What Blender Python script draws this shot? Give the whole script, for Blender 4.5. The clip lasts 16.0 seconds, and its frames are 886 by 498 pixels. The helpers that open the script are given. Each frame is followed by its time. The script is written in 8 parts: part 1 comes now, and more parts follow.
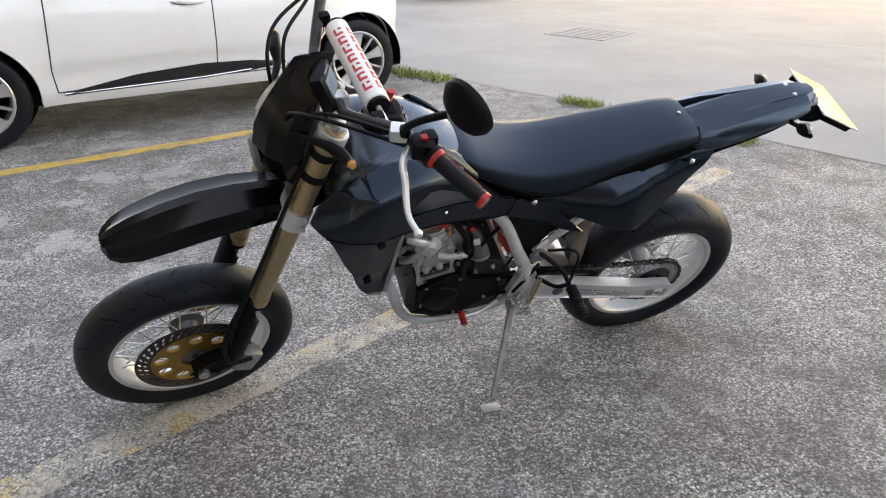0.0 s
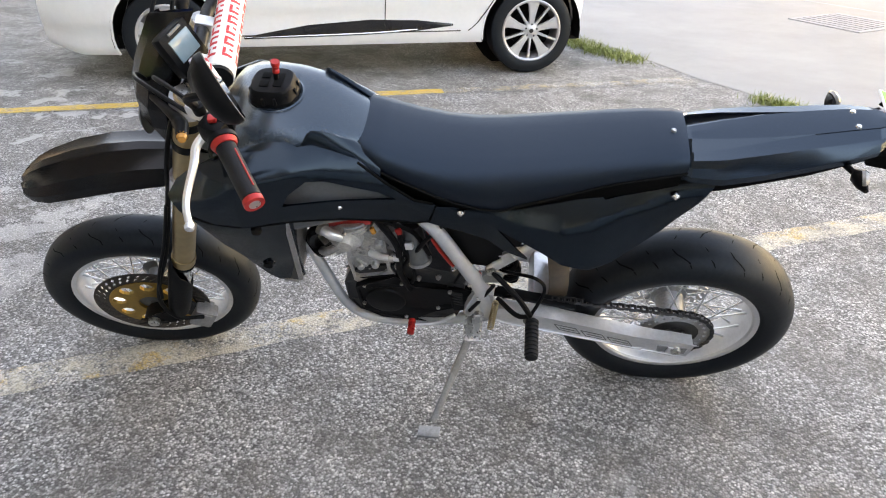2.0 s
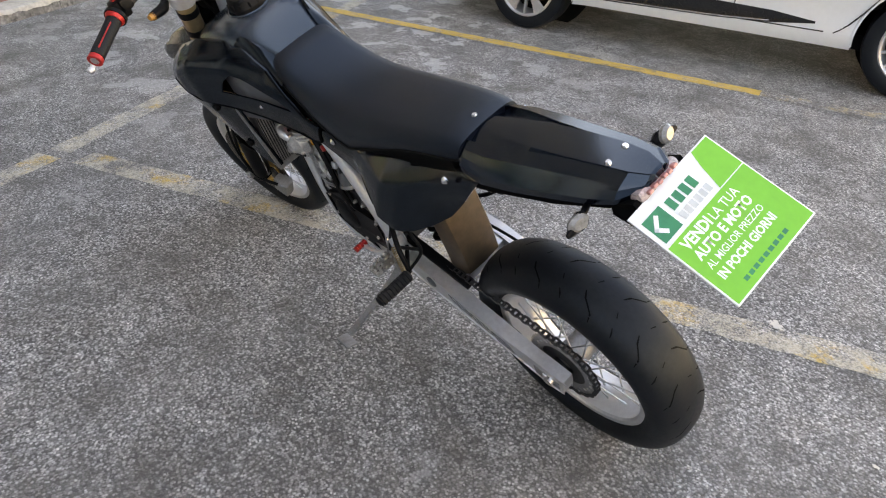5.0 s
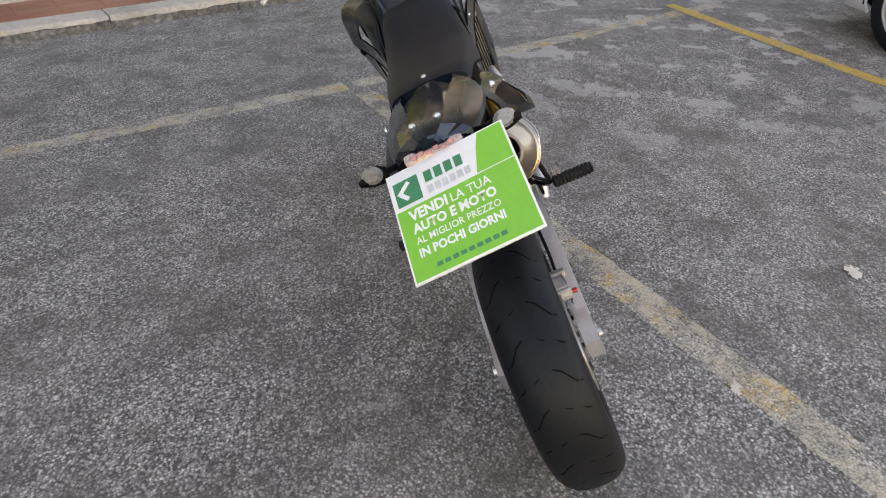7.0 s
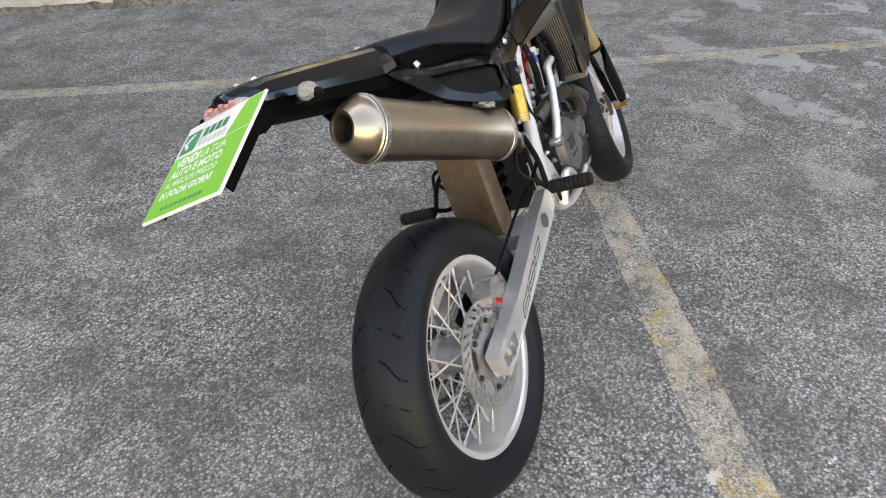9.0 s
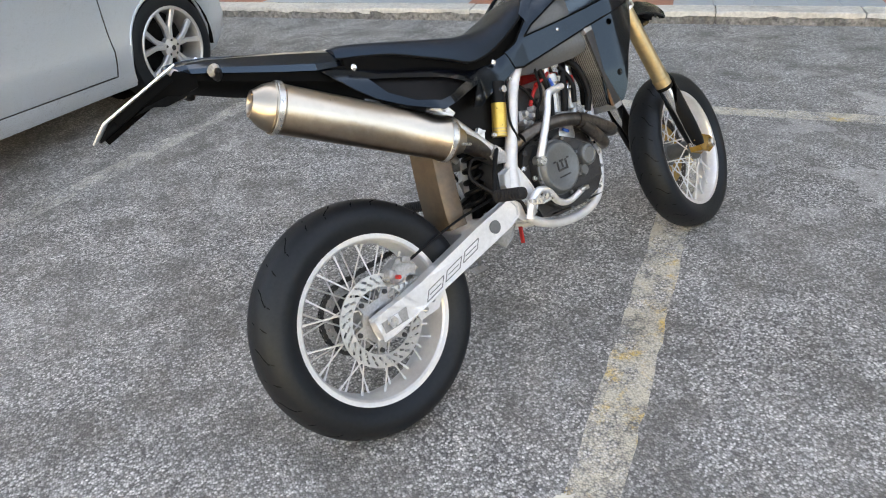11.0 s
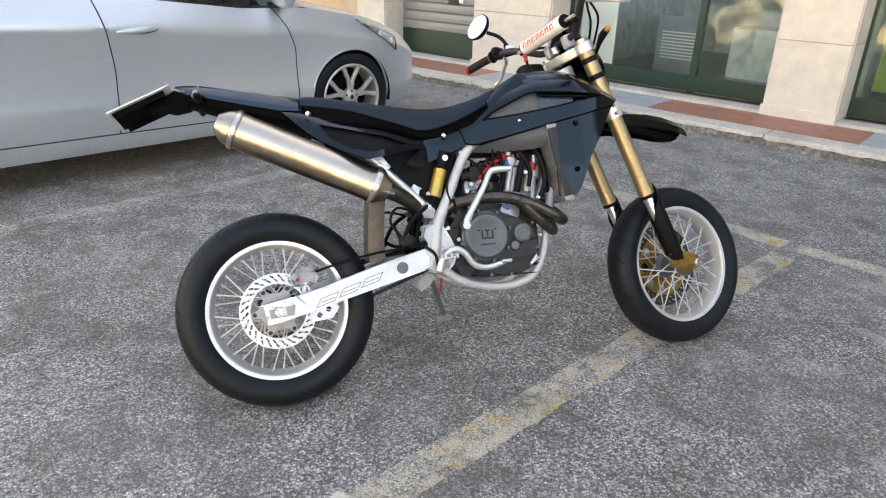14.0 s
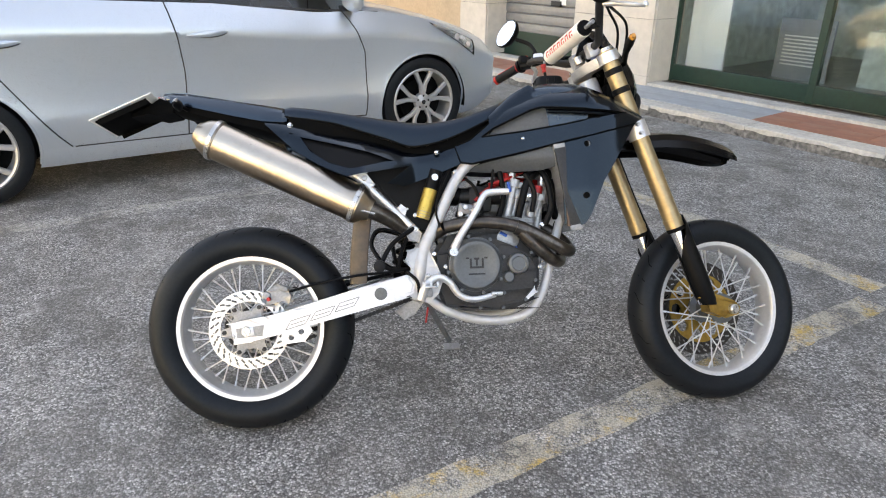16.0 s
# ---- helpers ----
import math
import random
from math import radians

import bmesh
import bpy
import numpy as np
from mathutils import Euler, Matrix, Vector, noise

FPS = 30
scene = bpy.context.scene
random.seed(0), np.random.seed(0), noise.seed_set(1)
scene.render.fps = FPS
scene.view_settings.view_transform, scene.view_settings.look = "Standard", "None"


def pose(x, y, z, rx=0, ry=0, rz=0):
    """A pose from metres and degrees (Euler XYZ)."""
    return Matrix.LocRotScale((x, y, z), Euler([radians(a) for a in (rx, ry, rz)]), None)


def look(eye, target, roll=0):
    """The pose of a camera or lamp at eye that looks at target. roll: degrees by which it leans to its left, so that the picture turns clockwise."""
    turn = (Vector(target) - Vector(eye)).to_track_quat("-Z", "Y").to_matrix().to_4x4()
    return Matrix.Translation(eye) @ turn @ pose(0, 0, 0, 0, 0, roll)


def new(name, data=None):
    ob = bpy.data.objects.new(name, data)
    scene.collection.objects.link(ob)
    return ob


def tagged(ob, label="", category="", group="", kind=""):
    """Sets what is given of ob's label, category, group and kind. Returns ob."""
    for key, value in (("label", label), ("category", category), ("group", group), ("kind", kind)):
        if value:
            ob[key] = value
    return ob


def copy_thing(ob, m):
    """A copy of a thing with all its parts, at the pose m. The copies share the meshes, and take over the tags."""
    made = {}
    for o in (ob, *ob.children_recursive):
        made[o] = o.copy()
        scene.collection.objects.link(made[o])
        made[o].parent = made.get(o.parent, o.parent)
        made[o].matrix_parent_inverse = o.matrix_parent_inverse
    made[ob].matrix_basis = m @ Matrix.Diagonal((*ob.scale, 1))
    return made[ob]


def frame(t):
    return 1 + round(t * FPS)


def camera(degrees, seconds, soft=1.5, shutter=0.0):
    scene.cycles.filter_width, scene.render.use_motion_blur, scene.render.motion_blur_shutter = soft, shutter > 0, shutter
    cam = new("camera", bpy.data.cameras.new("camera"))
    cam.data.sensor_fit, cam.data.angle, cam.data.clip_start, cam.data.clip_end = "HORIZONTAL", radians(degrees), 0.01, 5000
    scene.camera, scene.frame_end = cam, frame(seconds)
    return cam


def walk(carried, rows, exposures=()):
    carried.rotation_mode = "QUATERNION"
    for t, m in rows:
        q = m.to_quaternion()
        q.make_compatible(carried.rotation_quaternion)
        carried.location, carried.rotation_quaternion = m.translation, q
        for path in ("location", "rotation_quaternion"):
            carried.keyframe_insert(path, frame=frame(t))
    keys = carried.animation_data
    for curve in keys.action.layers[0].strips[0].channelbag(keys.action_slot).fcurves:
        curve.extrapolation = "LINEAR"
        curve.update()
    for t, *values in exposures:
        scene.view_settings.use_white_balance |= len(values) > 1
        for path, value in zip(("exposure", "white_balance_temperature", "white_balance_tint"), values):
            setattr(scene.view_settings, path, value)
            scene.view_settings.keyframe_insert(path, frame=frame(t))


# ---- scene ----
cam = camera(67.3, 16.0, soft=1.1)
METRES, EYE, TILT, LEAN, TURN = 6.267, 1.369, 0.0, 0.0, 0.0
ROWS = [
    (0.0, 0.0, 0.0, 0.0, 0.07, -26.56, -0.14),
    (0.5, 0.0298, 0.0141, -0.0019, 7.33, -26.61, -0.8),
    (1.0, 0.0608, 0.0244, -0.0014, 13.83, -28.52, -1.33),
    (1.5, 0.086, 0.0442, -0.0046, 17.39, -28.43, -0.94),
    (2.0, 0.1099, 0.0608, -0.004, 22.49, -29.25, -0.72),
    (2.5, 0.1438, 0.0756, -0.0029, 28.73, -30.4, -2.34),
    (3.0, 0.1677, 0.0941, -0.0032, 33.4, -30.09, -1.44),
    (3.5, 0.1905, 0.1154, -0.0012, 38.71, -32.23, 0.08),
    (4.0, 0.2232, 0.1363, 0.0004, 49.1, -32.02, -1.1),
    (6.5, 0.2972, 0.2903, -0.0025, 88.86, -34.3, -0.22),
    (7.0, 0.3026, 0.3277, -0.0027, 101.55, -33.71, -0.56),
    (7.5, 0.3021, 0.3617, -0.0025, 108.51, -33.94, 0.46),
    (8.0, 0.2885, 0.39, -0.0056, 114.91, -34.98, 0.76),
    (10.5, 0.187, 0.5192, -0.0058, 150.09, -31.98, 2.84),
    (11.0, 0.1669, 0.5501, -0.0049, 155.42, -31.51, 3.18),
    (11.5, 0.1413, 0.5734, -0.0065, 159.55, -30.18, 2.65),
    (12.0, 0.121, 0.5991, -0.004, 165.01, -27.61, 3.07),
    (12.5, 0.1016, 0.625, -0.0012, 170.6, -27.35, 2.39),
    (13.0, 0.0774, 0.6329, -0.0023, 173.51, -25.41, 0.67),
    (13.5, 0.053, 0.632, -0.0009, 174.91, -24.75, 0.82),
    (14.0, 0.0268, 0.6337, -0.0009, 180.49, -24.19, -1.28),
    (14.5, 0.0051, 0.6352, 0.0008, 183.72, -23.94, -1.58),
    (15.0, -0.0115, 0.6241, -0.0013, 186.67, -23.26, -1.45),
    (15.5, -0.0251, 0.6074, -0.0002, 188.67, -24.07, -0.91),
    (16.0, -0.0371, 0.595, -0.0004, 191.34, -24.24, -0.28),
]
EXPOSURES = [(0.0, 2.80, 8700, 15), (1.5, 3.18, 8700, 15), (3.5, 3.28, 8700, 15), (4.2, 3.02, 8700, 15), (6.3, 2.34, 8900, 18), (7.2, 2.26, 8900, 18), (8.2, 2.44, 8900, 16), (10.3, 2.85, 8500, 13), (11.9, 2.80, 8400, 12), (12.5, 2.68, 8400, 12), (13.5, 2.64, 8450, 14), (16.0, 2.65, 8450, 14)]
walk(cam, [(t, pose(0, 0, EYE, TILT, LEAN, TURN) @ pose(METRES * x, METRES * y, METRES * z, 90 + pitch, roll, yaw)) for t, x, y, z, yaw, pitch, roll in ROWS], EXPOSURES)

# ---- sky and sun: the low sun stands behind the arcade, the bays lie in its shade ----
SUN_EL, SUN_AZ = 27.0, 228.0
world = bpy.data.worlds.new("sky")
scene.world = world
world.use_nodes = True
wn, wl = world.node_tree.nodes, world.node_tree.links
wn.clear()
sky = wn.new("ShaderNodeTexSky")
sky.sky_type = "NISHITA"
sky.sun_disc = False
sky.sun_elevation, sky.sun_rotation = radians(SUN_EL), radians(90.0 - SUN_AZ)
sky.dust_density, sky.air_density, sky.ozone_density = 2.0, 1.0, 1.0
soften = wn.new("ShaderNodeHueSaturation")
soften.inputs["Saturation"].default_value = 0.85
bg = wn.new("ShaderNodeBackground")
bg.inputs["Strength"].default_value = 0.15
wo = wn.new("ShaderNodeOutputWorld")
wl.new(sky.outputs[0], soften.inputs["Color"])
wl.new(soften.outputs[0], bg.inputs["Color"])
wl.new(bg.outputs[0], wo.inputs["Surface"])
sun_data = bpy.data.lights.new("sun", "SUN")
sun_data.energy, sun_data.angle, sun_data.color = 3.5, radians(0.5), (1.0, 0.93, 0.82)
sun = new("sun", sun_data)
sun.matrix_world = look((60 * math.cos(radians(SUN_AZ)) * math.cos(radians(SUN_EL)), 60 * math.sin(radians(SUN_AZ)) * math.cos(radians(SUN_EL)), 60 * math.sin(radians(SUN_EL))), (0, 0, 0))


# ---- materials ----
class Nodes:
    """A small builder for procedural materials."""

    def __init__(self, name):
        self.m = bpy.data.materials.new(name)
        self.m.use_nodes = True
        self.n, self.l = self.m.node_tree.nodes, self.m.node_tree.links
        self.b = self.n["Principled BSDF"]
        self.co = self.n.new("ShaderNodeTexCoord").outputs["Object"]

    def put(self, socket, value):
        if isinstance(value, (int, float)):
            socket.default_value = value
        elif isinstance(value, tuple):
            socket.default_value = (*value, 1) if len(value) == 3 and socket.type == "RGBA" else value
        else:
            self.l.new(value, socket)

    def noise(self, scale, detail=4.0, rough=0.6, co=None):
        t = self.n.new("ShaderNodeTexNoise")
        self.l.new(co or self.co, t.inputs["Vector"])
        t.inputs["Scale"].default_value, t.inputs["Detail"].default_value, t.inputs["Roughness"].default_value = scale, detail, rough
        return t.outputs["Fac"]

    def cells(self, scale, feature="F1", out="Distance"):
        t = self.n.new("ShaderNodeTexVoronoi")
        t.feature = feature
        self.l.new(self.co, t.inputs["Vector"])
        t.inputs["Scale"].default_value = scale
        return t.outputs[out]

    def ramp(self, fac, *stops):
        r = self.n.new("ShaderNodeValToRGB")
        while len(r.color_ramp.elements) < len(stops):
            r.color_ramp.elements.new(0.5)
        for e, (p, c) in zip(r.color_ramp.elements, stops):
            e.position, e.color = p, ((c, c, c, 1) if isinstance(c, (int, float)) else (*c, 1))
        self.put(r.inputs[0], fac)
        return r.outputs[0]

    def mix(self, fac, a, b, kind="MIX"):
        x = self.n.new("ShaderNodeMix")
        x.data_type, x.blend_type = "RGBA", kind
        self.put(x.inputs[0], fac)
        self.put(x.inputs[6], a)
        self.put(x.inputs[7], b)
        return x.outputs[2]

    def math(self, op, a, b=0.0):
        x = self.n.new("ShaderNodeMath")
        x.operation = op
        self.put(x.inputs[0], a)
        self.put(x.inputs[1], b)
        return x.outputs[0]

    def bump(self, height, strength=0.3, distance=0.01):
        x = self.n.new("ShaderNodeBump")
        x.inputs["Strength"].default_value, x.inputs["Distance"].default_value = strength, distance
        self.l.new(height, x.inputs["Height"])
        self.l.new(x.outputs[0], self.b.inputs["Normal"])

    def done(self, color, rough=0.5, metal=0.0, **more):
        self.put(self.b.inputs["Base Color"], color)
        self.put(self.b.inputs["Roughness"], rough)
        self.put(self.b.inputs["Metallic"], metal)
        for k, v in more.items():
            self.put(self.b.inputs[k.replace("_", " ").title().replace("Ior", "IOR")], v)
        return self.m


def surface(name, color, rough=0.5, metal=0.0, grain=60.0, vary=0.25, wear=0.15, bump=0.0, stain=(0.05, 0.045, 0.04), uneven=0.25, **more):
    """A surface with grain at a fine scale and dirt at a larger one."""
    k = Nodes(name)
    fine, broad = k.noise(grain, 5), k.noise(grain * 0.09, 3)
    c = k.mix(k.ramp(fine, (0.3, 0.0), (0.7, 1.0)), tuple(v * (1 - vary) for v in color), tuple(min(1, v * (1 + vary)) for v in color))
    c = k.mix(k.math("MULTIPLY", k.ramp(broad, (0.5, 0.0), (0.75, 1.0)), wear), c, stain)
    r = k.math("ADD", k.math("MULTIPLY", fine, uneven), rough - uneven / 2)
    if bump:
        k.bump(fine, bump, 0.002)
    return k.done(c, r, metal, **more)


def asphalt_colour(k, light=1.0):
    stones = k.cells(150, out="Color")
    sep = k.n.new("ShaderNodeSeparateColor")
    k.l.new(stones, sep.inputs[0])
    grey = k.ramp(sep.outputs[0], (0.0, 0.07 * light), (0.35, 0.16 * light), (0.65, 0.30 * light), (0.88, 0.42 * light), (1.0, 0.58 * light))
    gap = k.ramp(k.cells(150), (0.30, 1.0), (0.80, 0.44))
    c = k.mix(1.0, grey, gap, "MULTIPLY")
    # single pale chips among the darker stones
    chip = k.n.new("ShaderNodeSeparateColor")
    k.l.new(k.cells(85, out="Color"), chip.inputs[0])
    c = k.mix(k.math("MULTIPLY", k.ramp(chip.outputs[1], (0.86, 0.0), (0.93, 0.65)), k.ramp(k.cells(85), (0.25, 1.0), (0.45, 0.0))), c, (0.55 * light, 0.545 * light, 0.53 * light))
    c = k.mix(1.0, c, k.ramp(k.noise(60, 5, 0.75), (0.32, 0.72 * light), (0.5, 1.14 * light), (0.68, 1.58 * light)), "MULTIPLY")
    c = k.mix(1.0, c, k.ramp(k.noise(11, 4, 0.6), (0.32, 0.80), (0.68, 1.18)), "MULTIPLY")
    c = k.mix(k.ramp(k.noise(1.3, 5, 0.65), (0.4, 0.0), (0.75, 0.35)), c, (0.30 * light, 0.295 * light, 0.285 * light))
    dark = k.math("MULTIPLY", k.ramp(k.noise(3.1, 7, 0.72), (0.45, 0.0), (0.64, 1.0)), 0.70)
    c = k.mix(dark, c, (0.075, 0.072, 0.066))
    broad = k.math("MULTIPLY", k.ramp(k.noise(0.55, 4, 0.6), (0.42, 0.0), (0.62, 1.0)), 0.22)
    return k.mix(1.0, k.mix(broad, c, (0.09, 0.09, 0.09)), (1.15, 1.12, 1.075), "MULTIPLY")


def asphalt():
    k = Nodes("asphalt")
    c = asphalt_colour(k)
    pale = k.ramp(k.noise(1.9, 8, 0.75), (0.60, 0.0), (0.66, 1.0))
    c = k.mix(k.math("MULTIPLY", pale, 0.35), c, (0.50, 0.49, 0.47))
    # old cement slurry, worn through, round the corner of the bays
    away = k.n.new("ShaderNodeVectorMath")
    away.operation = "DISTANCE"
    k.l.new(k.co, away.inputs[0])
    away.inputs[1].default_value = (-3.3, 2.7, 0.0)
    near = k.ramp(k.math("MULTIPLY", away.outputs["Value"], 0.36), (0.35, 1.0), (0.95, 0.0))
    slurry = k.math("MULTIPLY", k.ramp(k.noise(3.4, 6, 0.6), (0.56, 0.0), (0.58, 1.0)), k.math("MULTIPLY", near, 0.75))
    c = k.mix(slurry, c, k.mix(k.noise(40, 4), (0.34, 0.33, 0.32), (0.60, 0.59, 0.57)))
    h = k.math("ADD", k.math("MULTIPLY", k.cells(150), -1.0), k.noise(60, 4))
    k.bump(h, 0.6, 0.005)
    return k.done(c, 0.85)


def smooth_asphalt():
    k = Nodes("smooth_asphalt")
    c = k.mix(k.noise(260, 3), (0.16, 0.16, 0.158), (0.31, 0.31, 0.306))
    c = k.mix(k.ramp(k.noise(0.8, 6, 0.7), (0.35, 0.0), (0.65, 0.6)), c, (0.33, 0.33, 0.324))
    k.bump(k.noise(220, 3), 0.3, 0.003)
    return k.done(c, 0.88)


def worn_paint(name, color, lost, second=None):
    k = Nodes(name)
    c = asphalt_colour(k, 1.1)
    p = k.mix(k.noise(30, 4), tuple(v * 0.8 for v in color), color)
    if second:
        p = k.mix(k.ramp(k.noise(5.5, 5, 0.7), (0.535, 0.0), (0.62, 1.0)), p, second)
    stones = k.cells(150)
    m = k.math("ADD", k.noise(9, 7, 0.75), k.math("MULTIPLY", stones, -0.22))
    k.bump(k.math("MULTIPLY", stones, -1.0), 0.6, 0.005)
    return k.done(k.mix(k.math("MULTIPLY", k.ramp(m, (lost - 0.10, 0.0), (lost + 0.14, 1.0)), 0.86), c, p), 0.8)


M = {}
M["asphalt"] = asphalt()
M["apron"] = smooth_asphalt()
M["line_yellow"] = worn_paint("line_yellow", (0.72, 0.46, 0.07), 0.27)
M["line_pale"] = worn_paint("line_pale", (0.60, 0.54, 0.42), 0.375, (0.62, 0.41, 0.10))
M["line_worn"] = worn_paint("line_worn", (0.64, 0.48, 0.20), 0.49)
M["line_faint"] = worn_paint("line_faint", (0.58, 0.55, 0.47), 0.45)
M["concrete"] = surface("concrete", (0.50, 0.47, 0.42), 0.9, grain=35, vary=0.2, wear=0.5, bump=0.4, stain=(0.16, 0.15, 0.13))
M["red_tile"] = surface("red_tile", (0.33, 0.145, 0.095), 0.6, grain=14, vary=0.2, wear=0.45, bump=0.1, stain=(0.42, 0.30, 0.24))
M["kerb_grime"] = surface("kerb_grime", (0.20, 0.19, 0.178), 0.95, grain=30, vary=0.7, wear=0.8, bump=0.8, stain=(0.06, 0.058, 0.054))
M["poster_green"] = surface("poster_green", (0.22, 0.36, 0.05), 0.5, grain=6, vary=0.35, wear=0.4, stain=(0.45, 0.42, 0.08))
M["grate_iron"] = surface("grate_iron", (0.27, 0.28, 0.30), 0.6, 0.3, grain=60, vary=0.2, wear=0.3)
M["grey_tile"] = surface("grey_tile", (0.34, 0.36, 0.38), 0.6, grain=14, vary=0.12, wear=0.3, bump=0.1)
M["travertine"] = surface("travertine", (0.60, 0.545, 0.475), 0.75, grain=9, vary=0.1, wear=0.25, bump=0.15, stain=(0.45, 0.38, 0.30))
M["grout"] = surface("grout", (0.25, 0.22, 0.19), 0.95, grain=60)
M["plaster"] = surface("plaster", (0.52, 0.39, 0.26), 0.9, grain=30, vary=0.08, wear=0.2, bump=0.2)
M["upper_wall"] = surface("upper_wall", (0.13, 0.115, 0.10), 0.9, grain=4, vary=0.35, wear=0.4, bump=0.2, stain=(0.06, 0.055, 0.05))
M["yellow_plaster"] = surface("yellow_plaster", (0.72, 0.65, 0.46), 0.9, grain=3, vary=0.08, wear=0.2)
M["green_paint"] = surface("green_paint", (0.004, 0.030, 0.021), 0.4, grain=25, vary=0.2, wear=0.2)
M["shutter"] = surface("shutter", (0.25, 0.25, 0.25), 0.5, 0.3, grain=20, vary=0.1, wear=0.3)
M["dark"] = surface("dark", (0.005, 0.005, 0.005), 0.8, grain=40, stain=(0.01, 0.01, 0.01), specular_ior_level=0.1)
M["gold_dark"] = surface("gold_dark", (0.36, 0.22, 0.05), 0.38, 0.8, grain=60, vary=0.2, wear=0.2)
# Blue specular tints on black parts and tyres put the sky's sheen into colour.
M["black_gloss"] = surface("black_gloss", (0.0016, 0.0022, 0.0036), 0.17, uneven=0.06, grain=300, vary=0.08, wear=0.08, stain=(0.012, 0.011, 0.010), specular_ior_level=0.50, specular_tint=(0.62, 0.82, 1.0))
M["tank_plastic"] = surface("tank_plastic", (0.016, 0.021, 0.028), 0.25, grain=60, vary=0.03, wear=0.03, stain=(0.024, 0.028, 0.034), uneven=0.05, specular_ior_level=0.90, specular_tint=(0.66, 0.84, 1.0))
M["black_plastic"] = surface("black_plastic", (0.003, 0.003, 0.0034), 0.48, grain=180, vary=0.3, wear=0.12, bump=0.1, stain=(0.009, 0.009, 0.009), specular_ior_level=0.14)
M["tank_grey"] = surface("tank_grey", (0.075, 0.082, 0.09), 0.45, grain=120, vary=0.15, wear=0.15)
M["seat_cover"] = surface("seat_cover", (0.003, 0.003, 0.005), 0.44, grain=520, vary=0.3, wear=0.08, bump=0.2, stain=(0.008, 0.008, 0.009), specular_ior_level=0.52, specular_tint=(0.50, 0.74, 1.0))
M["rubber"] = surface("rubber", (0.008, 0.0085, 0.010), 0.50, grain=90, vary=0.3, wear=0.30, bump=0.12, stain=(0.013, 0.013, 0.014), specular_ior_level=0.26, specular_tint=(0.75, 0.88, 1.0))
M["grip_rubber"] = surface("grip_rubber", (0.006, 0.006, 0.007), 0.65, grain=300, vary=0.3, bump=0.4, specular_ior_level=0.3)
M["alloy"] = surface("alloy", (0.72, 0.72, 0.73), 0.38, 0.75, grain=90, vary=0.08, wear=0.15)
M["rim_alloy"] = surface("rim_alloy", (0.70, 0.70, 0.71), 0.38, 0.65, grain=90, vary=0.06, wear=0.12)
M["cast_alloy"] = surface("cast_alloy", (0.33, 0.33, 0.33), 0.48, 0.7, grain=160, vary=0.18, wear=0.35, bump=0.15)
M["tail_gloss"] = surface("tail_gloss", (0.002, 0.003, 0.006), 0.16, uneven=0.06, grain=80, vary=0.05, wear=0.05, stain=(0.008, 0.008, 0.009), specular_ior_level=0.80, specular_tint=(0.60, 0.80, 1.0))
M["matt_black"] = surface("matt_black", (0.002, 0.002, 0.002), 0.75, grain=150, vary=0.2, wear=0.1, stain=(0.006, 0.006, 0.006), specular_ior_level=0.06)
M["black_satin"] = surface("black_satin", (0.0025, 0.0025, 0.003), 0.20, uneven=0.08, grain=150, vary=0.2, wear=0.1, stain=(0.008, 0.008, 0.008), specular_ior_level=0.22)
M["groove"] = surface("groove", (0.002, 0.002, 0.002), 0.8, grain=90, vary=0.1, stain=(0.004, 0.004, 0.004), specular_ior_level=0.1)
M["spoke_steel"] = surface("spoke_steel", (0.66, 0.66, 0.66), 0.42, 0.6, grain=120, vary=0.1, wear=0.2)
M["head_alloy"] = surface("head_alloy", (0.47, 0.47, 0.465), 0.42, 0.55, grain=170, vary=0.2, wear=0.35, bump=0.2, stain=(0.12, 0.115, 0.11))
M["dark_cast"] = surface("dark_cast", (0.035, 0.035, 0.036), 0.5, 0.5, grain=150, vary=0.3, wear=0.4, bump=0.2)
M["cover_grey"] = surface("cover_grey", (0.12, 0.128, 0.132), 0.42, 0.45, grain=160, vary=0.12, wear=0.2)
M["frame_paint"] = surface("frame_paint", (0.54, 0.55, 0.565), 0.4, 0.3, grain=60, vary=0.08, wear=0.25)
M["gold"] = surface("gold", (0.41, 0.315, 0.18), 0.38, 0.8, grain=60, vary=0.12, wear=0.15)
M["gold_bright"] = surface("gold_bright", (0.58, 0.40, 0.09), 0.32, 0.7, grain=60, vary=0.12, wear=0.1)
M["chrome"] = surface("chrome", (0.80, 0.80, 0.80), 0.16, 1.0, grain=120, vary=0.05, wear=0.1)
M["steel"] = surface("steel", (0.55, 0.54, 0.52), 0.3, 0.95, grain=120, vary=0.1, wear=0.2)
M["disc_steel"] = surface("disc_steel", (0.60, 0.59, 0.57), 0.32, 0.9, grain=150, vary=0.12, wear=0.2)
M["disc_dark"] = surface("disc_dark", (0.05, 0.042, 0.036), 0.45, 0.7, grain=120, vary=0.3, wear=0.3)
M["red"] = surface("red", (0.42, 0.018, 0.015), 0.4, 0.2, grain=120, vary=0.15, wear=0.1)
M["red_print"] = surface("red_print", (0.60, 0.03, 0.03), 0.5, grain=60, vary=0.1)
M["white_vinyl"] = surface("white_vinyl", (0.80, 0.78, 0.74), 0.45, grain=60, vary=0.06, wear=0.12)
M["blue"] = surface("blue", (0.02, 0.10, 0.42), 0.4, grain=60)
M["car_white"] = surface("car_white", (0.80, 0.81, 0.82), 0.22, grain=30, vary=0.02, wear=0.04, coat_weight=0.6, coat_roughness=0.05)
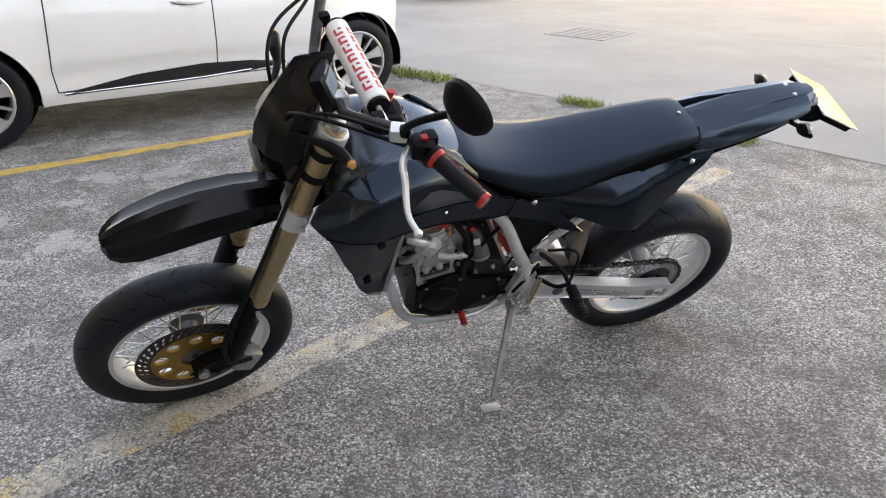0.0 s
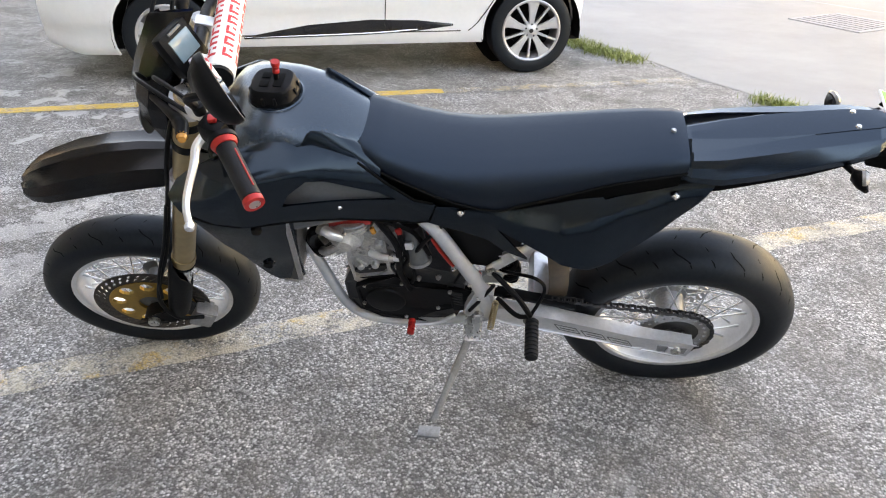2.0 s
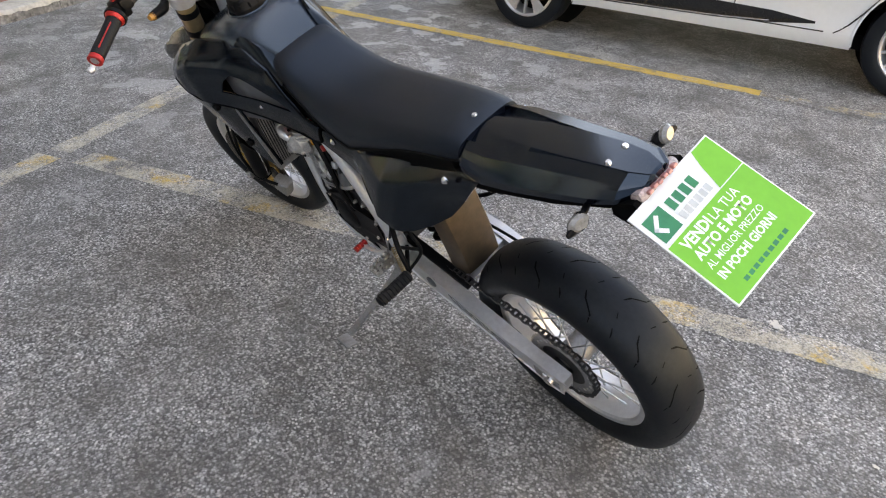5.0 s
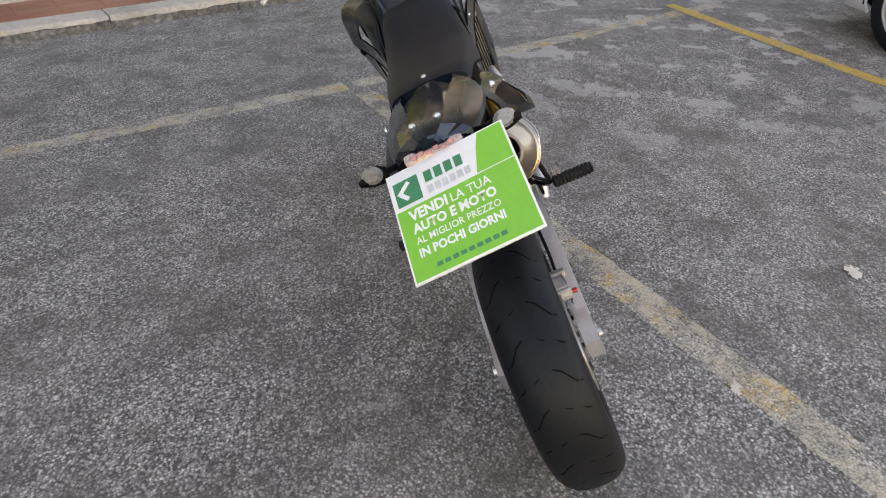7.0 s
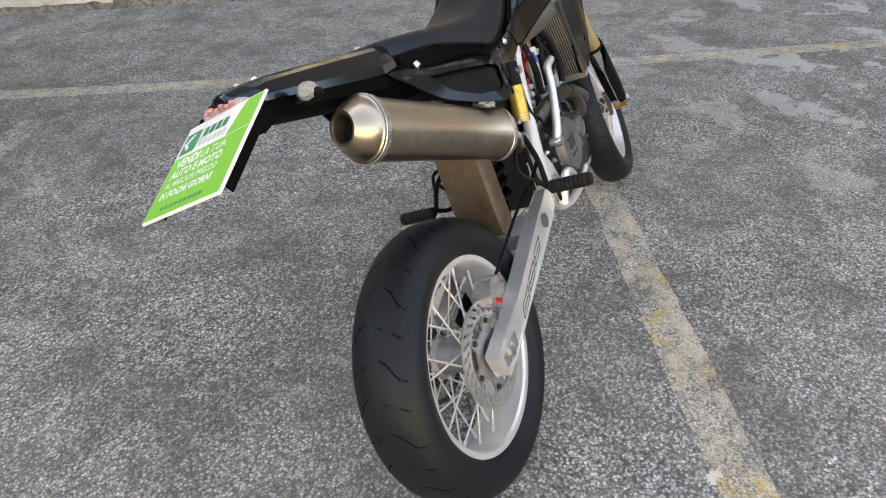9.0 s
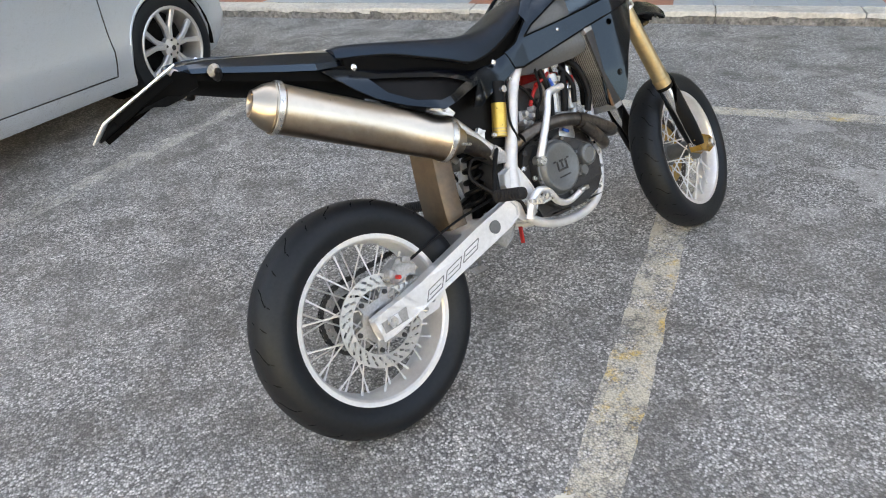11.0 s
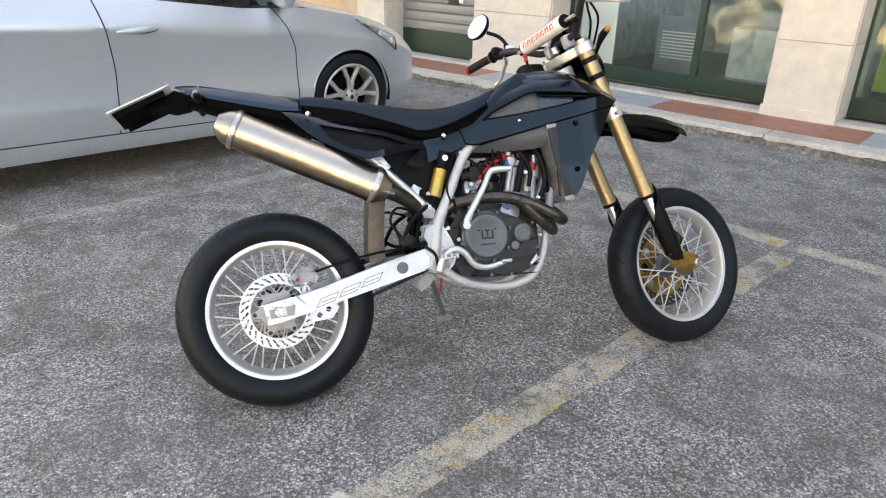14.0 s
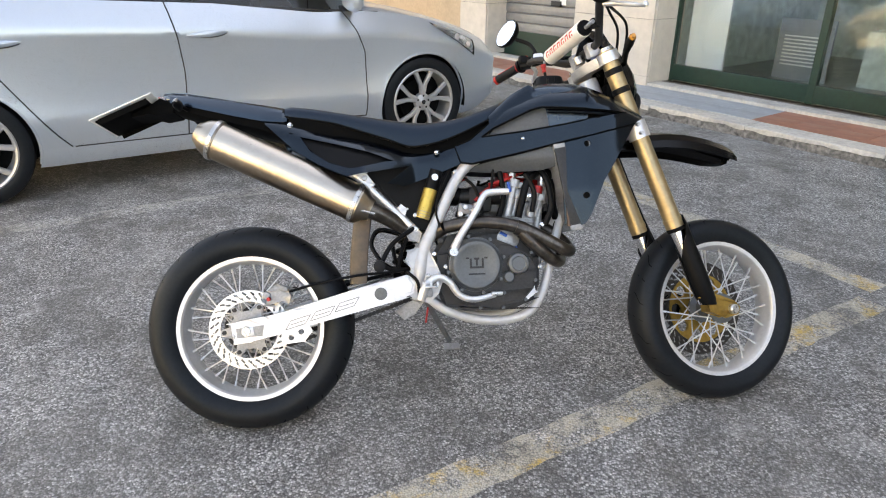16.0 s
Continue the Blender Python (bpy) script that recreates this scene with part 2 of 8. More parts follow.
M["car_silver"] = surface("car_silver", (0.49, 0.55, 0.615), 0.30, 0.55, grain=400, vary=0.03, wear=0.03, coat_weight=0.7, coat_roughness=0.05)
M["car_dark"] = surface("car_dark", (0.02, 0.022, 0.026), 0.25, grain=100, coat_weight=0.6)
M["wheel_silver"] = surface("wheel_silver", (0.50, 0.50, 0.51), 0.40, 0.65, grain=60, vary=0.05, wear=0.1)
M["trim_gloss"] = surface("trim_gloss", (0.015, 0.015, 0.016), 0.12, grain=80)
M["seam"] = surface("seam", (0.02, 0.02, 0.02), 0.7, grain=80)
M["interior"] = surface("interior", (0.03, 0.03, 0.032), 0.8, grain=40)
M["sign_white"] = surface("sign_white", (0.82, 0.83, 0.82), 0.4, grain=60, vary=0.03, wear=0.06)
M["sign_green"] = surface("sign_green", (0.16, 0.52, 0.045), 0.4, grain=60, vary=0.05, wear=0.05)
M["sign_deep"] = surface("sign_deep", (0.02, 0.22, 0.10), 0.4, grain=60, vary=0.1)
M["sign_grey"] = surface("sign_grey", (0.55, 0.58, 0.58), 0.4, grain=60, vary=0.1)
M["screen"] = surface("screen", (0.20, 0.27, 0.30), 0.15, grain=40, vary=0.1)
M["lamp_chrome"] = surface("lamp_chrome", (0.42, 0.43, 0.44), 0.12, 0.7, grain=35, vary=0.5, wear=0.3, coat_weight=1.0, coat_roughness=0.03)
M["lens"] = surface("lens", (0.52, 0.48, 0.46), 0.15, grain=80, vary=0.15)
M["indicator_lens"] = surface("indicator_lens", (0.22, 0.21, 0.19), 0.12, grain=140, vary=0.3, wear=0.3, coat_weight=0.6, coat_roughness=0.05)
M["tail_lens"] = surface("tail_lens", (0.36, 0.30, 0.29), 0.08, grain=160, vary=0.45, wear=0.35, stain=(0.30, 0.05, 0.05), coat_weight=0.8, coat_roughness=0.04)
M["lens_red"] = surface("lens_red", (0.50, 0.22, 0.20), 0.15, grain=80, vary=0.2)
M["orange_lens"] = surface("orange_lens", (0.55, 0.25, 0.05), 0.2, grain=60)
M["flap_plastic"] = surface("flap_plastic", (0.065, 0.045, 0.028), 0.4, grain=40, vary=0.3, wear=0.3)
M["brown_edge"] = surface("brown_edge", (0.13, 0.07, 0.035), 0.45, grain=60, vary=0.25)
M["grass"] = surface("grass", (0.20, 0.23, 0.06), 0.7, grain=12, vary=0.45)
M["litter"] = surface("litter", (0.60, 0.57, 0.50), 0.8, grain=30, vary=0.15)
M["mirror"] = Nodes("mirror").done((0.85, 0.85, 0.86), 0.03, 1.0)
M["shop_floor"] = surface("shop_floor", (0.34, 0.36, 0.34), 0.5, grain=10)
M["shop_wall"] = surface("shop_wall", (0.58, 0.66, 0.62), 0.85, grain=10)


def muffler_metal():
    """Brushed metal with heat tint at the end caps, browner and darker towards the underside."""
    k = Nodes("muffler_metal")
    sep = k.n.new("ShaderNodeSeparateXYZ")
    k.l.new(k.co, sep.inputs[0])
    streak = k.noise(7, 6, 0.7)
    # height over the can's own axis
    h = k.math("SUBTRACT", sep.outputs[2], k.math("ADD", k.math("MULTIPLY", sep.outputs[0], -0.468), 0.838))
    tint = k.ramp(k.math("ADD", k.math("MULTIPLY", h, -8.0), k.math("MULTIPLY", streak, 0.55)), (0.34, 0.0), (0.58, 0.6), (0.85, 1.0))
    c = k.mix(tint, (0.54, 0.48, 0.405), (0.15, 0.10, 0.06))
    ends = k.ramp(k.math("ADD", k.math("ABSOLUTE", k.math("ADD", sep.outputs[0], -0.13)), k.math("MULTIPLY", k.noise(22, 5), 0.08)), (0.20, 0.0), (0.28, 1.0))
    c = k.mix(k.math("MULTIPLY", ends, 0.35), c, (0.30, 0.23, 0.15))
    c = k.mix(k.math("MULTIPLY", k.ramp(k.noise(30, 5), (0.5, 0.0), (0.7, 1.0)), 0.12), c, (0.22, 0.17, 0.12))
    return k.done(c, k.math("ADD", k.math("MULTIPLY", streak, 0.20), 0.20), 1.0)


def burnt_pipe():
    k = Nodes("burnt_pipe")
    c = k.ramp(k.noise(16, 6, 0.7), (0.3, (0.055, 0.050, 0.047)), (0.5, (0.09, 0.078, 0.068)), (0.7, (0.19, 0.175, 0.16)))
    return k.done(c, 0.30, 0.9)


def glass(name, tint, rough=0.0, index=1.5):
    k = Nodes(name)
    return k.done(tint, rough, 0.0, transmission_weight=1.0, ior=index)


M["muffler_metal"] = muffler_metal()
M["burnt_pipe"] = burnt_pipe()
M["car_glass"] = glass("car_glass", (0.35, 0.38, 0.38))
M["shop_glass"] = glass("shop_glass", (0.88, 0.93, 0.91), 0.0, 1.55)


# ---- mesh tools ----
def part(name, bm, material, parent=None, label="", smooth=True, angle=35.0):
    """Links a bmesh as one mesh object, under a thing or a part."""
    bmesh.ops.recalc_face_normals(bm, faces=bm.faces)
    me = bpy.data.meshes.new(name)
    if smooth:
        for f in bm.faces:
            f.smooth = True
        for e in bm.edges:
            if len(e.link_faces) == 2 and e.calc_face_angle(0.0) > radians(angle):
                e.smooth = False
    bm.to_mesh(me)
    bm.free()
    me.materials.append(M[material])
    ob = new(name, me)
    if parent:
        ob.parent = parent
    return tagged(ob, label)


def same(name, ob, parent, m):
    """Another piece on the same mesh."""
    o = new(name, ob.data)
    o.parent = parent
    o.matrix_basis = m
    return o


def spline(pts, n=6):
    """A smooth line through the points."""
    p = [Vector(q) for q in pts]
    if len(p) < 3 or n < 2:
        return p
    p = [p[0] * 2 - p[1]] + p + [p[-1] * 2 - p[-2]]
    out = []
    for i in range(1, len(p) - 2):
        for j in range(n):
            t = j / n
            a, b, c, d = p[i - 1], p[i], p[i + 1], p[i + 2]
            out.append(0.5 * (2 * b + (c - a) * t + (2 * a - 5 * b + 4 * c - d) * t * t + (3 * b - a - 3 * c + d) * t ** 3))
    return out + [p[-2]]


def tube(pts, r, bm=None, sides=12, n=6, flat=1.0, caps=True):
    """A round bar along a smooth line; r is a number or one radius a point."""
    bm = bm or bmesh.new()
    line = spline(pts, n)
    count = len(pts)
    if isinstance(r, (int, float)):
        rs = [r] * len(line)
    else:
        rs = []
        for i in range(len(line)):
            f = i / (len(line) - 1) * (count - 1)
            a = min(int(f), count - 2)
            rs.append(r[a] + (r[a + 1] - r[a]) * (f - a))
    rings, side = [], None
    for i, c in enumerate(line):
        d = (line[min(i + 1, len(line) - 1)] - line[max(i - 1, 0)]).normalized()
        if side is None:
            side = d.cross(Vector((0, 1, 0)) if abs(d.y) < 0.9 else Vector((1, 0, 0))).normalized()
        side = (side - d * side.dot(d)).normalized()
        up = d.cross(side)
        rings.append([bm.verts.new(c + rs[i] * (math.cos(a) * side + flat * math.sin(a) * up)) for a in (2 * math.pi * k / sides for k in range(sides))])
    for a, b in zip(rings, rings[1:]):
        for k in range(sides):
            bm.faces.new((a[k], a[(k + 1) % sides], b[(k + 1) % sides], b[k]))
    if caps:
        bm.faces.new(rings[0])
        bm.faces.new(rings[-1])
    return bm


def lathe(profile, centre=(0, 0, 0), sides=48, bm=None, closed=True, axis="y", arc=None):
    """Turns (radius, along) points round an axis."""
    bm = bm or bmesh.new()
    rings = []
    for r, y in profile:
        ring = []
        for k in range(sides):
            a = 2 * math.pi * k / sides
            v = {"y": (r * math.cos(a), y, r * math.sin(a)), "z": (r * math.cos(a), r * math.sin(a), y), "x": (y, r * math.cos(a), r * math.sin(a))}[axis]
            ring.append(bm.verts.new(Vector(centre) + Vector(v)))
        rings.append(ring)
    pairs = list(zip(rings, rings[1:])) + ([(rings[-1], rings[0])] if closed else [])
    for a, b in pairs:
        for k in range(sides):
            bm.faces.new((a[k], a[(k + 1) % sides], b[(k + 1) % sides], b[k]))
    if not closed:
        bm.faces.new(rings[0])
        bm.faces.new(rings[-1])
    return bm


def turned(bm, m):
    bmesh.ops.transform(bm, matrix=m, verts=bm.verts)
    return bm


def box(size, at=(0, 0, 0), bevel=0.0, turn=(0, 0, 0), bm=None):
    b = bmesh.new()
    bmesh.ops.create_cube(b, size=1)
    bmesh.ops.scale(b, vec=size, verts=b.verts)
    if bevel:
        bmesh.ops.bevel(b, geom=b.edges[:], offset=bevel, segments=2, affect="EDGES", profile=0.6)
    turned(b, pose(*at, *turn))
    if bm is None:
        return b
    join(bm, b)
    return bm


def join(bm, other):
    """Adds another bmesh to bm."""
    table = {v: bm.verts.new(v.co) for v in other.verts}
    for f in other.faces:
        bm.faces.new([table[v] for v in f.verts])
    other.free()
    return bm


def tessellate(outer, holes):
    from mathutils import geometry
    loops = [[Vector((x, z, 0)) for x, z in loop] for loop in (outer, *holes)]
    flat = [p for loop in loops for p in loop]
    return flat, geometry.tessellate_polygon(loops)


def sheet(outline, depth, thick=0.004, holes=(), step=0.03, side=1):
    """A curved panel: its outline lies in x and z, depth(x, z) gives y."""
    bm = bmesh.new()
    flat, tris = tessellate(outline, holes)
    vs = [bm.verts.new((p.x, 0, p.y)) for p in flat]
    for t in tris:
        try:
            bm.faces.new([vs[i] for i in t])
        except ValueError:
            pass
    if not holes:
        bmesh.ops.dissolve_limit(bm, angle_limit=0.01, verts=bm.verts, edges=bm.edges)
    xs, zs = [p.x for p in flat], [p.y for p in flat]
    for axis, lo, hi in ((0, min(xs), max(xs)), (2, min(zs), max(zs))):
        k = math.ceil(lo / step)
        while k * step < hi:
            co, no = [0, 0, 0], [0, 0, 0]
            co[axis], no[axis] = k * step, 1
            bmesh.ops.bisect_plane(bm, geom=bm.verts[:] + bm.edges[:] + bm.faces[:], plane_co=co, plane_no=no, dist=1e-5)
            k += 1
    for v in bm.verts:
        v.co.y = depth(v.co.x, v.co.z)
    front = bm.faces[:]
    back = bmesh.ops.duplicate(bm, geom=front)
    table = back["vert_map"]
    rim = [e for e in bm.edges if len(e.link_faces) == 1 and e.link_faces[0] in set(front)]
    for f in front:
        for v in f.verts:
            table[v].co.y = v.co.y - thick
    for e in rim:
        a, b = e.verts
        try:
            bm.faces.new((a, b, table[b], table[a]))
        except ValueError:
            pass
    if side < 0:
        for v in bm.verts:
            v.co.y = -v.co.y
    return bm


def plate(outline, y0, y1, bevel=0.0, holes=()):
    """A flat piece cut from sheet or bar, outline in x and z."""
    bm = bmesh.new()
    flat, tris = tessellate(outline, holes)
    a = [bm.verts.new((p.x, y0, p.y)) for p in flat]
    b = [bm.verts.new((p.x, y1, p.y)) for p in flat]
    for t in tris:
        bm.faces.new([a[i] for i in t])
        bm.faces.new([b[i] for i in reversed(t)])
    start = 0
    for loop in (outline, *holes):
        n = len(loop)
        for i in range(n):
            j = (i + 1) % n
            bm.faces.new((a[start + i], a[start + j], b[start + j], b[start + i]))
        start += n
    if not holes:
        bmesh.ops.dissolve_limit(bm, angle_limit=0.01, verts=bm.verts, edges=bm.edges)
    if bevel:
        bmesh.ops.bevel(bm, geom=[e for e in bm.edges if abs(e.verts[0].co.y - e.verts[1].co.y) < 1e-6], offset=bevel, segments=2, affect="EDGES", clamp_overlap=True)
    return bm


def loft(rings, bm=None, closed=True, caps=True):
    """Skins rings of equal length."""
    bm = bm or bmesh.new()
    vs = [[bm.verts.new(p) for p in ring] for ring in rings]
    n = len(vs[0])
    for a, b in zip(vs, vs[1:]):
        for k in range(n if closed else n - 1):
            bm.faces.new((a[k], a[(k + 1) % n], b[(k + 1) % n], b[k]))
    if caps:
        bm.faces.new(vs[0])
        bm.faces.new(vs[-1])
    return bm


def curve_at(points, x):
    """A value between (x, value) points, eased."""
    points = sorted(points)
    if x <= points[0][0]:
        return points[0][1]
    for (a, u), (b, v) in zip(points, points[1:]):
        if x <= b:
            t = (x - a) / (b - a)
            return u + (v - u) * t
    return points[-1][1]


def ring_points(cx, cz, r, n=24):
    return [(cx + r * math.cos(2 * math.pi * k / n), cz + r * math.sin(2 * math.pi * k / n)) for k in range(n)]


# ---- ground ----
def ground_sheet(name, near, far, material, lift, edge=None):
    """A sheet along the shops, from near to far; edge gives a ragged near border."""
    bm = bmesh.new()
    rows = []
    xs = [-400, -60] + [-20 + 0.5 * i for i in range(81)] + [60, 400]
    for k, y in enumerate((near, (near + far) / 2, far)):
        rows.append([bm.verts.new(FAC @ Vector((x, y + (edge(x) if edge and k == 0 else 0.0), lift))) for x in xs])
    for p, q in zip(rows, rows[1:]):
        for i in range(len(xs) - 1):
            bm.faces.new((p[i], p[i + 1], q[i + 1], q[i]))
    return part(name, bm, material, smooth=False)


FAC = pose(0, 0, 0, 0, 0, -42)
tagged(ground_sheet("ground", -400, 400, "asphalt", 0.0), "coarse grey asphalt car park with worn aggregate", "ground", kind="structure")


def strip(name, a, b, width, material, label, z=0.004, waver=0.006):
    """A painted line on the ground, its edges a little uneven."""
    a, b = Vector((*a, z)), Vector((*b, z))
    d = (b - a).normalized()
    s = Vector((-d.y, d.x, 0)) * width / 2
    n = max(4, int((b - a).length / 0.06))
    rng = random.Random(name + str(a.x))
    bm = bmesh.new()
    rows = []
    for i in range(n + 1):
        c = a.lerp(b, i / n)
        rows.append((bm.verts.new(c + s * (1 + rng.uniform(-1, 1) * waver / width * 2)), bm.verts.new(c - s * (1 + rng.uniform(-1, 1) * waver / width * 2))))
    for p, q in zip(rows, rows[1:]):
        bm.faces.new((p[0], q[0], q[1], p[1]))
    return tagged(part(name, bm, material, smooth=False), label, "parking line", kind="structure")


strip("parking_line", (-1.55, 0.92), (1.7, 3.82), 0.13, "line_pale", "worn pale yellow parking line under the motorcycle", 0.0015)
strip("parking_line", (-4.018, 2.740), (0.472, 5.784), 0.11, "line_faint", "old white line showing beside the yellow one", 0.0015)
strip("parking_line", (-4.03, 2.756), (-1.10, 4.742), 0.11, "line_yellow", "yellow parking line beside the white car", 0.0045)
strip("parking_line", (-1.10, 4.742), (0.46, 5.80), 0.11, "line_worn", "yellow parking line worn almost away", 0.0045, 0.02)
strip("road_joint", (1.56, 10.56), (6.6, 6.75), 0.05, "grate_iron", "shallow joint between two lots of asphalt", 0.005)
strip("parking_line", (0.45, -0.86), (3.9, 2.02), 0.13, "line_faint", "faded parking line beside the silver car", 0.0015)
strip("parking_line", (0.6, -1.55), (-1.62, 0.78), 0.13, "line_pale", "worn pale line across the bay heads", 0.0025)
strip("parking_line", (-1.66, 0.82), (-4.2, 3.2), 0.12, "line_pale", "worn pale line across the bay heads", 0.0025)

# the smoother apron beyond the bays, behind a ragged joint
rng = random.Random(4)
tagged(ground_sheet("apron", 4.72, 60, "apron", 0.003, lambda x: -0.016 * x + rng.uniform(-0.05, 0.05)), "smooth light grey asphalt lane beyond the bays", "road", kind="structure")

# ---- the motorcycle ----
# its own axes: x ahead, y to its left, z up, from under the rear axle; it leans on its side stand
bike = new("motorcycle")
bike.matrix_world = pose(0.6625, 2.1931, -0.0015, 0, 0, -163.26) @ pose(0, 0, 0, -24.2)
tagged(bike, "black supermoto motorcycle with gold forks leaning on its side stand", "motorcycle")

STEER = 10.0
AXIS_AT, AXIS_UP = Vector((1.085, 0, 1.11)), Vector((-0.347, 0, 0.938)).normalized()
STEERED = Matrix.Translation(AXIS_AT) @ Matrix.Rotation(radians(STEER), 4, AXIS_UP) @ Matrix.Translation(-AXIS_AT)


def bpart(name, bm, material, parent=bike, label="", **kw):
    return part(name, bm, material, parent, label, **kw)


def fpart(name, bm, material, parent=bike, label="", **kw):
    """A part that turns with the handlebar."""
    return part(name, turned(bm, STEERED), material, parent, label, **kw)


def both(build):
    for side in (1, -1):
        build(side)


# wheels
def tyre_profile(radius, width, rim):
    pts = []
    for i in range(17):
        a = -1 + 2 * i / 16
        y = width / 2 * math.sin(a * math.pi / 2) if abs(a) < 1 else width / 2 * a
        pts.append((radius - (radius - rim - 0.028) * (1 - math.cos(a * math.pi / 2)) ** 1.15 * 0.86, y))
    inner = [(rim + 0.012, width * 0.45), (rim + 0.002, width * 0.375), (rim - 0.004, width * 0.34), (rim - 0.006, -width * 0.34), (rim + 0.002, -width * 0.375), (rim + 0.012, -width * 0.45)]
    return pts + inner


def rim_profile(rim, w):
    """Spoked alloy rim: two lips and a dropped centre."""
    return [(rim + 0.008, w), (rim + 0.009, w - 0.004), (rim - 0.004, w - 0.006), (rim - 0.006, w * 0.5), (rim - 0.010, w * 0.3), (rim - 0.010, -w * 0.3), (rim - 0.006, -w * 0.5),
            (rim - 0.004, -w + 0.006), (rim + 0.009, -w + 0.004), (rim + 0.008, -w), (rim - 0.012, -w + 0.002), (rim - 0.017, -w + 0.008), (rim - 0.018, -w * 0.6),
            (rim - 0.024, -w * 0.3), (rim - 0.026, 0), (rim - 0.024, w * 0.3), (rim - 0.018, w * 0.6), (rim - 0.017, w - 0.008), (rim - 0.012, w - 0.002)]


def wheel(centre, radius, width, rim, spokes, steer, label, cut_width=1.0):
    m = (STEERED if steer else Matrix()) @ Matrix.Translation(centre)
    w = bpart("wheel", turned(lathe(rim_profile(rim, width * 0.37), sides=72), m), "rim_alloy", label=label)
    bpart("tyre", turned(lathe(tyre_profile(radius, width, rim), sides=96), m), "rubber", w, "worn black road tyre")
    # tread grooves: dark slanted cuts
    g = bmesh.new()
    prof = [p for p in tyre_profile(radius, width, rim)[:17]]

    def surf(f, a, lift=0.0006):
        i = (f + 1) / 2 * 16
        k = min(int(i), 15)
        r = prof[k][0] + (prof[k + 1][0] - prof[k][0]) * (i - k) + lift
        y = prof[k][1] + (prof[k + 1][1] - prof[k][1]) * (i - k)
        return Vector((r * math.cos(a), y, r * math.sin(a)))

    # long three-legged cuts with a short one between
    n = 14
    for k in range(n):
        for s in (1, -1):
            a0 = 2 * math.pi * (k + (0.5 if s < 0 else 0)) / n
            for path, widths in (([(0.14, 0.0), (0.27, 0.03), (0.36, 0.075), (0.46, 0.12), (0.62, 0.14)], (0.003, 0.005, 0.0055, 0.005, 0.002)), ([(0.38, 0.29), (0.46, 0.31), (0.56, 0.325)], (0.002, 0.0045, 0.002)), ([(0.10, 0.25), (0.20, 0.27)], (0.002, 0.003))):
                prev = None
                for (f, da), wd in zip(path, widths):
                    wd *= cut_width
                    cur = (g.verts.new(surf(s * f, a0 + da - wd / 2 / 0.3)), g.verts.new(surf(s * f, a0 + da + wd / 2 / 0.3)))
                    if prev:
                        g.faces.new((prev[0], prev[1], cur[1], cur[0]))
                    prev = cur
    tagged(bpart("tread_groove", turned(g, m), "groove", w, smooth=False), kind="stuff")
    waist = 0.027 if steer else 0.036
    hub = [(0.026, 0.062), (0.048, 0.06), (0.05, 0.048), (waist + 0.004, 0.040), (waist, 0.0), (waist + 0.004, -0.040), (0.05, -0.048), (0.048, -0.06), (0.026, -0.062)]
    bpart("hub", turned(lathe([(0.010, 0.064), *hub, (0.010, -0.064)], sides=32), m), "cover_grey" if steer else "cast_alloy", w)
    first = None
    for k in range(spokes):
        s = 1 if k % 2 else -1
        lean = 0.34 * (1 if (k // 2) % 2 else -1)
        a = 2 * math.pi * k / spokes
        p = (0.046 * math.cos(a + lean * 2.2), s * 0.052, 0.046 * math.sin(a + lean * 2.2))
        q = ((rim - 0.024) * math.cos(a), s * 0.014, (rim - 0.024) * math.sin(a))
        sp = tube([p, q], 0.0024, sides=6)
        d = (Vector(q) - Vector(p)).normalized()
        tube([Vector(q) - d * 0.016, Vector(q) + d * 0.004], 0.0036, bm=sp, sides=6)
        bpart("spoke", turned(sp, m), "spoke_steel", w)
    return w


FRONT, REAR = (1.507, 0, 0.305), (0, 0, 0.310)
front_wheel = wheel(FRONT, 0.300, 0.120, 0.222, 36, True, "front wheel with silver spoked rim and road tyre", 0.85)
rear_wheel = wheel(REAR, 0.314, 0.158, 0.222, 36, False, "rear wheel with silver spoked rim and wide road tyre")


# brake discs
def disc(name, centre, y, inner, outer, cuts, steer, material, parent, label, slots=True):
    m = (STEERED if steer else Matrix()) @ Matrix.Translation(centre)
    holes = []
    for k in range(cuts):
        a = 2 * math.pi * k / cuts
        for row in range(2):
            rr = inner + (outer - inner) * (0.32 + 0.38 * row)
            b = a + row * math.pi / cuts
            c, s = math.cos(b), math.sin(b)
            e = math.cos(b + 0.9), math.sin(b + 0.9)
            l, w = (outer - inner) * 0.22, 0.0031
            px, pz = rr * c, rr * s
            holes.append([(px + e[0] * l - e[1] * w, pz + e[1] * l + e[0] * w), (px + e[0] * l + e[1] * w, pz + e[1] * l - e[0] * w),
                          (px - e[0] * l + e[1] * w, pz - e[1] * l - e[0] * w), (px - e[0] * l - e[1] * w, pz - e[1] * l + e[0] * w)])
    holes.append(ring_points(0, 0, inner, 48)[::-1])
    d = plate(ring_points(0, 0, outer, 72), y - 0.002, y + 0.002, holes=holes)
    return bpart(name, turned(d, m), material, parent, label, smooth=False)


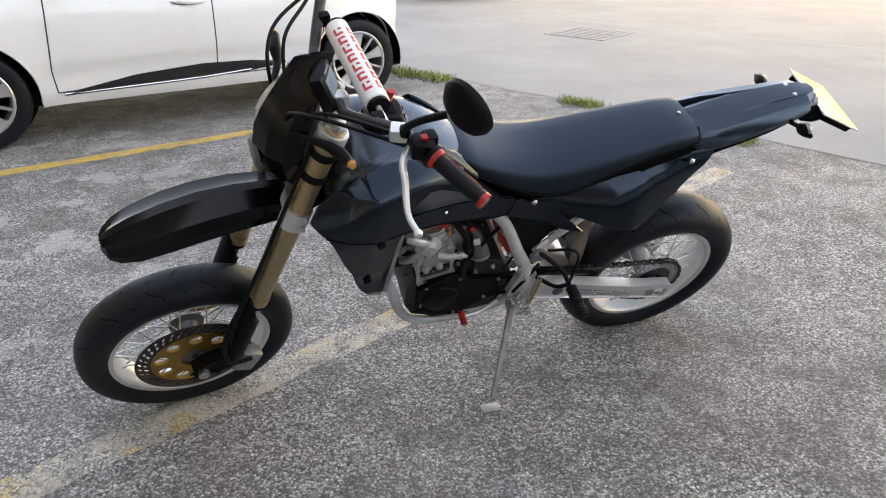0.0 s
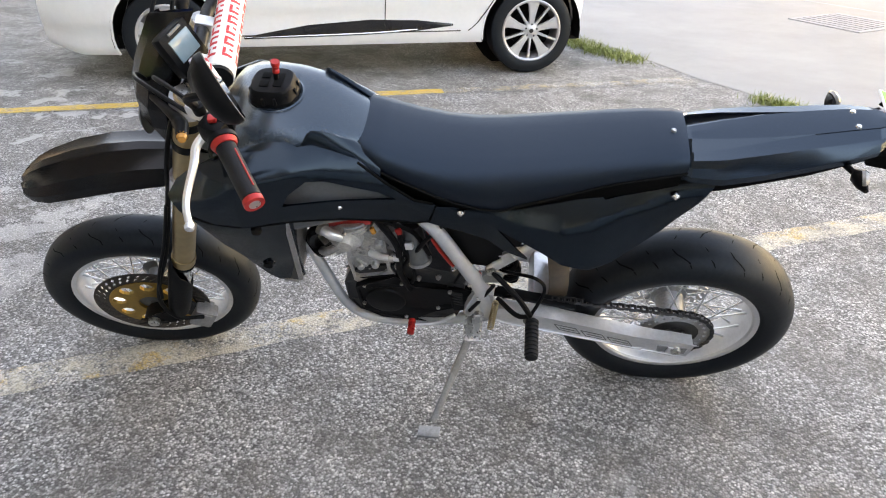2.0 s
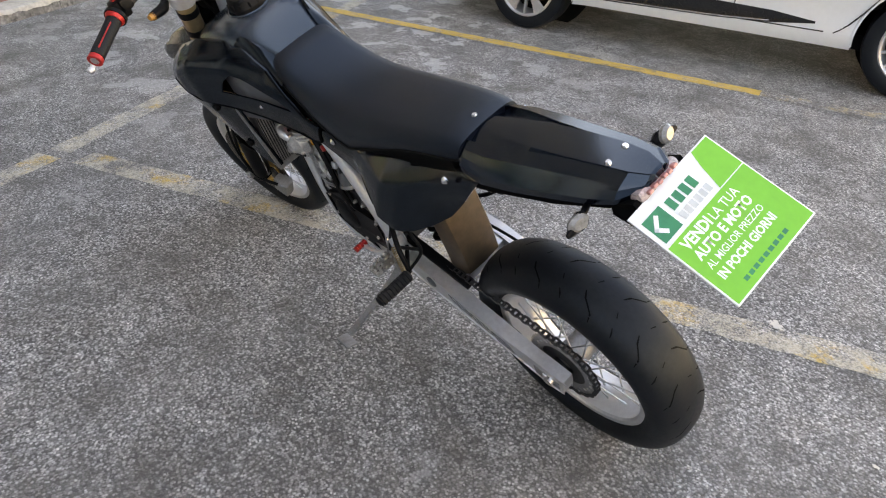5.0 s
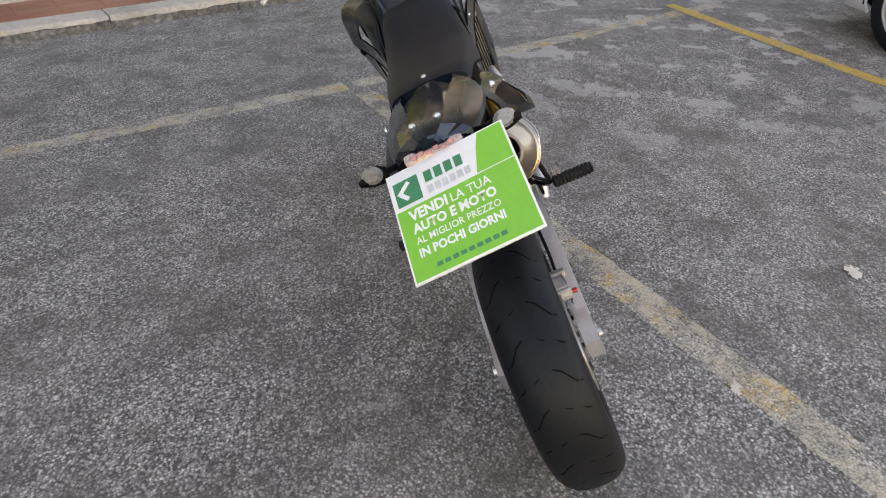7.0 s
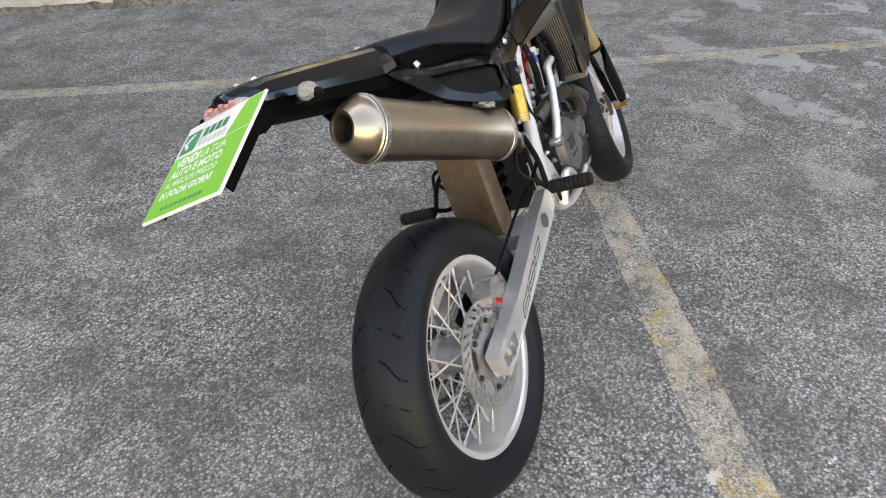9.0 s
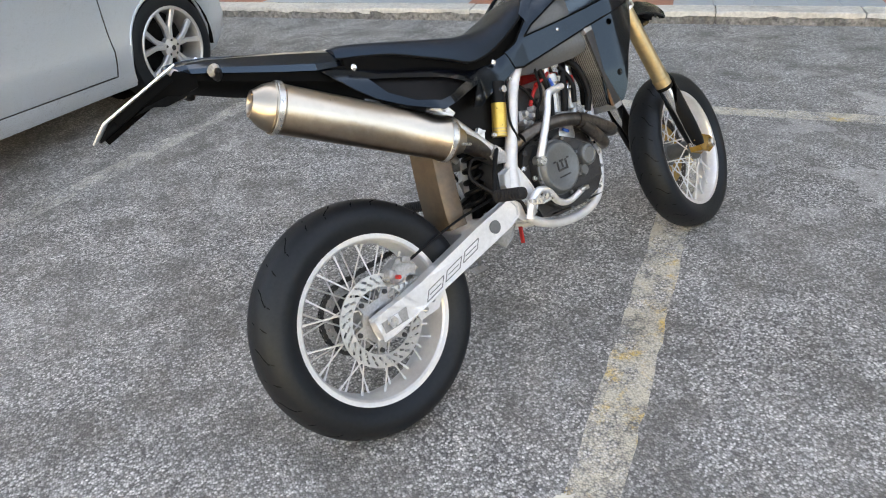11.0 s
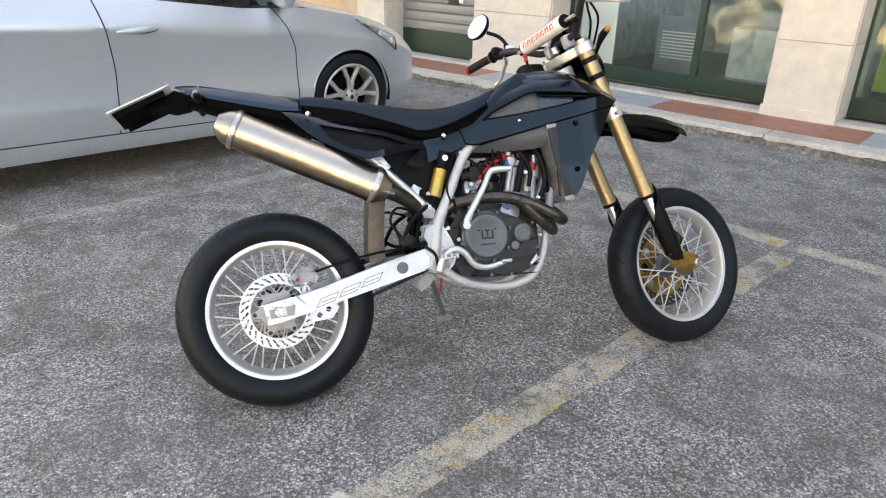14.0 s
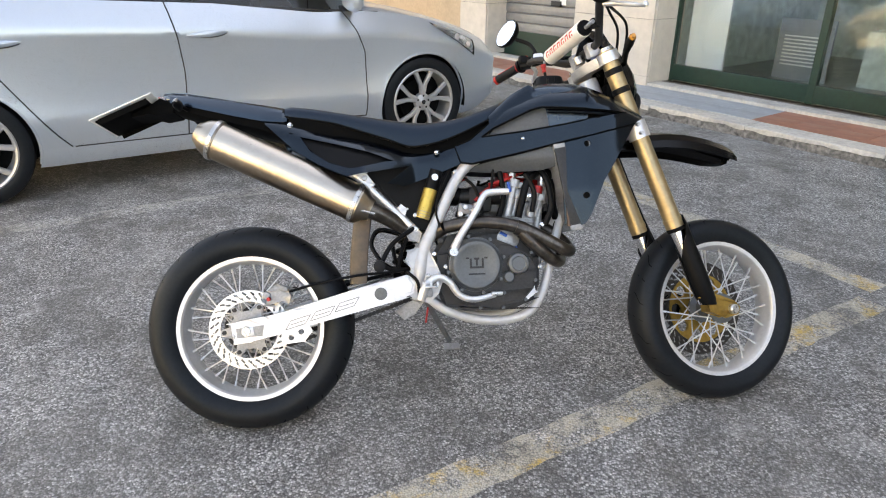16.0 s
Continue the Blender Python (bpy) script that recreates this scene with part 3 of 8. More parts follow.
disc("brake_disc", FRONT, 0.066, 0.118, 0.160, 36, True, "disc_dark", front_wheel, "dark steel front brake disc")
disc("brake_disc", REAR, -0.078, 0.086, 0.120, 28, False, "disc_steel", rear_wheel, "slotted steel rear brake disc")
holes = []
for k in range(9):
    a = 2 * math.pi * (k + 0.5) / 9
    holes.append([(0.092 * math.cos(a) + 0.020 * math.cos(b), 0.092 * math.sin(a) + 0.020 * math.sin(b)) for b in (2 * math.pi * j / 8 for j in range(8))])
holes.append(ring_points(0, 0, 0.040, 32))
bpart("disc_carrier", turned(plate(ring_points(0, 0, 0.119, 54), 0.060, 0.070, holes=holes), STEERED @ Matrix.Translation(FRONT)), "gold_dark", front_wheel, "dark gold anodised disc carrier", smooth=False)
star = []
for k in range(36):
    a = 2 * math.pi * k / 36
    r = 0.086 if k % 6 in (0, 1) else 0.058
    star.append((r * math.cos(a), r * math.sin(a)))
bpart("disc_carrier", turned(plate(star, -0.080, -0.075, holes=[ring_points(0, 0, 0.034, 24)]), Matrix.Translation(REAR)), "cast_alloy", rear_wheel, smooth=False)
for k in range(6):
    a = 2 * math.pi * (k + 0.08) / 6
    bpart("bolt", turned(lathe([(0.0, -0.086), (0.006, -0.086), (0.007, -0.079), (0.0, -0.079)], sides=10, closed=False), Matrix.Translation((0.074 * math.cos(a), 0, 0.31 + 0.074 * math.sin(a)))), "dark_cast", rear_wheel)

# rear sprocket and chain
teeth = []
for k in range(84):
    a = 2 * math.pi * k / 84
    r = 0.104 if k % 2 else 0.097
    teeth.append((r * math.cos(a), r * math.sin(a)))
holes = [ring_points(0.083 * math.cos(b), 0.083 * math.sin(b), 0.005, 8) for b in (2 * math.pi * j / 24 for j in range(24))]
bpart("sprocket", turned(plate(teeth, 0.070, 0.076, holes=holes + [ring_points(0, 0, 0.066, 36)]), Matrix.Translation(REAR)), "cast_alloy", rear_wheel, "drilled alloy rear sprocket", smooth=False)
bpart("sprocket_carrier", turned(lathe([(0.03, 0.060), (0.067, 0.064), (0.069, 0.073), (0.03, 0.076)], sides=36), Matrix.Translation(REAR)), "dark_cast", rear_wheel)
C0, R0, C1, R1 = Vector((0, 0.31)), 0.100, Vector((0.565, 0.43)), 0.034
ang = math.atan2(C1.y - C0.y, C1.x - C0.x)
D = (C1 - C0).length
off = math.acos((R0 - R1) / D)
loop = []
for i in range(41):
    a = ang + off + (2 * math.pi - 2 * off) * i / 40
    loop.append(C0 + R0 * Vector((math.cos(a), math.sin(a))))
for i in range(13):
    a = ang - off + 2 * off * i / 12
    loop.append(C1 + R1 * Vector((math.cos(a), math.sin(a))))
loop.append(loop[0])
acc = [0.0]
for p, q in zip(loop, loop[1:]):
    acc.append(acc[-1] + (q - p).length)
count = 2 * round(acc[-1] / 0.0159 / 2)
chain = new("chain")
chain.parent = bike
lk = bmesh.new()
for y in (-0.0075, 0.0075):
    join(lk, plate([(0.0105 * math.cos(b) * 1.05, 0.0062 * math.sin(b) * (0.75 if abs(math.cos(b)) < 0.3 else 1.0)) for b in (2 * math.pi * j / 10 for j in range(10))], y - 0.001, y + 0.001))
tube([(0.008, -0.007, 0), (0.008, 0.007, 0)], 0.0045, bm=lk, sides=6)
link0 = None
for i in range(count):
    s = acc[-1] * i / count
    j = max(k for k in range(len(acc) - 1) if acc[k] <= s + 1e-9)
    f = (s - acc[j]) / (acc[j + 1] - acc[j])
    p = loop[j].lerp(loop[j + 1], f)
    d = loop[j + 1] - loop[j]
    m = Matrix.Translation((p.x, 0.073, p.y)) @ Matrix.Rotation(-math.atan2(d.y, d.x), 4, "Y") @ Matrix.Diagonal((1, 1.0 if i % 2 else 0.72, 1, 1))
    if link0 is None:
        link0 = part("link", lk, "dark_cast", chain, smooth=False)
        link0.matrix_basis = m
    else:
        same("link", link0, chain, m)

# swingarm
ARM = [(-0.042, 0.333), (-0.040, 0.300), (-0.034, 0.275), (0.000, 0.276), (0.104, 0.300), (0.460, 0.386), (0.500, 0.405), (0.505, 0.440), (0.480, 0.456), (0.343, 0.428), (0.120, 0.366), (0.060, 0.350), (0.010, 0.343)]


def arm(side):
    bm = plate(ARM, 0.092 * side, 0.124 * side, 0.003)
    a = bpart("swingarm", bm, "alloy", label="bare aluminium swingarm" if side < 0 else "scuffed aluminium swingarm", smooth=False)
    lx = [(0.14, 0.352), (0.19, 0.366), (0.24, 0.380), (0.29, 0.394)]
    # plain bars where the swingarm is lettered
    glyph = bmesh.new()
    y = 0.1246 * side

    def stroke(x0, z0, x1, z1):
        join(glyph, turned(box((math.hypot(x1 - x0, z1 - z0), 0.0012, 0.0020)), pose((x0 + x1) / 2, y, (z0 + z1) / 2, 0, -math.degrees(math.atan2(z1 - z0, x1 - x0)), 0)))

    for i in range(3):
        # slanted, wide outlined block
        x, z, s = 0.115 + 0.073 * i, 0.310 + 0.0235 * i, 0.28
        lean = 0.016
        corner = [(x, z), (x + 0.058, z + 0.058 * s), (x + 0.058 + lean, z + 0.058 * s + 0.026), (x + lean, z + 0.026)]
        for (xa, za), (xb, zb) in zip(corner, corner[1:] + corner[:1]):
            stroke(xa, za, xb, zb)
        stroke(x + 0.014, z + 0.014, x + 0.058, z + 0.014 + 0.044 * s)
    bpart("marking", glyph, "cover_grey", a, "grey outlined marking", smooth=False)
    bpart("adjuster_slot", plate([(-0.028, 0.318), (-0.026, 0.292), (0.046, 0.296), (0.050, 0.326)], 0.1235 * side, 0.1262 * side, 0.001), "cast_alloy", a)
    bpart("axle_block", box((0.030, 0.005, 0.026), (0.008, 0.127 * side, 0.309), 0.002, (0, -8, 0)), "alloy", a)
    bpart("axle_nut", turned(lathe([(0.0, 0.0), (0.006, 0.0), (0.006, -0.005), (0.013, -0.005), (0.015, 0.018), (0.0, 0.018)], sides=12, closed=False), pose(0, 0.131 * side, 0.311, 0, 0, 0 if side < 0 else 180)), "steel", a)
    bpart("pivot_cap", turned(lathe([(0.0, 0.004), (0.012, 0.004), (0.018, 0.002), (0.019, -0.004), (0.0, -0.004)], sides=24, closed=False), pose(0.40, 0.124 * side, 0.406)), "cover_grey", a)


both(arm)
bpart("swingarm_bridge", box((0.075, 0.19, 0.055), (0.365, 0, 0.40), 0.01, (0, -14, 0)), "alloy")
bpart("chain_guide", box((0.10, 0.022, 0.03), (0.20, 0.075, 0.30), 0.005, (0, -14, 0)), "black_plastic")
bpart("chain_slider", box((0.24, 0.03, 0.012), (0.40, 0.078, 0.452), 0.004, (0, -12, 0)), "black_plastic")
bpart("disc_guard", plate([(0.10, 0.262), (0.165, 0.268), (0.190, 0.300), (0.175, 0.325), (0.115, 0.318), (0.095, 0.290)], -0.088, -0.084, holes=[ring_points(0.125, 0.282, 0.009, 8), ring_points(0.155, 0.298, 0.009, 8)]), "alloy", rear_wheel, smooth=False)
cal = plate([(0.045, 0.400), (0.062, 0.428), (0.085, 0.440), (0.118, 0.430), (0.132, 0.408), (0.120, 0.388), (0.098, 0.392), (0.080, 0.380), (0.060, 0.384)], -0.100, -0.062, 0.005)
box((0.022, 0.050, 0.022), (0.058, -0.083, 0.412), 0.005, (0, 28, 0), cal)
box((0.026, 0.046, 0.016), (0.108, -0.086, 0.432), 0.004, (0, 20, 0), cal)
cal_ob = bpart("brake_caliper", cal, "cast_alloy", label="silver rear brake caliper")
bpart("pad_pin", turned(lathe([(0.0, -0.02), (0.006, -0.02), (0.006, 0.02), (0.0, 0.02)], sides=8, closed=False), pose(0.066, -0.10, 0.402)), "red", cal_ob)
bpart("brake_hose", tube([(0.12, -0.088, 0.42), (0.20, -0.09, 0.44), (0.33, -0.085, 0.462), (0.47, -0.075, 0.47)], 0.004), "black_plastic")

# body panels: y as a function of x and z
def flank(x, z, tuck=0.45):
    """Half width of the bodywork."""
    y = curve_at([(0.05, 0.112), (0.15, 0.116), (0.45, 0.120), (0.58, 0.115), (0.72, 0.122), (0.85, 0.140), (0.95, 0.162), (1.05, 0.188), (1.12, 0.186), (1.24, 0.150)], x)
    top = curve_at([(0.05, 0.95), (0.48, 0.84), (0.60, 0.85), (0.80, 0.96), (0.93, 1.0), (1.05, 1.0), (1.24, 0.92)], x)
    y -= 11.0 * max(0.0, z - top + 0.05) ** 2
    low = curve_at([(0.1, 0.86), (0.45, 0.76), (0.7, 0.80)], x)
    if x < 0.62:
        y -= max(0.0, low - z) * tuck
    return y


WINDOW = [(0.723, 0.872), (0.760, 0.898), (0.872, 0.948), (0.905, 0.955), (1.165, 0.930), (0.972, 0.899), (0.850, 0.884)]


def spart(side, name, bm, material, parent=bike, label="", **kw):
    """A part of a shroud; the left one is sprung outwards at its front."""
    if side > 0:
        for v in bm.verts:
            f = max(0.0, min(1.0, (v.co.x - 0.55) / 0.68)) ** 2.2 * max(0.0, min(1.0, (1.035 - v.co.z) / 0.05)) * max(0.0, min(1.0, (v.co.z - 0.66) / 0.20))
            low = max(0.0, min(1.0, (1.05 - v.co.z) / 0.12)) * max(0.0, min(1.0, (v.co.x - 0.50) / 0.08))
            v.co.x -= 0.004 * low + 0.060 * f
            v.co.y += 0.003 * low + 0.078 * f
            v.co.z += 0.004 * low + 0.022 * f
    return part(name, bm, material, parent, label, **kw)


def bodywork(side):
    word = "left" if side > 0 else "right"
    upper = [(1.228, 0.922), (1.205, 0.948), (1.150, 0.982), (1.050, 1.016), (0.940, 1.020), (0.915, 1.006), (0.890, 1.004), (0.800, 0.964), (0.735, 0.905), (0.680, 0.860), (0.640, 0.846), (0.655, 0.796),
             (0.690, 0.791), (0.853, 0.824), (0.955, 0.846), (1.067, 0.868), (1.190, 0.898)]
    s = spart(side, "radiator_shroud", sheet(upper, flank, 0.005, [WINDOW if side < 0 else WINDOW[:4] + [(0.945, 0.930), (0.965, 0.899), (0.850, 0.884)]], step=0.012, side=side), "black_gloss", label="glossy black radiator shroud")
    # dark joints round the opening and along the lower border
    ring = WINDOW + WINDOW[:1] if side < 0 else []
    for line in (ring, [(0.640, 0.844), (0.655, 0.797), (0.690, 0.791), (0.853, 0.823), (0.955, 0.845), (1.067, 0.867), (1.190, 0.897)], [(0.645, 0.848), (0.685, 0.863), (0.740, 0.908), (0.800, 0.962)]):
        for p, q in zip(line, line[1:]):
            spart(side, "joint", tube([(x, (flank(x, z) - 0.0012) * side, z) for x, z in (p, ((p[0] + q[0]) / 2, (p[1] + q[1]) / 2), q)], 0.0030, sides=6, n=2), "matt_black", s)
    lower = [(1.196, 0.905), (1.082, 0.723), (1.040, 0.620), (1.025, 0.597), (0.985, 0.585), (0.966, 0.600), (0.962, 0.700), (0.956, 0.856), (1.067, 0.880)]
    spart(side, "shroud_wing", sheet(lower, lambda x, z: flank(x, z) - 0.006 - max(0, 0.70 - z) * 0.10, 0.005, [ring_points(1.035, 0.838, 0.010, 10), ring_points(1.028, 0.682, 0.010, 10)], side=side), "black_gloss", s)
    for z in (0.838, 0.682):
        spart(side, "bolt_hole", turned(lathe([(0.0, 0.0), (0.011, 0.0), (0.011, 0.02), (0.0, 0.02)], sides=12, closed=False), pose(1.033, 0.165 * side, z)), "dark", s)
    spart(side, "shroud_edge", plate([(0.971, 0.590), (0.982, 0.590), (0.976, 0.845), (0.964, 0.845)], 0.154 * side, 0.161 * side), "brown_edge" if side < 0 else "cast_alloy", s)
    # Added black sheet closes the gap inside, so that the openings stay dark.
    spart(side, "shroud_closure", sheet([(1.19, 0.925), (1.14, 0.965), (1.05, 0.995), (0.94, 1.0), (0.90, 0.985), (0.81, 0.95), (0.75, 0.90), (0.69, 0.85), (0.66, 0.83), (0.70, 0.80), (0.95, 0.85), (1.06, 0.875), (1.17, 0.905)], lambda x, z: flank(x, z) - 0.046, 0.003, side=side), "matt_black", s)
    # inner tank seen through the opening, and the black vent
    spart(side, "tank_side", sheet([(0.70, 0.845), (0.755, 0.905), (0.87, 0.958), (0.985, 0.962), (0.985, 0.87), (0.85, 0.86)], lambda x, z: flank(x, z) - (0.022 if side < 0 else 0.011) - max(0, x - 0.9) * 0.35, 0.004, side=side), "tank_grey", s)
    if side < 0:
        spart(side, "vent", sheet([(0.93, 0.89), (0.93, 0.965), (1.18, 0.94), (1.18, 0.90)], lambda x, z: flank(x, z) - 0.040, 0.004, side=side), "matt_black", s)
    if side < 0:
        spart(side, "vent_rib", tube([(0.925, (flank(0.925, 0.93) - 0.015) * side, 0.945), (1.03, (flank(1.03, 0.93) - 0.016) * side, 0.935), (1.14, (flank(1.14, 0.93) - 0.012) * side, 0.928)], 0.006, sides=8), "black_gloss", s)
    grey = [(0.611, 0.800), (0.690, 0.786), (0.853, 0.820), (0.953, 0.842), (0.990, 0.800), (0.960, 0.780), (0.906, 0.768), (0.760, 0.766), (0.690, 0.772)]
    spart(side, "tank_bottom", sheet(grey, lambda x, z: flank(x, z) - 0.012 - max(0, 0.80 - z) * 0.9, 0.006, side=side), "tank_grey", s, "dull grey lower tank")
    rear = [(0.640, 0.842), (0.575, 0.827), (0.530, 0.830), (0.486, 0.846), (0.380, 0.890), (0.290, 0.922), (0.140, 0.952), (0.060, 0.955), (0.072, 0.925), (0.130, 0.869), (0.174, 0.831), (0.233, 0.794),
            (0.292, 0.764), (0.315, 0.755), (0.500, 0.789), (0.429, 0.734), (0.481, 0.727), (0.600, 0.770), (0.655, 0.792)]
    slot = [(0.290, 0.892), (0.190, 0.925), (0.165, 0.922), (0.175, 0.912), (0.280, 0.884)]

    def rear_y(x, z):
        # the lower corner stands well out from the tyre
        out = curve_at([(0.10, 0.0), (0.30, 1.0), (0.36, 1.0), (0.52, 0.0)], x)
        return flank(x, z, 0.0) + 0.075 * max(0.0, min(1.0, (0.90 - z) / 0.14)) * out

    hollow = [(0.175, 0.884), (0.250, 0.866), (0.385, 0.828), (0.450, 0.803), (0.425, 0.800), (0.345, 0.781), (0.318, 0.779), (0.262, 0.798), (0.205, 0.838)]

    if side > 0:
        rear = rear[:8] + [(0.072, 0.930), (0.110, 0.875), (0.155, 0.820), (0.200, 0.786), (0.247, 0.762), (0.285, 0.752), (0.315, 0.754), (0.400, 0.772), (0.500, 0.789), (0.429, 0.734), (0.481, 0.727), (0.600, 0.770), (0.655, 0.792)]
    p = bpart("side_panel", sheet(rear, rear_y, 0.005, [slot] if side > 0 else [slot, hollow], step=0.012, side=side), "black_gloss", label="glossy black side panel")
    if side < 0:
        bpart("inset_panel", sheet([(0.165, 0.895), (0.40, 0.835), (0.47, 0.805), (0.34, 0.770), (0.25, 0.79)], lambda x, z: rear_y(x, z) - 0.010, 0.003, side=side), "black_plastic", p, "matt black inset panel")
    bpart("slot_backing", sheet([(0.15, 0.93), (0.30, 0.90), (0.29, 0.875), (0.15, 0.90)], lambda x, z: flank(x, z) - 0.02, 0.003, side=side), "dark", p)
    for x, z in ((0.147, 0.919), (0.584, 0.829), (0.848, 0.863)):
        y = (0.119 if x < 0.7 else 0.138) * side
        r = 0.005 if x > 0.7 else 0.0065
        spart(side, "bolt", turned(lathe([(0.0, 0.005), (r * 0.55, 0.005), (r, 0.002), (r * 1.3, 0.0), (r * 1.3, -0.004), (0.0, -0.004)], sides=14, closed=False), pose(x, y, z, 0, 0, 0 if side > 0 else 180)), "chrome", p if x < 0.7 else s)


both(bodywork)

# tank top between the shrouds
TANK = ((0.755, 0.050, 0.972, 0.955), (0.80, 0.074, 0.998, 0.976), (0.85, 0.094, 1.024, 0.998), (0.89, 0.116, 1.040, 1.004), (0.94, 0.131, 1.050, 1.003), (0.99, 0.143, 1.050, 0.998), (1.04, 0.152, 1.042, 0.992), (1.075, 0.146, 1.028, 0.985), (1.10, 0.120, 1.008, 0.970), (1.112, 0.08, 0.985, 0.950))
rings = []
for x, w, zt, ze in TANK:
    d = zt - ze
    half = [(w, ze), (w * 0.94, ze + d * 0.34), (w * 0.82, ze + d * 0.62), (w * 0.64, ze + d * 0.83), (w * 0.42, ze + d * 0.95), (w * 0.20, zt), (0, zt)]
    rings.append([(x, w * 0.96, 0.88), (x, w * 1.0, ze - 0.03)] + [(x, y, z) for y, z in half] + [(x, -y, z) for y, z in half[-2::-1]] + [(x, -w * 1.0, ze - 0.03), (x, -w * 0.96, 0.88)])
tank = bpart("fuel_tank", loft(rings), "tank_plastic", label="satin black fuel tank", angle=50)
# collar round the filler
collar = lathe([(0.046, -0.012), (0.056, -0.008), (0.059, -0.003), (0.056, -0.001), (0.050, -0.002), (0.046, -0.005)], sides=32, axis="z")
bpart("filler_collar", turned(collar, pose(0.968, 0.006, 1.050, 0, 0, 0)), "tank_plastic", tank)
rings = []
for r, z in ((0.049, -0.010), (0.049, 0.010), (0.046, 0.016), (0.043, 0.030), (0.040, 0.034), (0.030, 0.035)):
    rings.append([(0.968 + r * (abs(math.cos(a)) ** 0.62) * math.copysign(1, math.cos(a)), 0.006 + r * (abs(math.sin(a)) ** 0.62) * math.copysign(1, math.sin(a)) * 0.95, 1.047 + z) for a in (2 * math.pi * (k + 0.5) / 24 for k in range(24))])
cap_ob = bpart("filler_cap", loft(rings), "black_plastic", tank, "black plastic filler cap", angle=25)
# Dark slabs on the flat cap draw the shade of its recesses.
for sx_, sy_ in ((0.013, 0.014), (0.013, -0.012), (-0.015, 0.001)):
    bpart("cap_recess_shade", box((0.018, 0.017 if sx_ > 0 else 0.040, 0.003), (0.968 + sx_, 0.006 + sy_, 1.0825), 0.001), "dark", cap_ob)
for k in range(12):
    a = 2 * math.pi * (k + 0.5) / 12
    bpart("cap_rib", box((0.006, 0.006, 0.018), (0.968 + 0.0475 * math.cos(a), 0.006 + 0.0475 * math.sin(a), 1.062), 0.002, (0, 0, math.degrees(a))), "black_plastic", cap_ob)
bpart("breather_hose", tube([(0.960, 0.004, 1.080), (0.957, 0.004, 1.105)], 0.005), "black_plastic", cap_ob)
bpart("breather", turned(lathe([(0.0, 0.0), (0.007, 0.0), (0.007, 0.006), (0.005, 0.008), (0.007, 0.010), (0.007, 0.016), (0.009, 0.018), (0.009, 0.026), (0.0, 0.026)], sides=14, closed=False, axis="z"), pose(0.956, 0.004, 1.100, 0, -8, 0)), "red", cap_ob, "red anodised breather")
# shroud shoulder that curls over the tank beside the seat's nose, ending in a step
for side in (1, -1):
    rings = []
    for x, yi, zi in ((0.748, 0.078, 0.948), (0.775, 0.070, 0.972), (0.80, 0.072, 0.992), (0.835, 0.080, 1.014), (0.862, 0.088, 1.028), (0.878, 0.094, 1.034), (0.886, 0.100, 1.030), (0.898, 0.114, 1.012)):
        zo = curve_at([(0.735, 0.905), (0.80, 0.964), (0.89, 1.004), (0.94, 1.02)], x)
        yo = flank(x, zo - 0.01) + 0.0015
        rings.append([(x, yo * side, zo - 0.012), (x, (yo - 0.003) * side, zo + 0.001), (x, (yo * 0.6 + yi * 0.4) * side, zo * 0.45 + zi * 0.55 + 0.004), (x, (yo * 0.2 + yi * 0.8) * side, zi), (x, yi * side, zi - 0.003), (x, (yi - 0.004) * side, zi - 0.03), (x, (yo - 0.02) * side, zo - 0.04)])
    bpart("shroud_shoulder", loft(rings), "black_gloss", tank, angle=40)

# seat
rings = []
SEAT = [(0.800, 0.078, 0.984, 0.958), (0.785, 0.092, 0.988, 0.948), (0.74, 0.102, 0.969, 0.922), (0.68, 0.108, 0.948, 0.893), (0.62, 0.114, 0.934, 0.868), (0.56, 0.118, 0.928, 0.851), (0.50, 0.120, 0.931, 0.846),
        (0.44, 0.116, 0.940, 0.868), (0.36, 0.109, 0.953, 0.895), (0.28, 0.101, 0.967, 0.922), (0.20, 0.093, 0.981, 0.938), (0.15, 0.087, 0.987, 0.945), (0.128, 0.082, 0.984, 0.95)]
for x, w, zt, zb in SEAT:
    half = [(w * 1.0, zb), (w * 1.01, zb + (zt - zb) * 0.35), (w * 0.97, zb + (zt - zb) * 0.62), (w * 0.87, zb + (zt - zb) * 0.84), (w * 0.68, zb + (zt - zb) * 0.96), (w * 0.36, zt + 0.001), (0, zt + 0.002)]
    ring = [(x, y, z) for y, z in half] + [(x, -y, z) for y, z in half[-2::-1]] + [(x, 0, zb + 0.004)]
    rings.append(ring)
seat = bpart("seat", loft(rings), "seat_cover", label="black grained vinyl seat", angle=60)
for side in (1, -1):
    bpart("seat_piping", tube([(x, (w + 0.0015) * side, zb + 0.002) for x, w, zt, zb in SEAT], 0.003, sides=6, n=3), "dark", seat)
bpart("bolt", turned(lathe([(0.0, 0.004), (0.004, 0.004), (0.006, 0.001), (0.006, -0.004), (0.0, -0.004)], sides=12, closed=False, axis="z"), pose(0.155, 0.001, 0.988)), "steel", seat)

# dark base between seat and frame
bpart("seat_base", loft([[(x, w, zt), (x, w, zb), (x, -w, zb), (x, -w, zt)] for x, w, zt, zb in ((0.80, 0.070, 0.960, 0.87), (0.74, 0.092, 0.935, 0.84), (0.66, 0.100, 0.895, 0.80), (0.58, 0.104, 0.86, 0.79), (0.50, 0.106, 0.85, 0.80), (0.40, 0.104, 0.885, 0.83), (0.26, 0.100, 0.93, 0.87), (0.14, 0.092, 0.95, 0.90))]), "matt_black", seat)

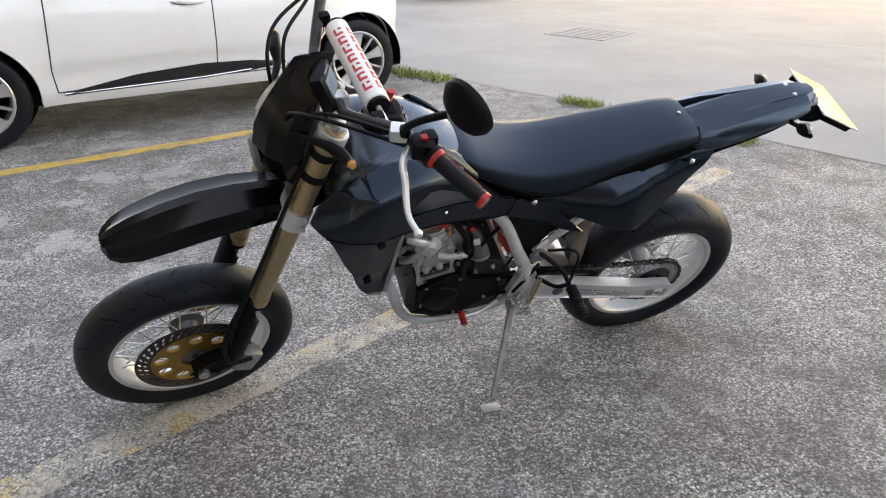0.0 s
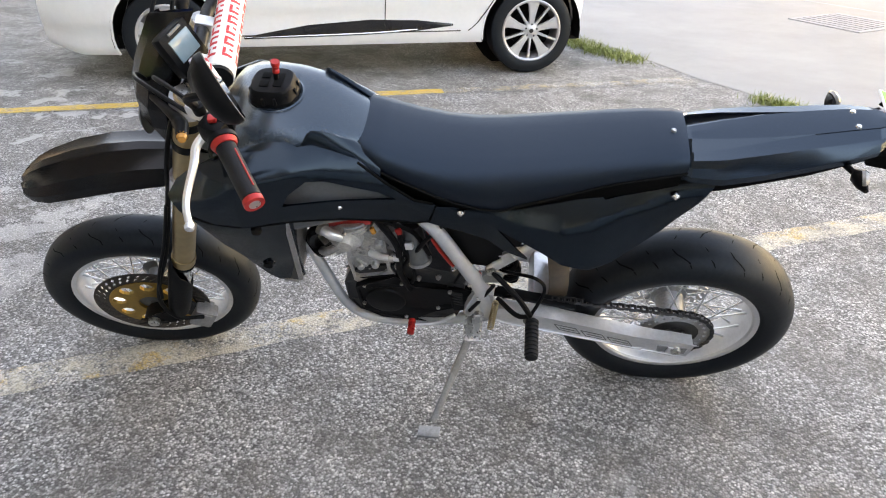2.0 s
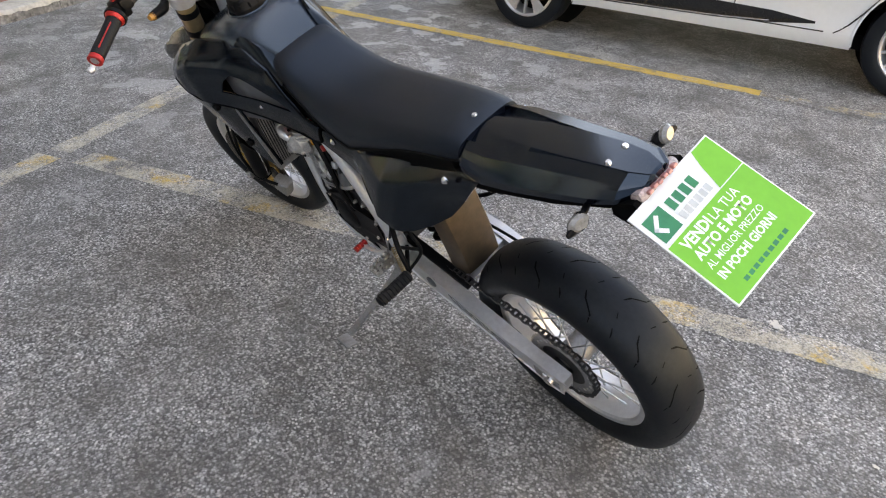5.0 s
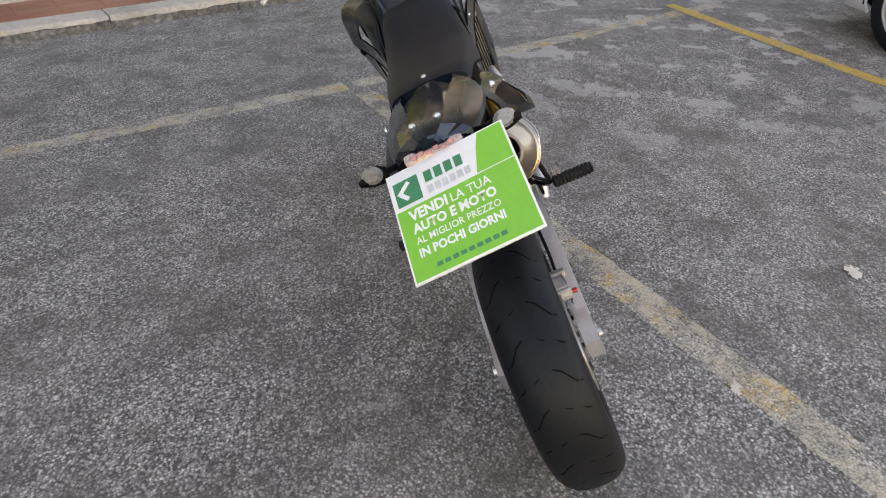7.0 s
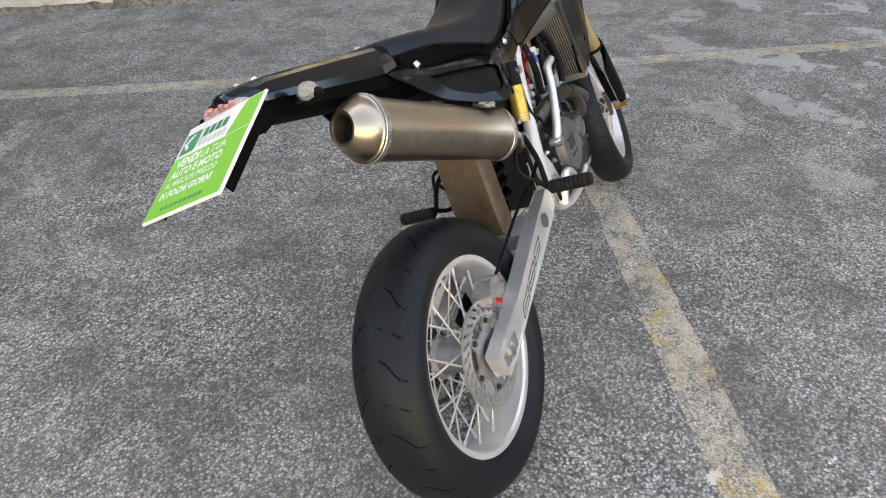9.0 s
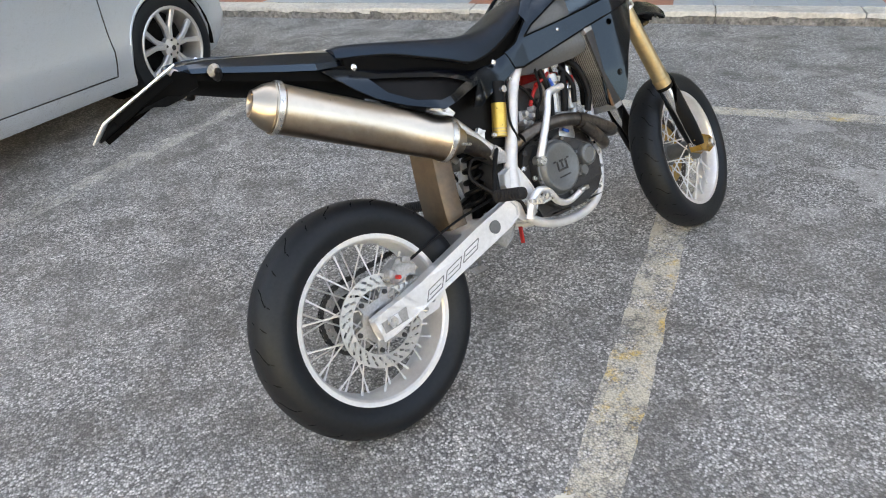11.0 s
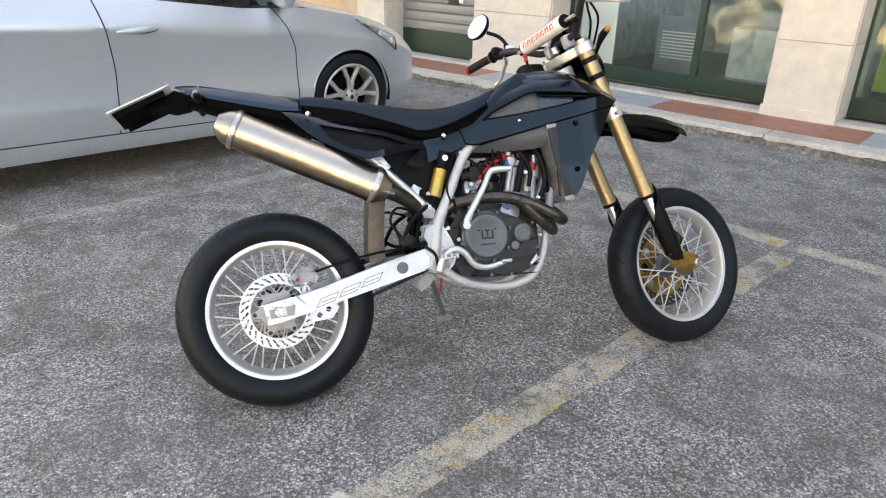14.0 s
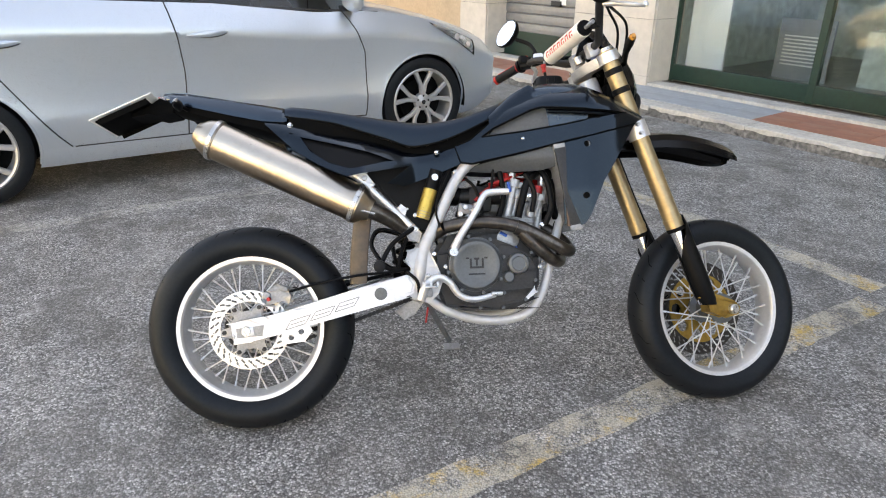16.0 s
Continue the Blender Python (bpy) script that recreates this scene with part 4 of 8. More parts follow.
# tail
rings = []
for x, w, zt, drop in ((0.135, 0.084, 0.978, 0.040), (0.120, 0.091, 0.984, 0.050), (0.06, 0.099, 0.995, 0.058), (-0.02, 0.094, 1.010, 0.056), (-0.10, 0.085, 1.024, 0.050), (-0.17, 0.076, 1.036, 0.044), (-0.215, 0.064, 1.040, 0.036), (-0.245, 0.036, 1.040, 0.022), (-0.250, 0.020, 1.038, 0.012)):
    # two wedge-shaped grooves that run out towards the rear
    g = max(0.0, min(1.0, (x + 0.06) / 0.19))
    half = [(w, zt - drop), (w * 1.0, zt - drop * 0.72), (w * (0.84 + 0.06 * g), zt - drop * 0.40), (w * (0.72 + 0.06 * g), zt - 0.010), (w * (0.40 + 0.22 * g), zt - 0.001), (w * (0.395 + 0.19 * g), zt - 0.001 - 0.013 * g), (w * (0.39 - 0.20 * g), zt + 0.001), (0, zt + 0.003)]
    ring = [(x, y, z) for y, z in half] + [(x, -y, z) for y, z in half[-2::-1]] + [(x, -w * 0.85, zt - drop), (x, w * 0.85, zt - drop)]
    rings.append(ring)
tail = bpart("tail_fairing", loft(rings), "tail_gloss", label="glossy black ridged tail fairing", angle=10)
for y in (0.022, -0.020):
    bpart("bolt", turned(lathe([(0.0, 0.004), (0.004, 0.004), (0.006, 0.001), (0.0065, -0.003), (0.0, -0.003)], sides=12, closed=False, axis="z"), pose(-0.176, y, 1.038, 0, 9, 0)), "chrome", tail)
under = []
for x, w, zt, zb in ((0.30, 0.085, 0.90, 0.83), (0.18, 0.090, 0.925, 0.87), (0.05, 0.090, 0.945, 0.905), (-0.10, 0.078, 0.975, 0.945), (-0.20, 0.060, 1.002, 0.975), (-0.25, 0.045, 1.010, 0.99)):
    under.append([(x, w, zt), (x, w, zb + 0.01), (x, w * 0.7, zb), (x, -w * 0.7, zb), (x, -w, zb + 0.01), (x, -w, zt)])
bpart("under_tray", loft(under), "matt_black", tail)
holder = [(-0.205, 1.000), (-0.245, 1.018), (-0.275, 0.998), (-0.330, 0.972), (-0.330, 0.962), (-0.280, 0.972), (-0.254, 0.966), (-0.207, 0.975)]
ph = bpart("plate_holder", plate(holder, -0.060, 0.060, 0.004), "matt_black", label="black plastic plate holder")
tl = box((0.030, 0.098, 0.024), (-0.240, 0, 1.014), 0.0115, (0, 30, 0))
bpart("tail_light", tl, "tail_lens", ph, "clear and red tail light")
for i in range(6):
    bpart("lamp_cell", box((0.010, 0.009, 0.006), (-0.2535, -0.030 + 0.012 * i, 1.0255 - 0.003 * (i % 2)), 0.002, (0, 30, 0)), "lens_red", ph)


def indicator(side):
    st = bpart("indicator", tube([(-0.160, 0.06 * side, 0.980), (-0.175, 0.095 * side, 0.985)], 0.006), "black_plastic", ph, "small black stalk indicator")
    body = loft([[(-0.175 + dx + 0.020 * w * math.cos(a) * 0.6, (0.090 + dy) * side, 0.985 + 0.017 * w * math.sin(a)) for a in (2 * math.pi * k / 10 for k in range(10))]
                 for dx, dy, w in ((0.0, 0.0, 0.5), (-0.002, 0.012, 1.0), (-0.004, 0.030, 0.85), (-0.008, 0.050, 0.3))])
    bpart("lamp_body", body, "black_plastic", st)
    bpart("lamp_lens", turned(loft([[(dx, 0.023 * w * math.cos(a) * (1.0 if math.cos(a) * side > 0 else 0.8), 0.0155 * w * math.sin(a)) for a in (2 * math.pi * k / 12 for k in range(12))] for dx, w in ((0.004, 0.9), (-0.002, 0.95), (-0.008, 0.6))]), pose(-0.184, 0.112 * side, 0.992, 0, 22, -14 * side)), "indicator_lens", st, "clear indicator lens")


both(indicator)

# advertising card on the plate holder
cx_, cy_ = Vector((-0.004, -0.193, 0.015)).normalized(), Vector((0.177, 0.004, 0.079))
cz_ = cx_.cross(cy_).normalized()
cy_ = cz_.cross(cx_)
CARD = Matrix.Translation((-0.342, -0.014, 0.977)) @ Matrix((cx_, cy_, cz_)).transposed().to_4x4()
CW, CH = 0.192, 0.194


def card(x0, x1, y0, y1, z):
    return [(x0, y0, z), (x1, y0, z), (x1, y1, z), (x0, y1, z)]


def flat(pts, m, name, material, parent, label="", lift=0.0):
    bm = bmesh.new()
    bm.faces.new([bm.verts.new((x, y, z + lift)) for x, y, z in pts])
    return part(name, turned(bm, m), material, parent, label, smooth=False)


bpart("holder_plate", turned(box((0.165, 0.160, 0.006), (0, -0.006, -0.0065), 0.002), CARD), "matt_black", ph)
for dx in (-0.083, 0.083):
    bpart("holder_flange", turned(box((0.004, 0.150, 0.018), (dx, 0.0, -0.013), 0.001), CARD), "matt_black", ph)
sign = bpart("advert_card", turned(box((CW, CH, 0.004), bevel=0.001), CARD), "sign_white", ph, "white and green advertising card")
flat(card(-CW / 2 + 0.003, CW / 2 - 0.003, -CH / 2 + 0.003, CH * 0.135, 0.0026), CARD, "green_field", "sign_green", sign, "bright green panel")
flat([(CW / 2 - 0.003, CH * 0.145, 0.0026), (CW / 2 - 0.003, CH / 2 - 0.003, 0.0026), (CW * 0.29, CH / 2 - 0.003, 0.0026), (CW * 0.245, CH * 0.36, 0.0026), (CW * 0.19, CH * 0.145, 0.0026)], CARD, "green_field", "sign_green", sign)
flat(card(-CW * 0.46, -CW * 0.25, CH * 0.17, CH * 0.40, 0.0028), CARD, "emblem", "sign_deep", sign, "dark green square emblem")
tick = bmesh.new()
for a, b in (((-0.42, 0.285), (-0.33, 0.365)), ((-0.42, 0.285), (-0.36, 0.215))):
    p, q = Vector((a[0] * CW, a[1] * CH, 0.0032)), Vector((b[0] * CW, b[1] * CH, 0.0032))
    d = (q - p).normalized() * 0.0035
    s = Vector((-d.y, d.x, 0))
    tick.faces.new([tick.verts.new(v) for v in (p - s - d, q - s, q + s, p + s - d)])
part("emblem_mark", turned(tick, CARD), "sign_white", sign, smooth=False)
for x0, x1, y0, y1, mm in ((-0.20, 0.14, 0.285, 0.385, "sign_deep"), (-0.20, 0.17, 0.18, 0.25, "sign_grey")):
    n = 4 if y0 > 0.25 else 6
    for i in range(n):
        a = x0 + (x1 - x0) * i / n
        flat(card(a * CW, (a + (x1 - x0) / n * 0.74) * CW, y0 * CH, y1 * CH, 0.0028), CARD, "name_bar", mm, sign)
for i in range(9):
    flat(card((-0.30 + 0.062 * i) * CW, (-0.30 + 0.062 * i + 0.045) * CW, -0.43 * CH, -0.395 * CH, 0.0028), CARD, "address_bar", "sign_deep", sign)


def words(text, x0, x1, y, bold, parent, m, material):
    """Lettering fitted between x0 and x1, as mesh."""
    cu = bpy.data.curves.new("words", "FONT")
    cu.body, cu.size, cu.resolution_u = text, 1.0, 2
    cu.offset = 0.035 if bold else 0.006
    tmp = new("words", cu)
    dg = bpy.context.evaluated_depsgraph_get()
    me = bpy.data.meshes.new_from_object(tmp.evaluated_get(dg))
    bpy.data.objects.remove(tmp)
    xs, ys = [v.co.x for v in me.vertices], [v.co.y for v in me.vertices]
    s = (x1 - x0) / (max(xs) - min(xs))
    me.transform(m @ Matrix.Translation((x0 - min(xs) * s, y, 0.0030)) @ Matrix.Diagonal((s, s * 1.18, 1, 1)))
    me.materials.clear()
    me.materials.append(M[material])
    ob = new("lettering", me)
    ob.parent = parent
    return ob


words("VENDI", -0.40 * CW, -0.085 * CW, 0.015 * CH, True, sign, CARD, "sign_white")
words("LA TUA", -0.055 * CW, 0.265 * CW, 0.015 * CH, False, sign, CARD, "sign_white")
words("AUTO E MOTO", -0.40 * CW, 0.275 * CW, -0.098 * CH, True, sign, CARD, "sign_white")
words("AL MIGLIOR PREZZO", -0.40 * CW, 0.275 * CW, -0.195 * CH, False, sign, CARD, "sign_white")
words("IN POCHI GIORNI", -0.40 * CW, 0.275 * CW, -0.305 * CH, True, sign, CARD, "sign_white")

# frame
def frame_side(side):
    f = bpart("frame_tube", tube([(0.715, 0.085 * side, 0.815), (0.672, 0.098 * side, 0.785), (0.632, 0.102 * side, 0.730), (0.575, 0.106 * side, 0.615), (0.535, 0.108 * side, 0.535), (0.520, 0.108 * side, 0.47), (0.512, 0.105 * side, 0.415)], [0.017, 0.017, 0.017, 0.018, 0.021, 0.024, 0.02], sides=14), "frame_paint", label="grey painted frame tube")
    bpart("cradle_tube", tube([(1.075, 0.02 * side, 0.93), (1.01, 0.045 * side, 0.72), (0.955, 0.072 * side, 0.56), (0.930, 0.085 * side, 0.48), (0.905, 0.09 * side, 0.395), (0.865, 0.09 * side, 0.335), (0.80, 0.09 * side, 0.310), (0.70, 0.09 * side, 0.312), (0.60, 0.095 * side, 0.345), (0.535, 0.10 * side, 0.395)], 0.0145, sides=14), "frame_paint")
    plate_pts = [(0.500, 0.52), (0.540, 0.53), (0.565, 0.47), (0.575, 0.43), (0.560, 0.40), (0.530, 0.385), (0.505, 0.40), (0.500, 0.46)] if side > 0 else [(0.490, 0.53), (0.540, 0.545), (0.575, 0.48), (0.590, 0.44), (0.575, 0.40), (0.545, 0.375), (0.505, 0.385), (0.488, 0.40), (0.495, 0.43), (0.482, 0.45), (0.494, 0.475), (0.480, 0.50)]
    bpart("pivot_plate", plate(plate_pts, 0.098 * side, 0.122 * side, 0.004), "frame_paint", f)
    bpart("pivot_bolt", turned(lathe([(0.0, 0.01), (0.012, 0.01), (0.014, 0.0), (0.014, -0.006), (0.0, -0.006)], sides=14, closed=False), pose(0.535, 0.124 * side, 0.425, 0, 0, 0 if side > 0 else 180)), "steel", f)
    bpart("subframe_tube", tube([(0.515, 0.095 * side, 0.590), (0.335, (0.114 if side < 0 else 0.085) * side, 0.768)], 0.0125, flat=0.8), "alloy", label="bright aluminium subframe rail")
    if side < 0:
        bpart("subframe_lug", plate([(0.315, 0.765), (0.335, 0.782), (0.365, 0.772), (0.395, 0.735), (0.372, 0.722), (0.345, 0.750)], 0.108 * side, 0.122 * side, 0.004), "alloy")
    bpart("subframe_lug", plate([(0.452, 0.655), (0.470, 0.672), (0.485, 0.660), (0.475, 0.630)], 0.094 * side, 0.104 * side, 0.003), "alloy")
    bpart("bolt", turned(lathe([(0.0, 0.008), (0.007, 0.008), (0.009, 0.0), (0.009, -0.004), (0.0, -0.004)], sides=12, closed=False), pose(0.362, (0.124 if side < 0 else 0.080) * side, 0.756, 0, 0, 0 if side > 0 else 180)), "steel")
    bpart("bolt", turned(lathe([(0.0, 0.008), (0.007, 0.008), (0.009, 0.0), (0.009, -0.004), (0.0, -0.004)], sides=12, closed=False), pose(0.512, 0.106 * side, 0.597, 0, 0, 0 if side > 0 else 180)), "steel")
    # pillion footrest on its wire bracket
    b = tube([(0.505, 0.108 * side, 0.600), (0.440, 0.150 * side, 0.555), (0.405, 0.165 * side, 0.500)], 0.007)
    tube([(0.490, 0.105 * side, 0.48), (0.440, 0.150 * side, 0.475), (0.405, 0.165 * side, 0.495)], 0.0065, bm=b)
    tube([(0.470, 0.095 * side, 0.585), (0.400, 0.120 * side, 0.600), (0.375, 0.125 * side, 0.555), (0.405, 0.165 * side, 0.497)], 0.0045, bm=b)
    tube([(0.440, 0.150 * side, 0.555), (0.450, 0.110 * side, 0.500), (0.475, 0.085 * side, 0.455)], 0.005, bm=b)
    pg = bpart("pillion_footrest", b, "black_plastic", label="black pillion footrest with ribbed rubber")
    prof = [(0.010, 0.0)]
    for k in range(9):
        prof += [(0.017, 0.006 + 0.011 * k), (0.017, 0.013 + 0.011 * k), (0.014, 0.0145 + 0.011 * k), (0.014, 0.0165 + 0.011 * k)]
    prof += [(0.016, 0.108), (0.008, 0.112)]
    bpart("rubber", turned(lathe(prof, sides=16, closed=False), pose(0.400, 0.170 * side, 0.492, 0, 0, 0 if side > 0 else 180)), "grip_rubber", pg)
    # rider's serrated footrest
    fp = box((0.045, 0.075, 0.006), (0.548, 0.170 * side, 0.425), 0.002)
    for dx in (-0.02, 0.0, 0.02):
        for k in range(5):
            box((0.006, 0.006, 0.014), (0.548 + dx, (0.140 + 0.015 * k) * side, 0.432), 0.001, bm=fp)
    rp = bpart("footrest", fp, "steel", label="serrated steel footrest")
    bpart("footrest_mount", box((0.03, 0.035, 0.03), (0.540, 0.125 * side, 0.405), 0.005), "cast_alloy", rp)


both(frame_side)
bpart("steering_head", turned(lathe([(0.030, -0.09), (0.032, -0.085), (0.030, 0.085), (0.028, 0.09)], sides=24, closed=False, axis="z"), pose(1.13, 0, 0.985, 0, -20.3, 0)), "frame_paint")
bpart("backbone", tube([(1.11, 0, 0.98), (0.98, 0, 0.93), (0.80, 0, 0.88), (0.68, 0, 0.80)], 0.024), "frame_paint")

# airbox and dark inner parts under the seat
bpart("airbox", loft([[(x, w, zt), (x, w, zb), (x, -w, zb), (x, -w, zt)] for x, w, zt, zb in ((0.63, 0.080, 0.82, 0.70), (0.585, 0.085, 0.82, 0.60), (0.52, 0.088, 0.84, 0.595), (0.47, 0.085, 0.86, 0.66), (0.40, 0.09, 0.88, 0.74), (0.28, 0.088, 0.91, 0.80))]), "black_plastic", label="black plastic airbox")
flap = [(0.340, 0.72), (0.324, 0.636), (0.311, 0.54), (0.306, 0.48), (0.306, 0.435)]
bpart("rear_mudflap", loft([[(x + dx, y, z) for x, z in flap] + [(x + dx + 0.006, y, z + 0.001) for x, z in reversed(flap)] for y, dx in ((-0.066, 0.046), (-0.062, 0.010), (-0.054, 0.0), (0.0, -0.004), (0.054, 0.0), (0.062, 0.010), (0.066, 0.046))]), "flap_plastic", label="brownish translucent plastic mud flap")

# shock absorber
coil = []
for k in range(97):
    a = 2 * math.pi * k / 12
    f = k / 96
    coil.append((0.455 + 0.075 * f + 0.030 * math.cos(a) * 0.8, 0.030 * math.sin(a), 0.45 + 0.26 * f))
shock = bpart("shock_spring", tube(coil, 0.0075, sides=8, n=1), "black_plastic", label="black rear shock spring")
bpart("shock_body", tube([(0.450, 0, 0.42), (0.535, 0, 0.73)], 0.017, sides=16, n=1), "matt_black", shock)
bpart("spring_collar", tube([(0.528, 0, 0.700), (0.535, 0, 0.725)], 0.036, sides=20, n=1), "red", shock)
res = bpart("shock_reservoir", tube([(0.533, -0.108, 0.630), (0.562, -0.110, 0.718)], 0.0215, sides=20, n=1), "gold_bright", label="gold shock reservoir")
for k in range(3):
    f = 0.03 + 0.09 * k
    p, q = Vector((0.533, -0.108, 0.630)), Vector((0.562, -0.110, 0.718))
    bpart("groove", tube([p.lerp(q, f), p.lerp(q, f + 0.035)], 0.0218, sides=20, n=1), "gold", res)
bpart("reservoir_cap", tube([(0.562, -0.110, 0.718), (0.581, -0.110, 0.775)], 0.0205, sides=18, n=1), "black_plastic", res)
bpart("adjuster", turned(lathe([(0.0, -0.008), (0.010, -0.008), (0.011, 0.008), (0.0, 0.008)], sides=14, closed=False), pose(0.574, -0.130, 0.752)), "chrome", res)

# engine
eng = bpart("crankcase", plate([(0.600, 0.36), (0.66, 0.345), (0.80, 0.345), (0.865, 0.37), (0.890, 0.42), (0.890, 0.50), (0.870, 0.55), (0.80, 0.58), (0.70, 0.59), (0.61, 0.575), (0.575, 0.52), (0.575, 0.43)], -0.105, 0.095, 0.004), "dark_cast", label="cast engine crankcase")
side_case = [(0.62, 0.40), (0.66, 0.365), (0.75, 0.350), (0.83, 0.368), (0.865, 0.405), (0.875, 0.46), (0.86, 0.505), (0.80, 0.54), (0.72, 0.57), (0.65, 0.565), (0.61, 0.53), (0.60, 0.46)]
bpart("clutch_housing", plate(side_case, -0.132, -0.105, 0.003), "dark_cast", eng)
bpart("clutch_cover", turned(lathe([(0.0, -0.016), (0.056, -0.016), (0.060, -0.018), (0.070, -0.017), (0.076, -0.010), (0.078, 0.0), (0.082, 0.002), (0.084, 0.012), (0.0, 0.012)], sides=48, closed=False), pose(0.690, -0.138, 0.484)), "cover_grey", eng, "grey clutch cover with plain raised emblem")
em = bmesh.new()
for x0, z0, sx, sz in ((0.672, 0.488, 0.006, 0.030), (0.708, 0.488, 0.006, 0.030), (0.690, 0.476, 0.036, 0.006), (0.690, 0.502, 0.016, 0.006), (0.690, 0.490, 0.006, 0.018), (0.662, 0.504, 0.010, 0.005), (0.718, 0.504, 0.010, 0.005), (0.690, 0.456, 0.050, 0.004)):
    box((sx, 0.002, sz), (x0, -0.1545, z0), bm=em)
bpart("emblem", em, "dark_cast", eng, smooth=False)
for k in range(8):
    a = 2 * math.pi * (k + 0.3) / 8
    bpart("bolt", turned(lathe([(0.0, -0.007), (0.005, -0.007), (0.006, 0.0), (0.0, 0.0)], sides=8, closed=False), pose(0.690 + 0.088 * math.cos(a), -0.136, 0.484 + 0.088 * math.sin(a))), "cover_grey", eng)
bpart("oil_filter_cover", turned(lathe([(0.0, -0.014), (0.020, -0.014), (0.022, -0.016), (0.030, -0.014), (0.034, -0.004), (0.034, 0.02), (0.0, 0.02)], sides=30, closed=False), pose(0.819, -0.136, 0.483)), "cover_grey", eng)
bpart("case_plug", turned(lathe([(0.0, -0.010), (0.014, -0.010), (0.018, -0.004), (0.018, 0.01), (0.0, 0.01)], sides=20, closed=False), pose(0.790, -0.134, 0.443)), "cover_grey", eng)
for x, z in ((0.64, 0.385), (0.70, 0.352), (0.77, 0.350), (0.84, 0.372), (0.872, 0.43), (0.862, 0.515), (0.617, 0.44), (0.775, 0.395)):
    bpart("bolt", turned(lathe([(0.0, -0.007), (0.005, -0.007), (0.006, 0.0), (0.0, 0.0)], sides=8, closed=False), pose(x, -0.132, z)), "cover_grey", eng)
bpart("case_bracket", plate([(0.845, 0.372), (0.872, 0.392), (0.868, 0.408), (0.838, 0.390)], -0.125, -0.118, 0.003), "alloy", eng)
# left covers
bpart("ignition_cover", turned(lathe([(0.0, 0.014), (0.040, 0.013), (0.052, 0.008), (0.056, 0.0), (0.0, -0.02)], sides=36, closed=False), pose(0.785, 0.105, 0.440)), "black_plastic", eng)
bpart("left_case", plate([(0.60, 0.43), (0.66, 0.40), (0.72, 0.35), (0.80, 0.355), (0.853, 0.395), (0.858, 0.50), (0.82, 0.525), (0.75, 0.545), (0.70, 0.52), (0.62, 0.51)], 0.095, 0.108, 0.006), "black_plastic", eng)
for k in range(5):
    bpart("case_rib", box((0.105, 0.006, 0.005), (0.630, 0.104, 0.448 + 0.012 * k), 0.002, (0, -16, 0)), "dark_cast", eng)
for x, z in ((0.735, 0.525), (0.835, 0.505), (0.845, 0.42), (0.735, 0.362), (0.645, 0.42), (0.612, 0.50)):
    bpart("bolt", turned(lathe([(0.0, 0.007), (0.005, 0.007), (0.006, 0.0), (0.0, 0.0)], sides=8, closed=False), pose(x, 0.107, z)), "steel", eng)
bpart("sprocket_cover", plate([(0.545, 0.41), (0.60, 0.40), (0.62, 0.45), (0.60, 0.50), (0.55, 0.48)], 0.085, 0.100, 0.005), "black_plastic", eng)
# barrel and head, tilted forward a little
TILT_ENG = pose(0.845, 0, 0.575, 0, 9, 0)
bpart("barrel", turned(box((0.110, 0.110, 0.11), (0, 0, 0.055), 0.01), TILT_ENG), "head_alloy", eng, "cast alloy cylinder barrel")
for k in range(4):
    bpart("barrel_fin", turned(box((0.120, 0.120, 0.010), (0, 0, 0.016 + 0.026 * k), 0.004), TILT_ENG), "head_alloy", eng)
head_bm = box((0.150, 0.135, 0.055), (0, 0, 0.130), 0.012)
box((0.05, 0.165, 0.03), (-0.03, 0, 0.120), 0.008, bm=head_bm)
box((0.035, 0.165, 0.035), (0.045, 0, 0.125), 0.008, bm=head_bm)
bpart("cylinder_head", turned(head_bm, TILT_ENG), "head_alloy", eng)
bpart("cam_cover", turned(box((0.165, 0.095, 0.030), (0, 0.050, 0.170), 0.010), TILT_ENG), "red", eng, "red cam cover")
for dx, dy in ((0.05, -0.065), (-0.055, -0.066), (0.05, 0.065), (-0.05, 0.066)):
    col = tube([(dx, dy, 0.02), (dx * 0.95, dy, 0.165)], 0.011, sides=12, n=1)
    bpart("head_stud", turned(col, TILT_ENG), "head_alloy", eng)
    bpart("stud_cap", turned(tube([(dx * 0.95, dy, 0.160), (dx * 0.94, dy, 0.185)], 0.014, sides=12, n=1), TILT_ENG), "steel", eng)
bpart("water_pump", turned(lathe([(0.0, 0.040), (0.018, 0.038), (0.024, 0.030), (0.036, 0.022), (0.040, 0.0), (0.0, -0.02)], sides=28, closed=False), pose(0.852, 0.100, 0.705)), "head_alloy", eng, "cast alloy water pump")
for k in range(3):
    a = radians(90 + 120 * k)
    bpart("bolt", turned(lathe([(0.0, 0.010), (0.005, 0.010), (0.006, 0.0), (0.0, 0.0)], sides=8, closed=False), pose(0.852 + 0.034 * math.cos(a), 0.118, 0.705 + 0.034 * math.sin(a))), "steel", eng)
bpart("pump_elbow", tube([(0.862, 0.122, 0.725), (0.880, 0.128, 0.740), (0.905, 0.115, 0.745)], 0.013, sides=14), "alloy", eng)
bpart("hose_clamp", tube([(0.897, 0.119, 0.744), (0.908, 0.113, 0.745)], 0.0165, sides=16, n=1), "steel", eng)
bpart("pump_outlet", tube([(0.870, 0.120, 0.690), (0.900, 0.125, 0.668), (0.920, 0.110, 0.650)], 0.011, sides=14), "cast_alloy", eng)
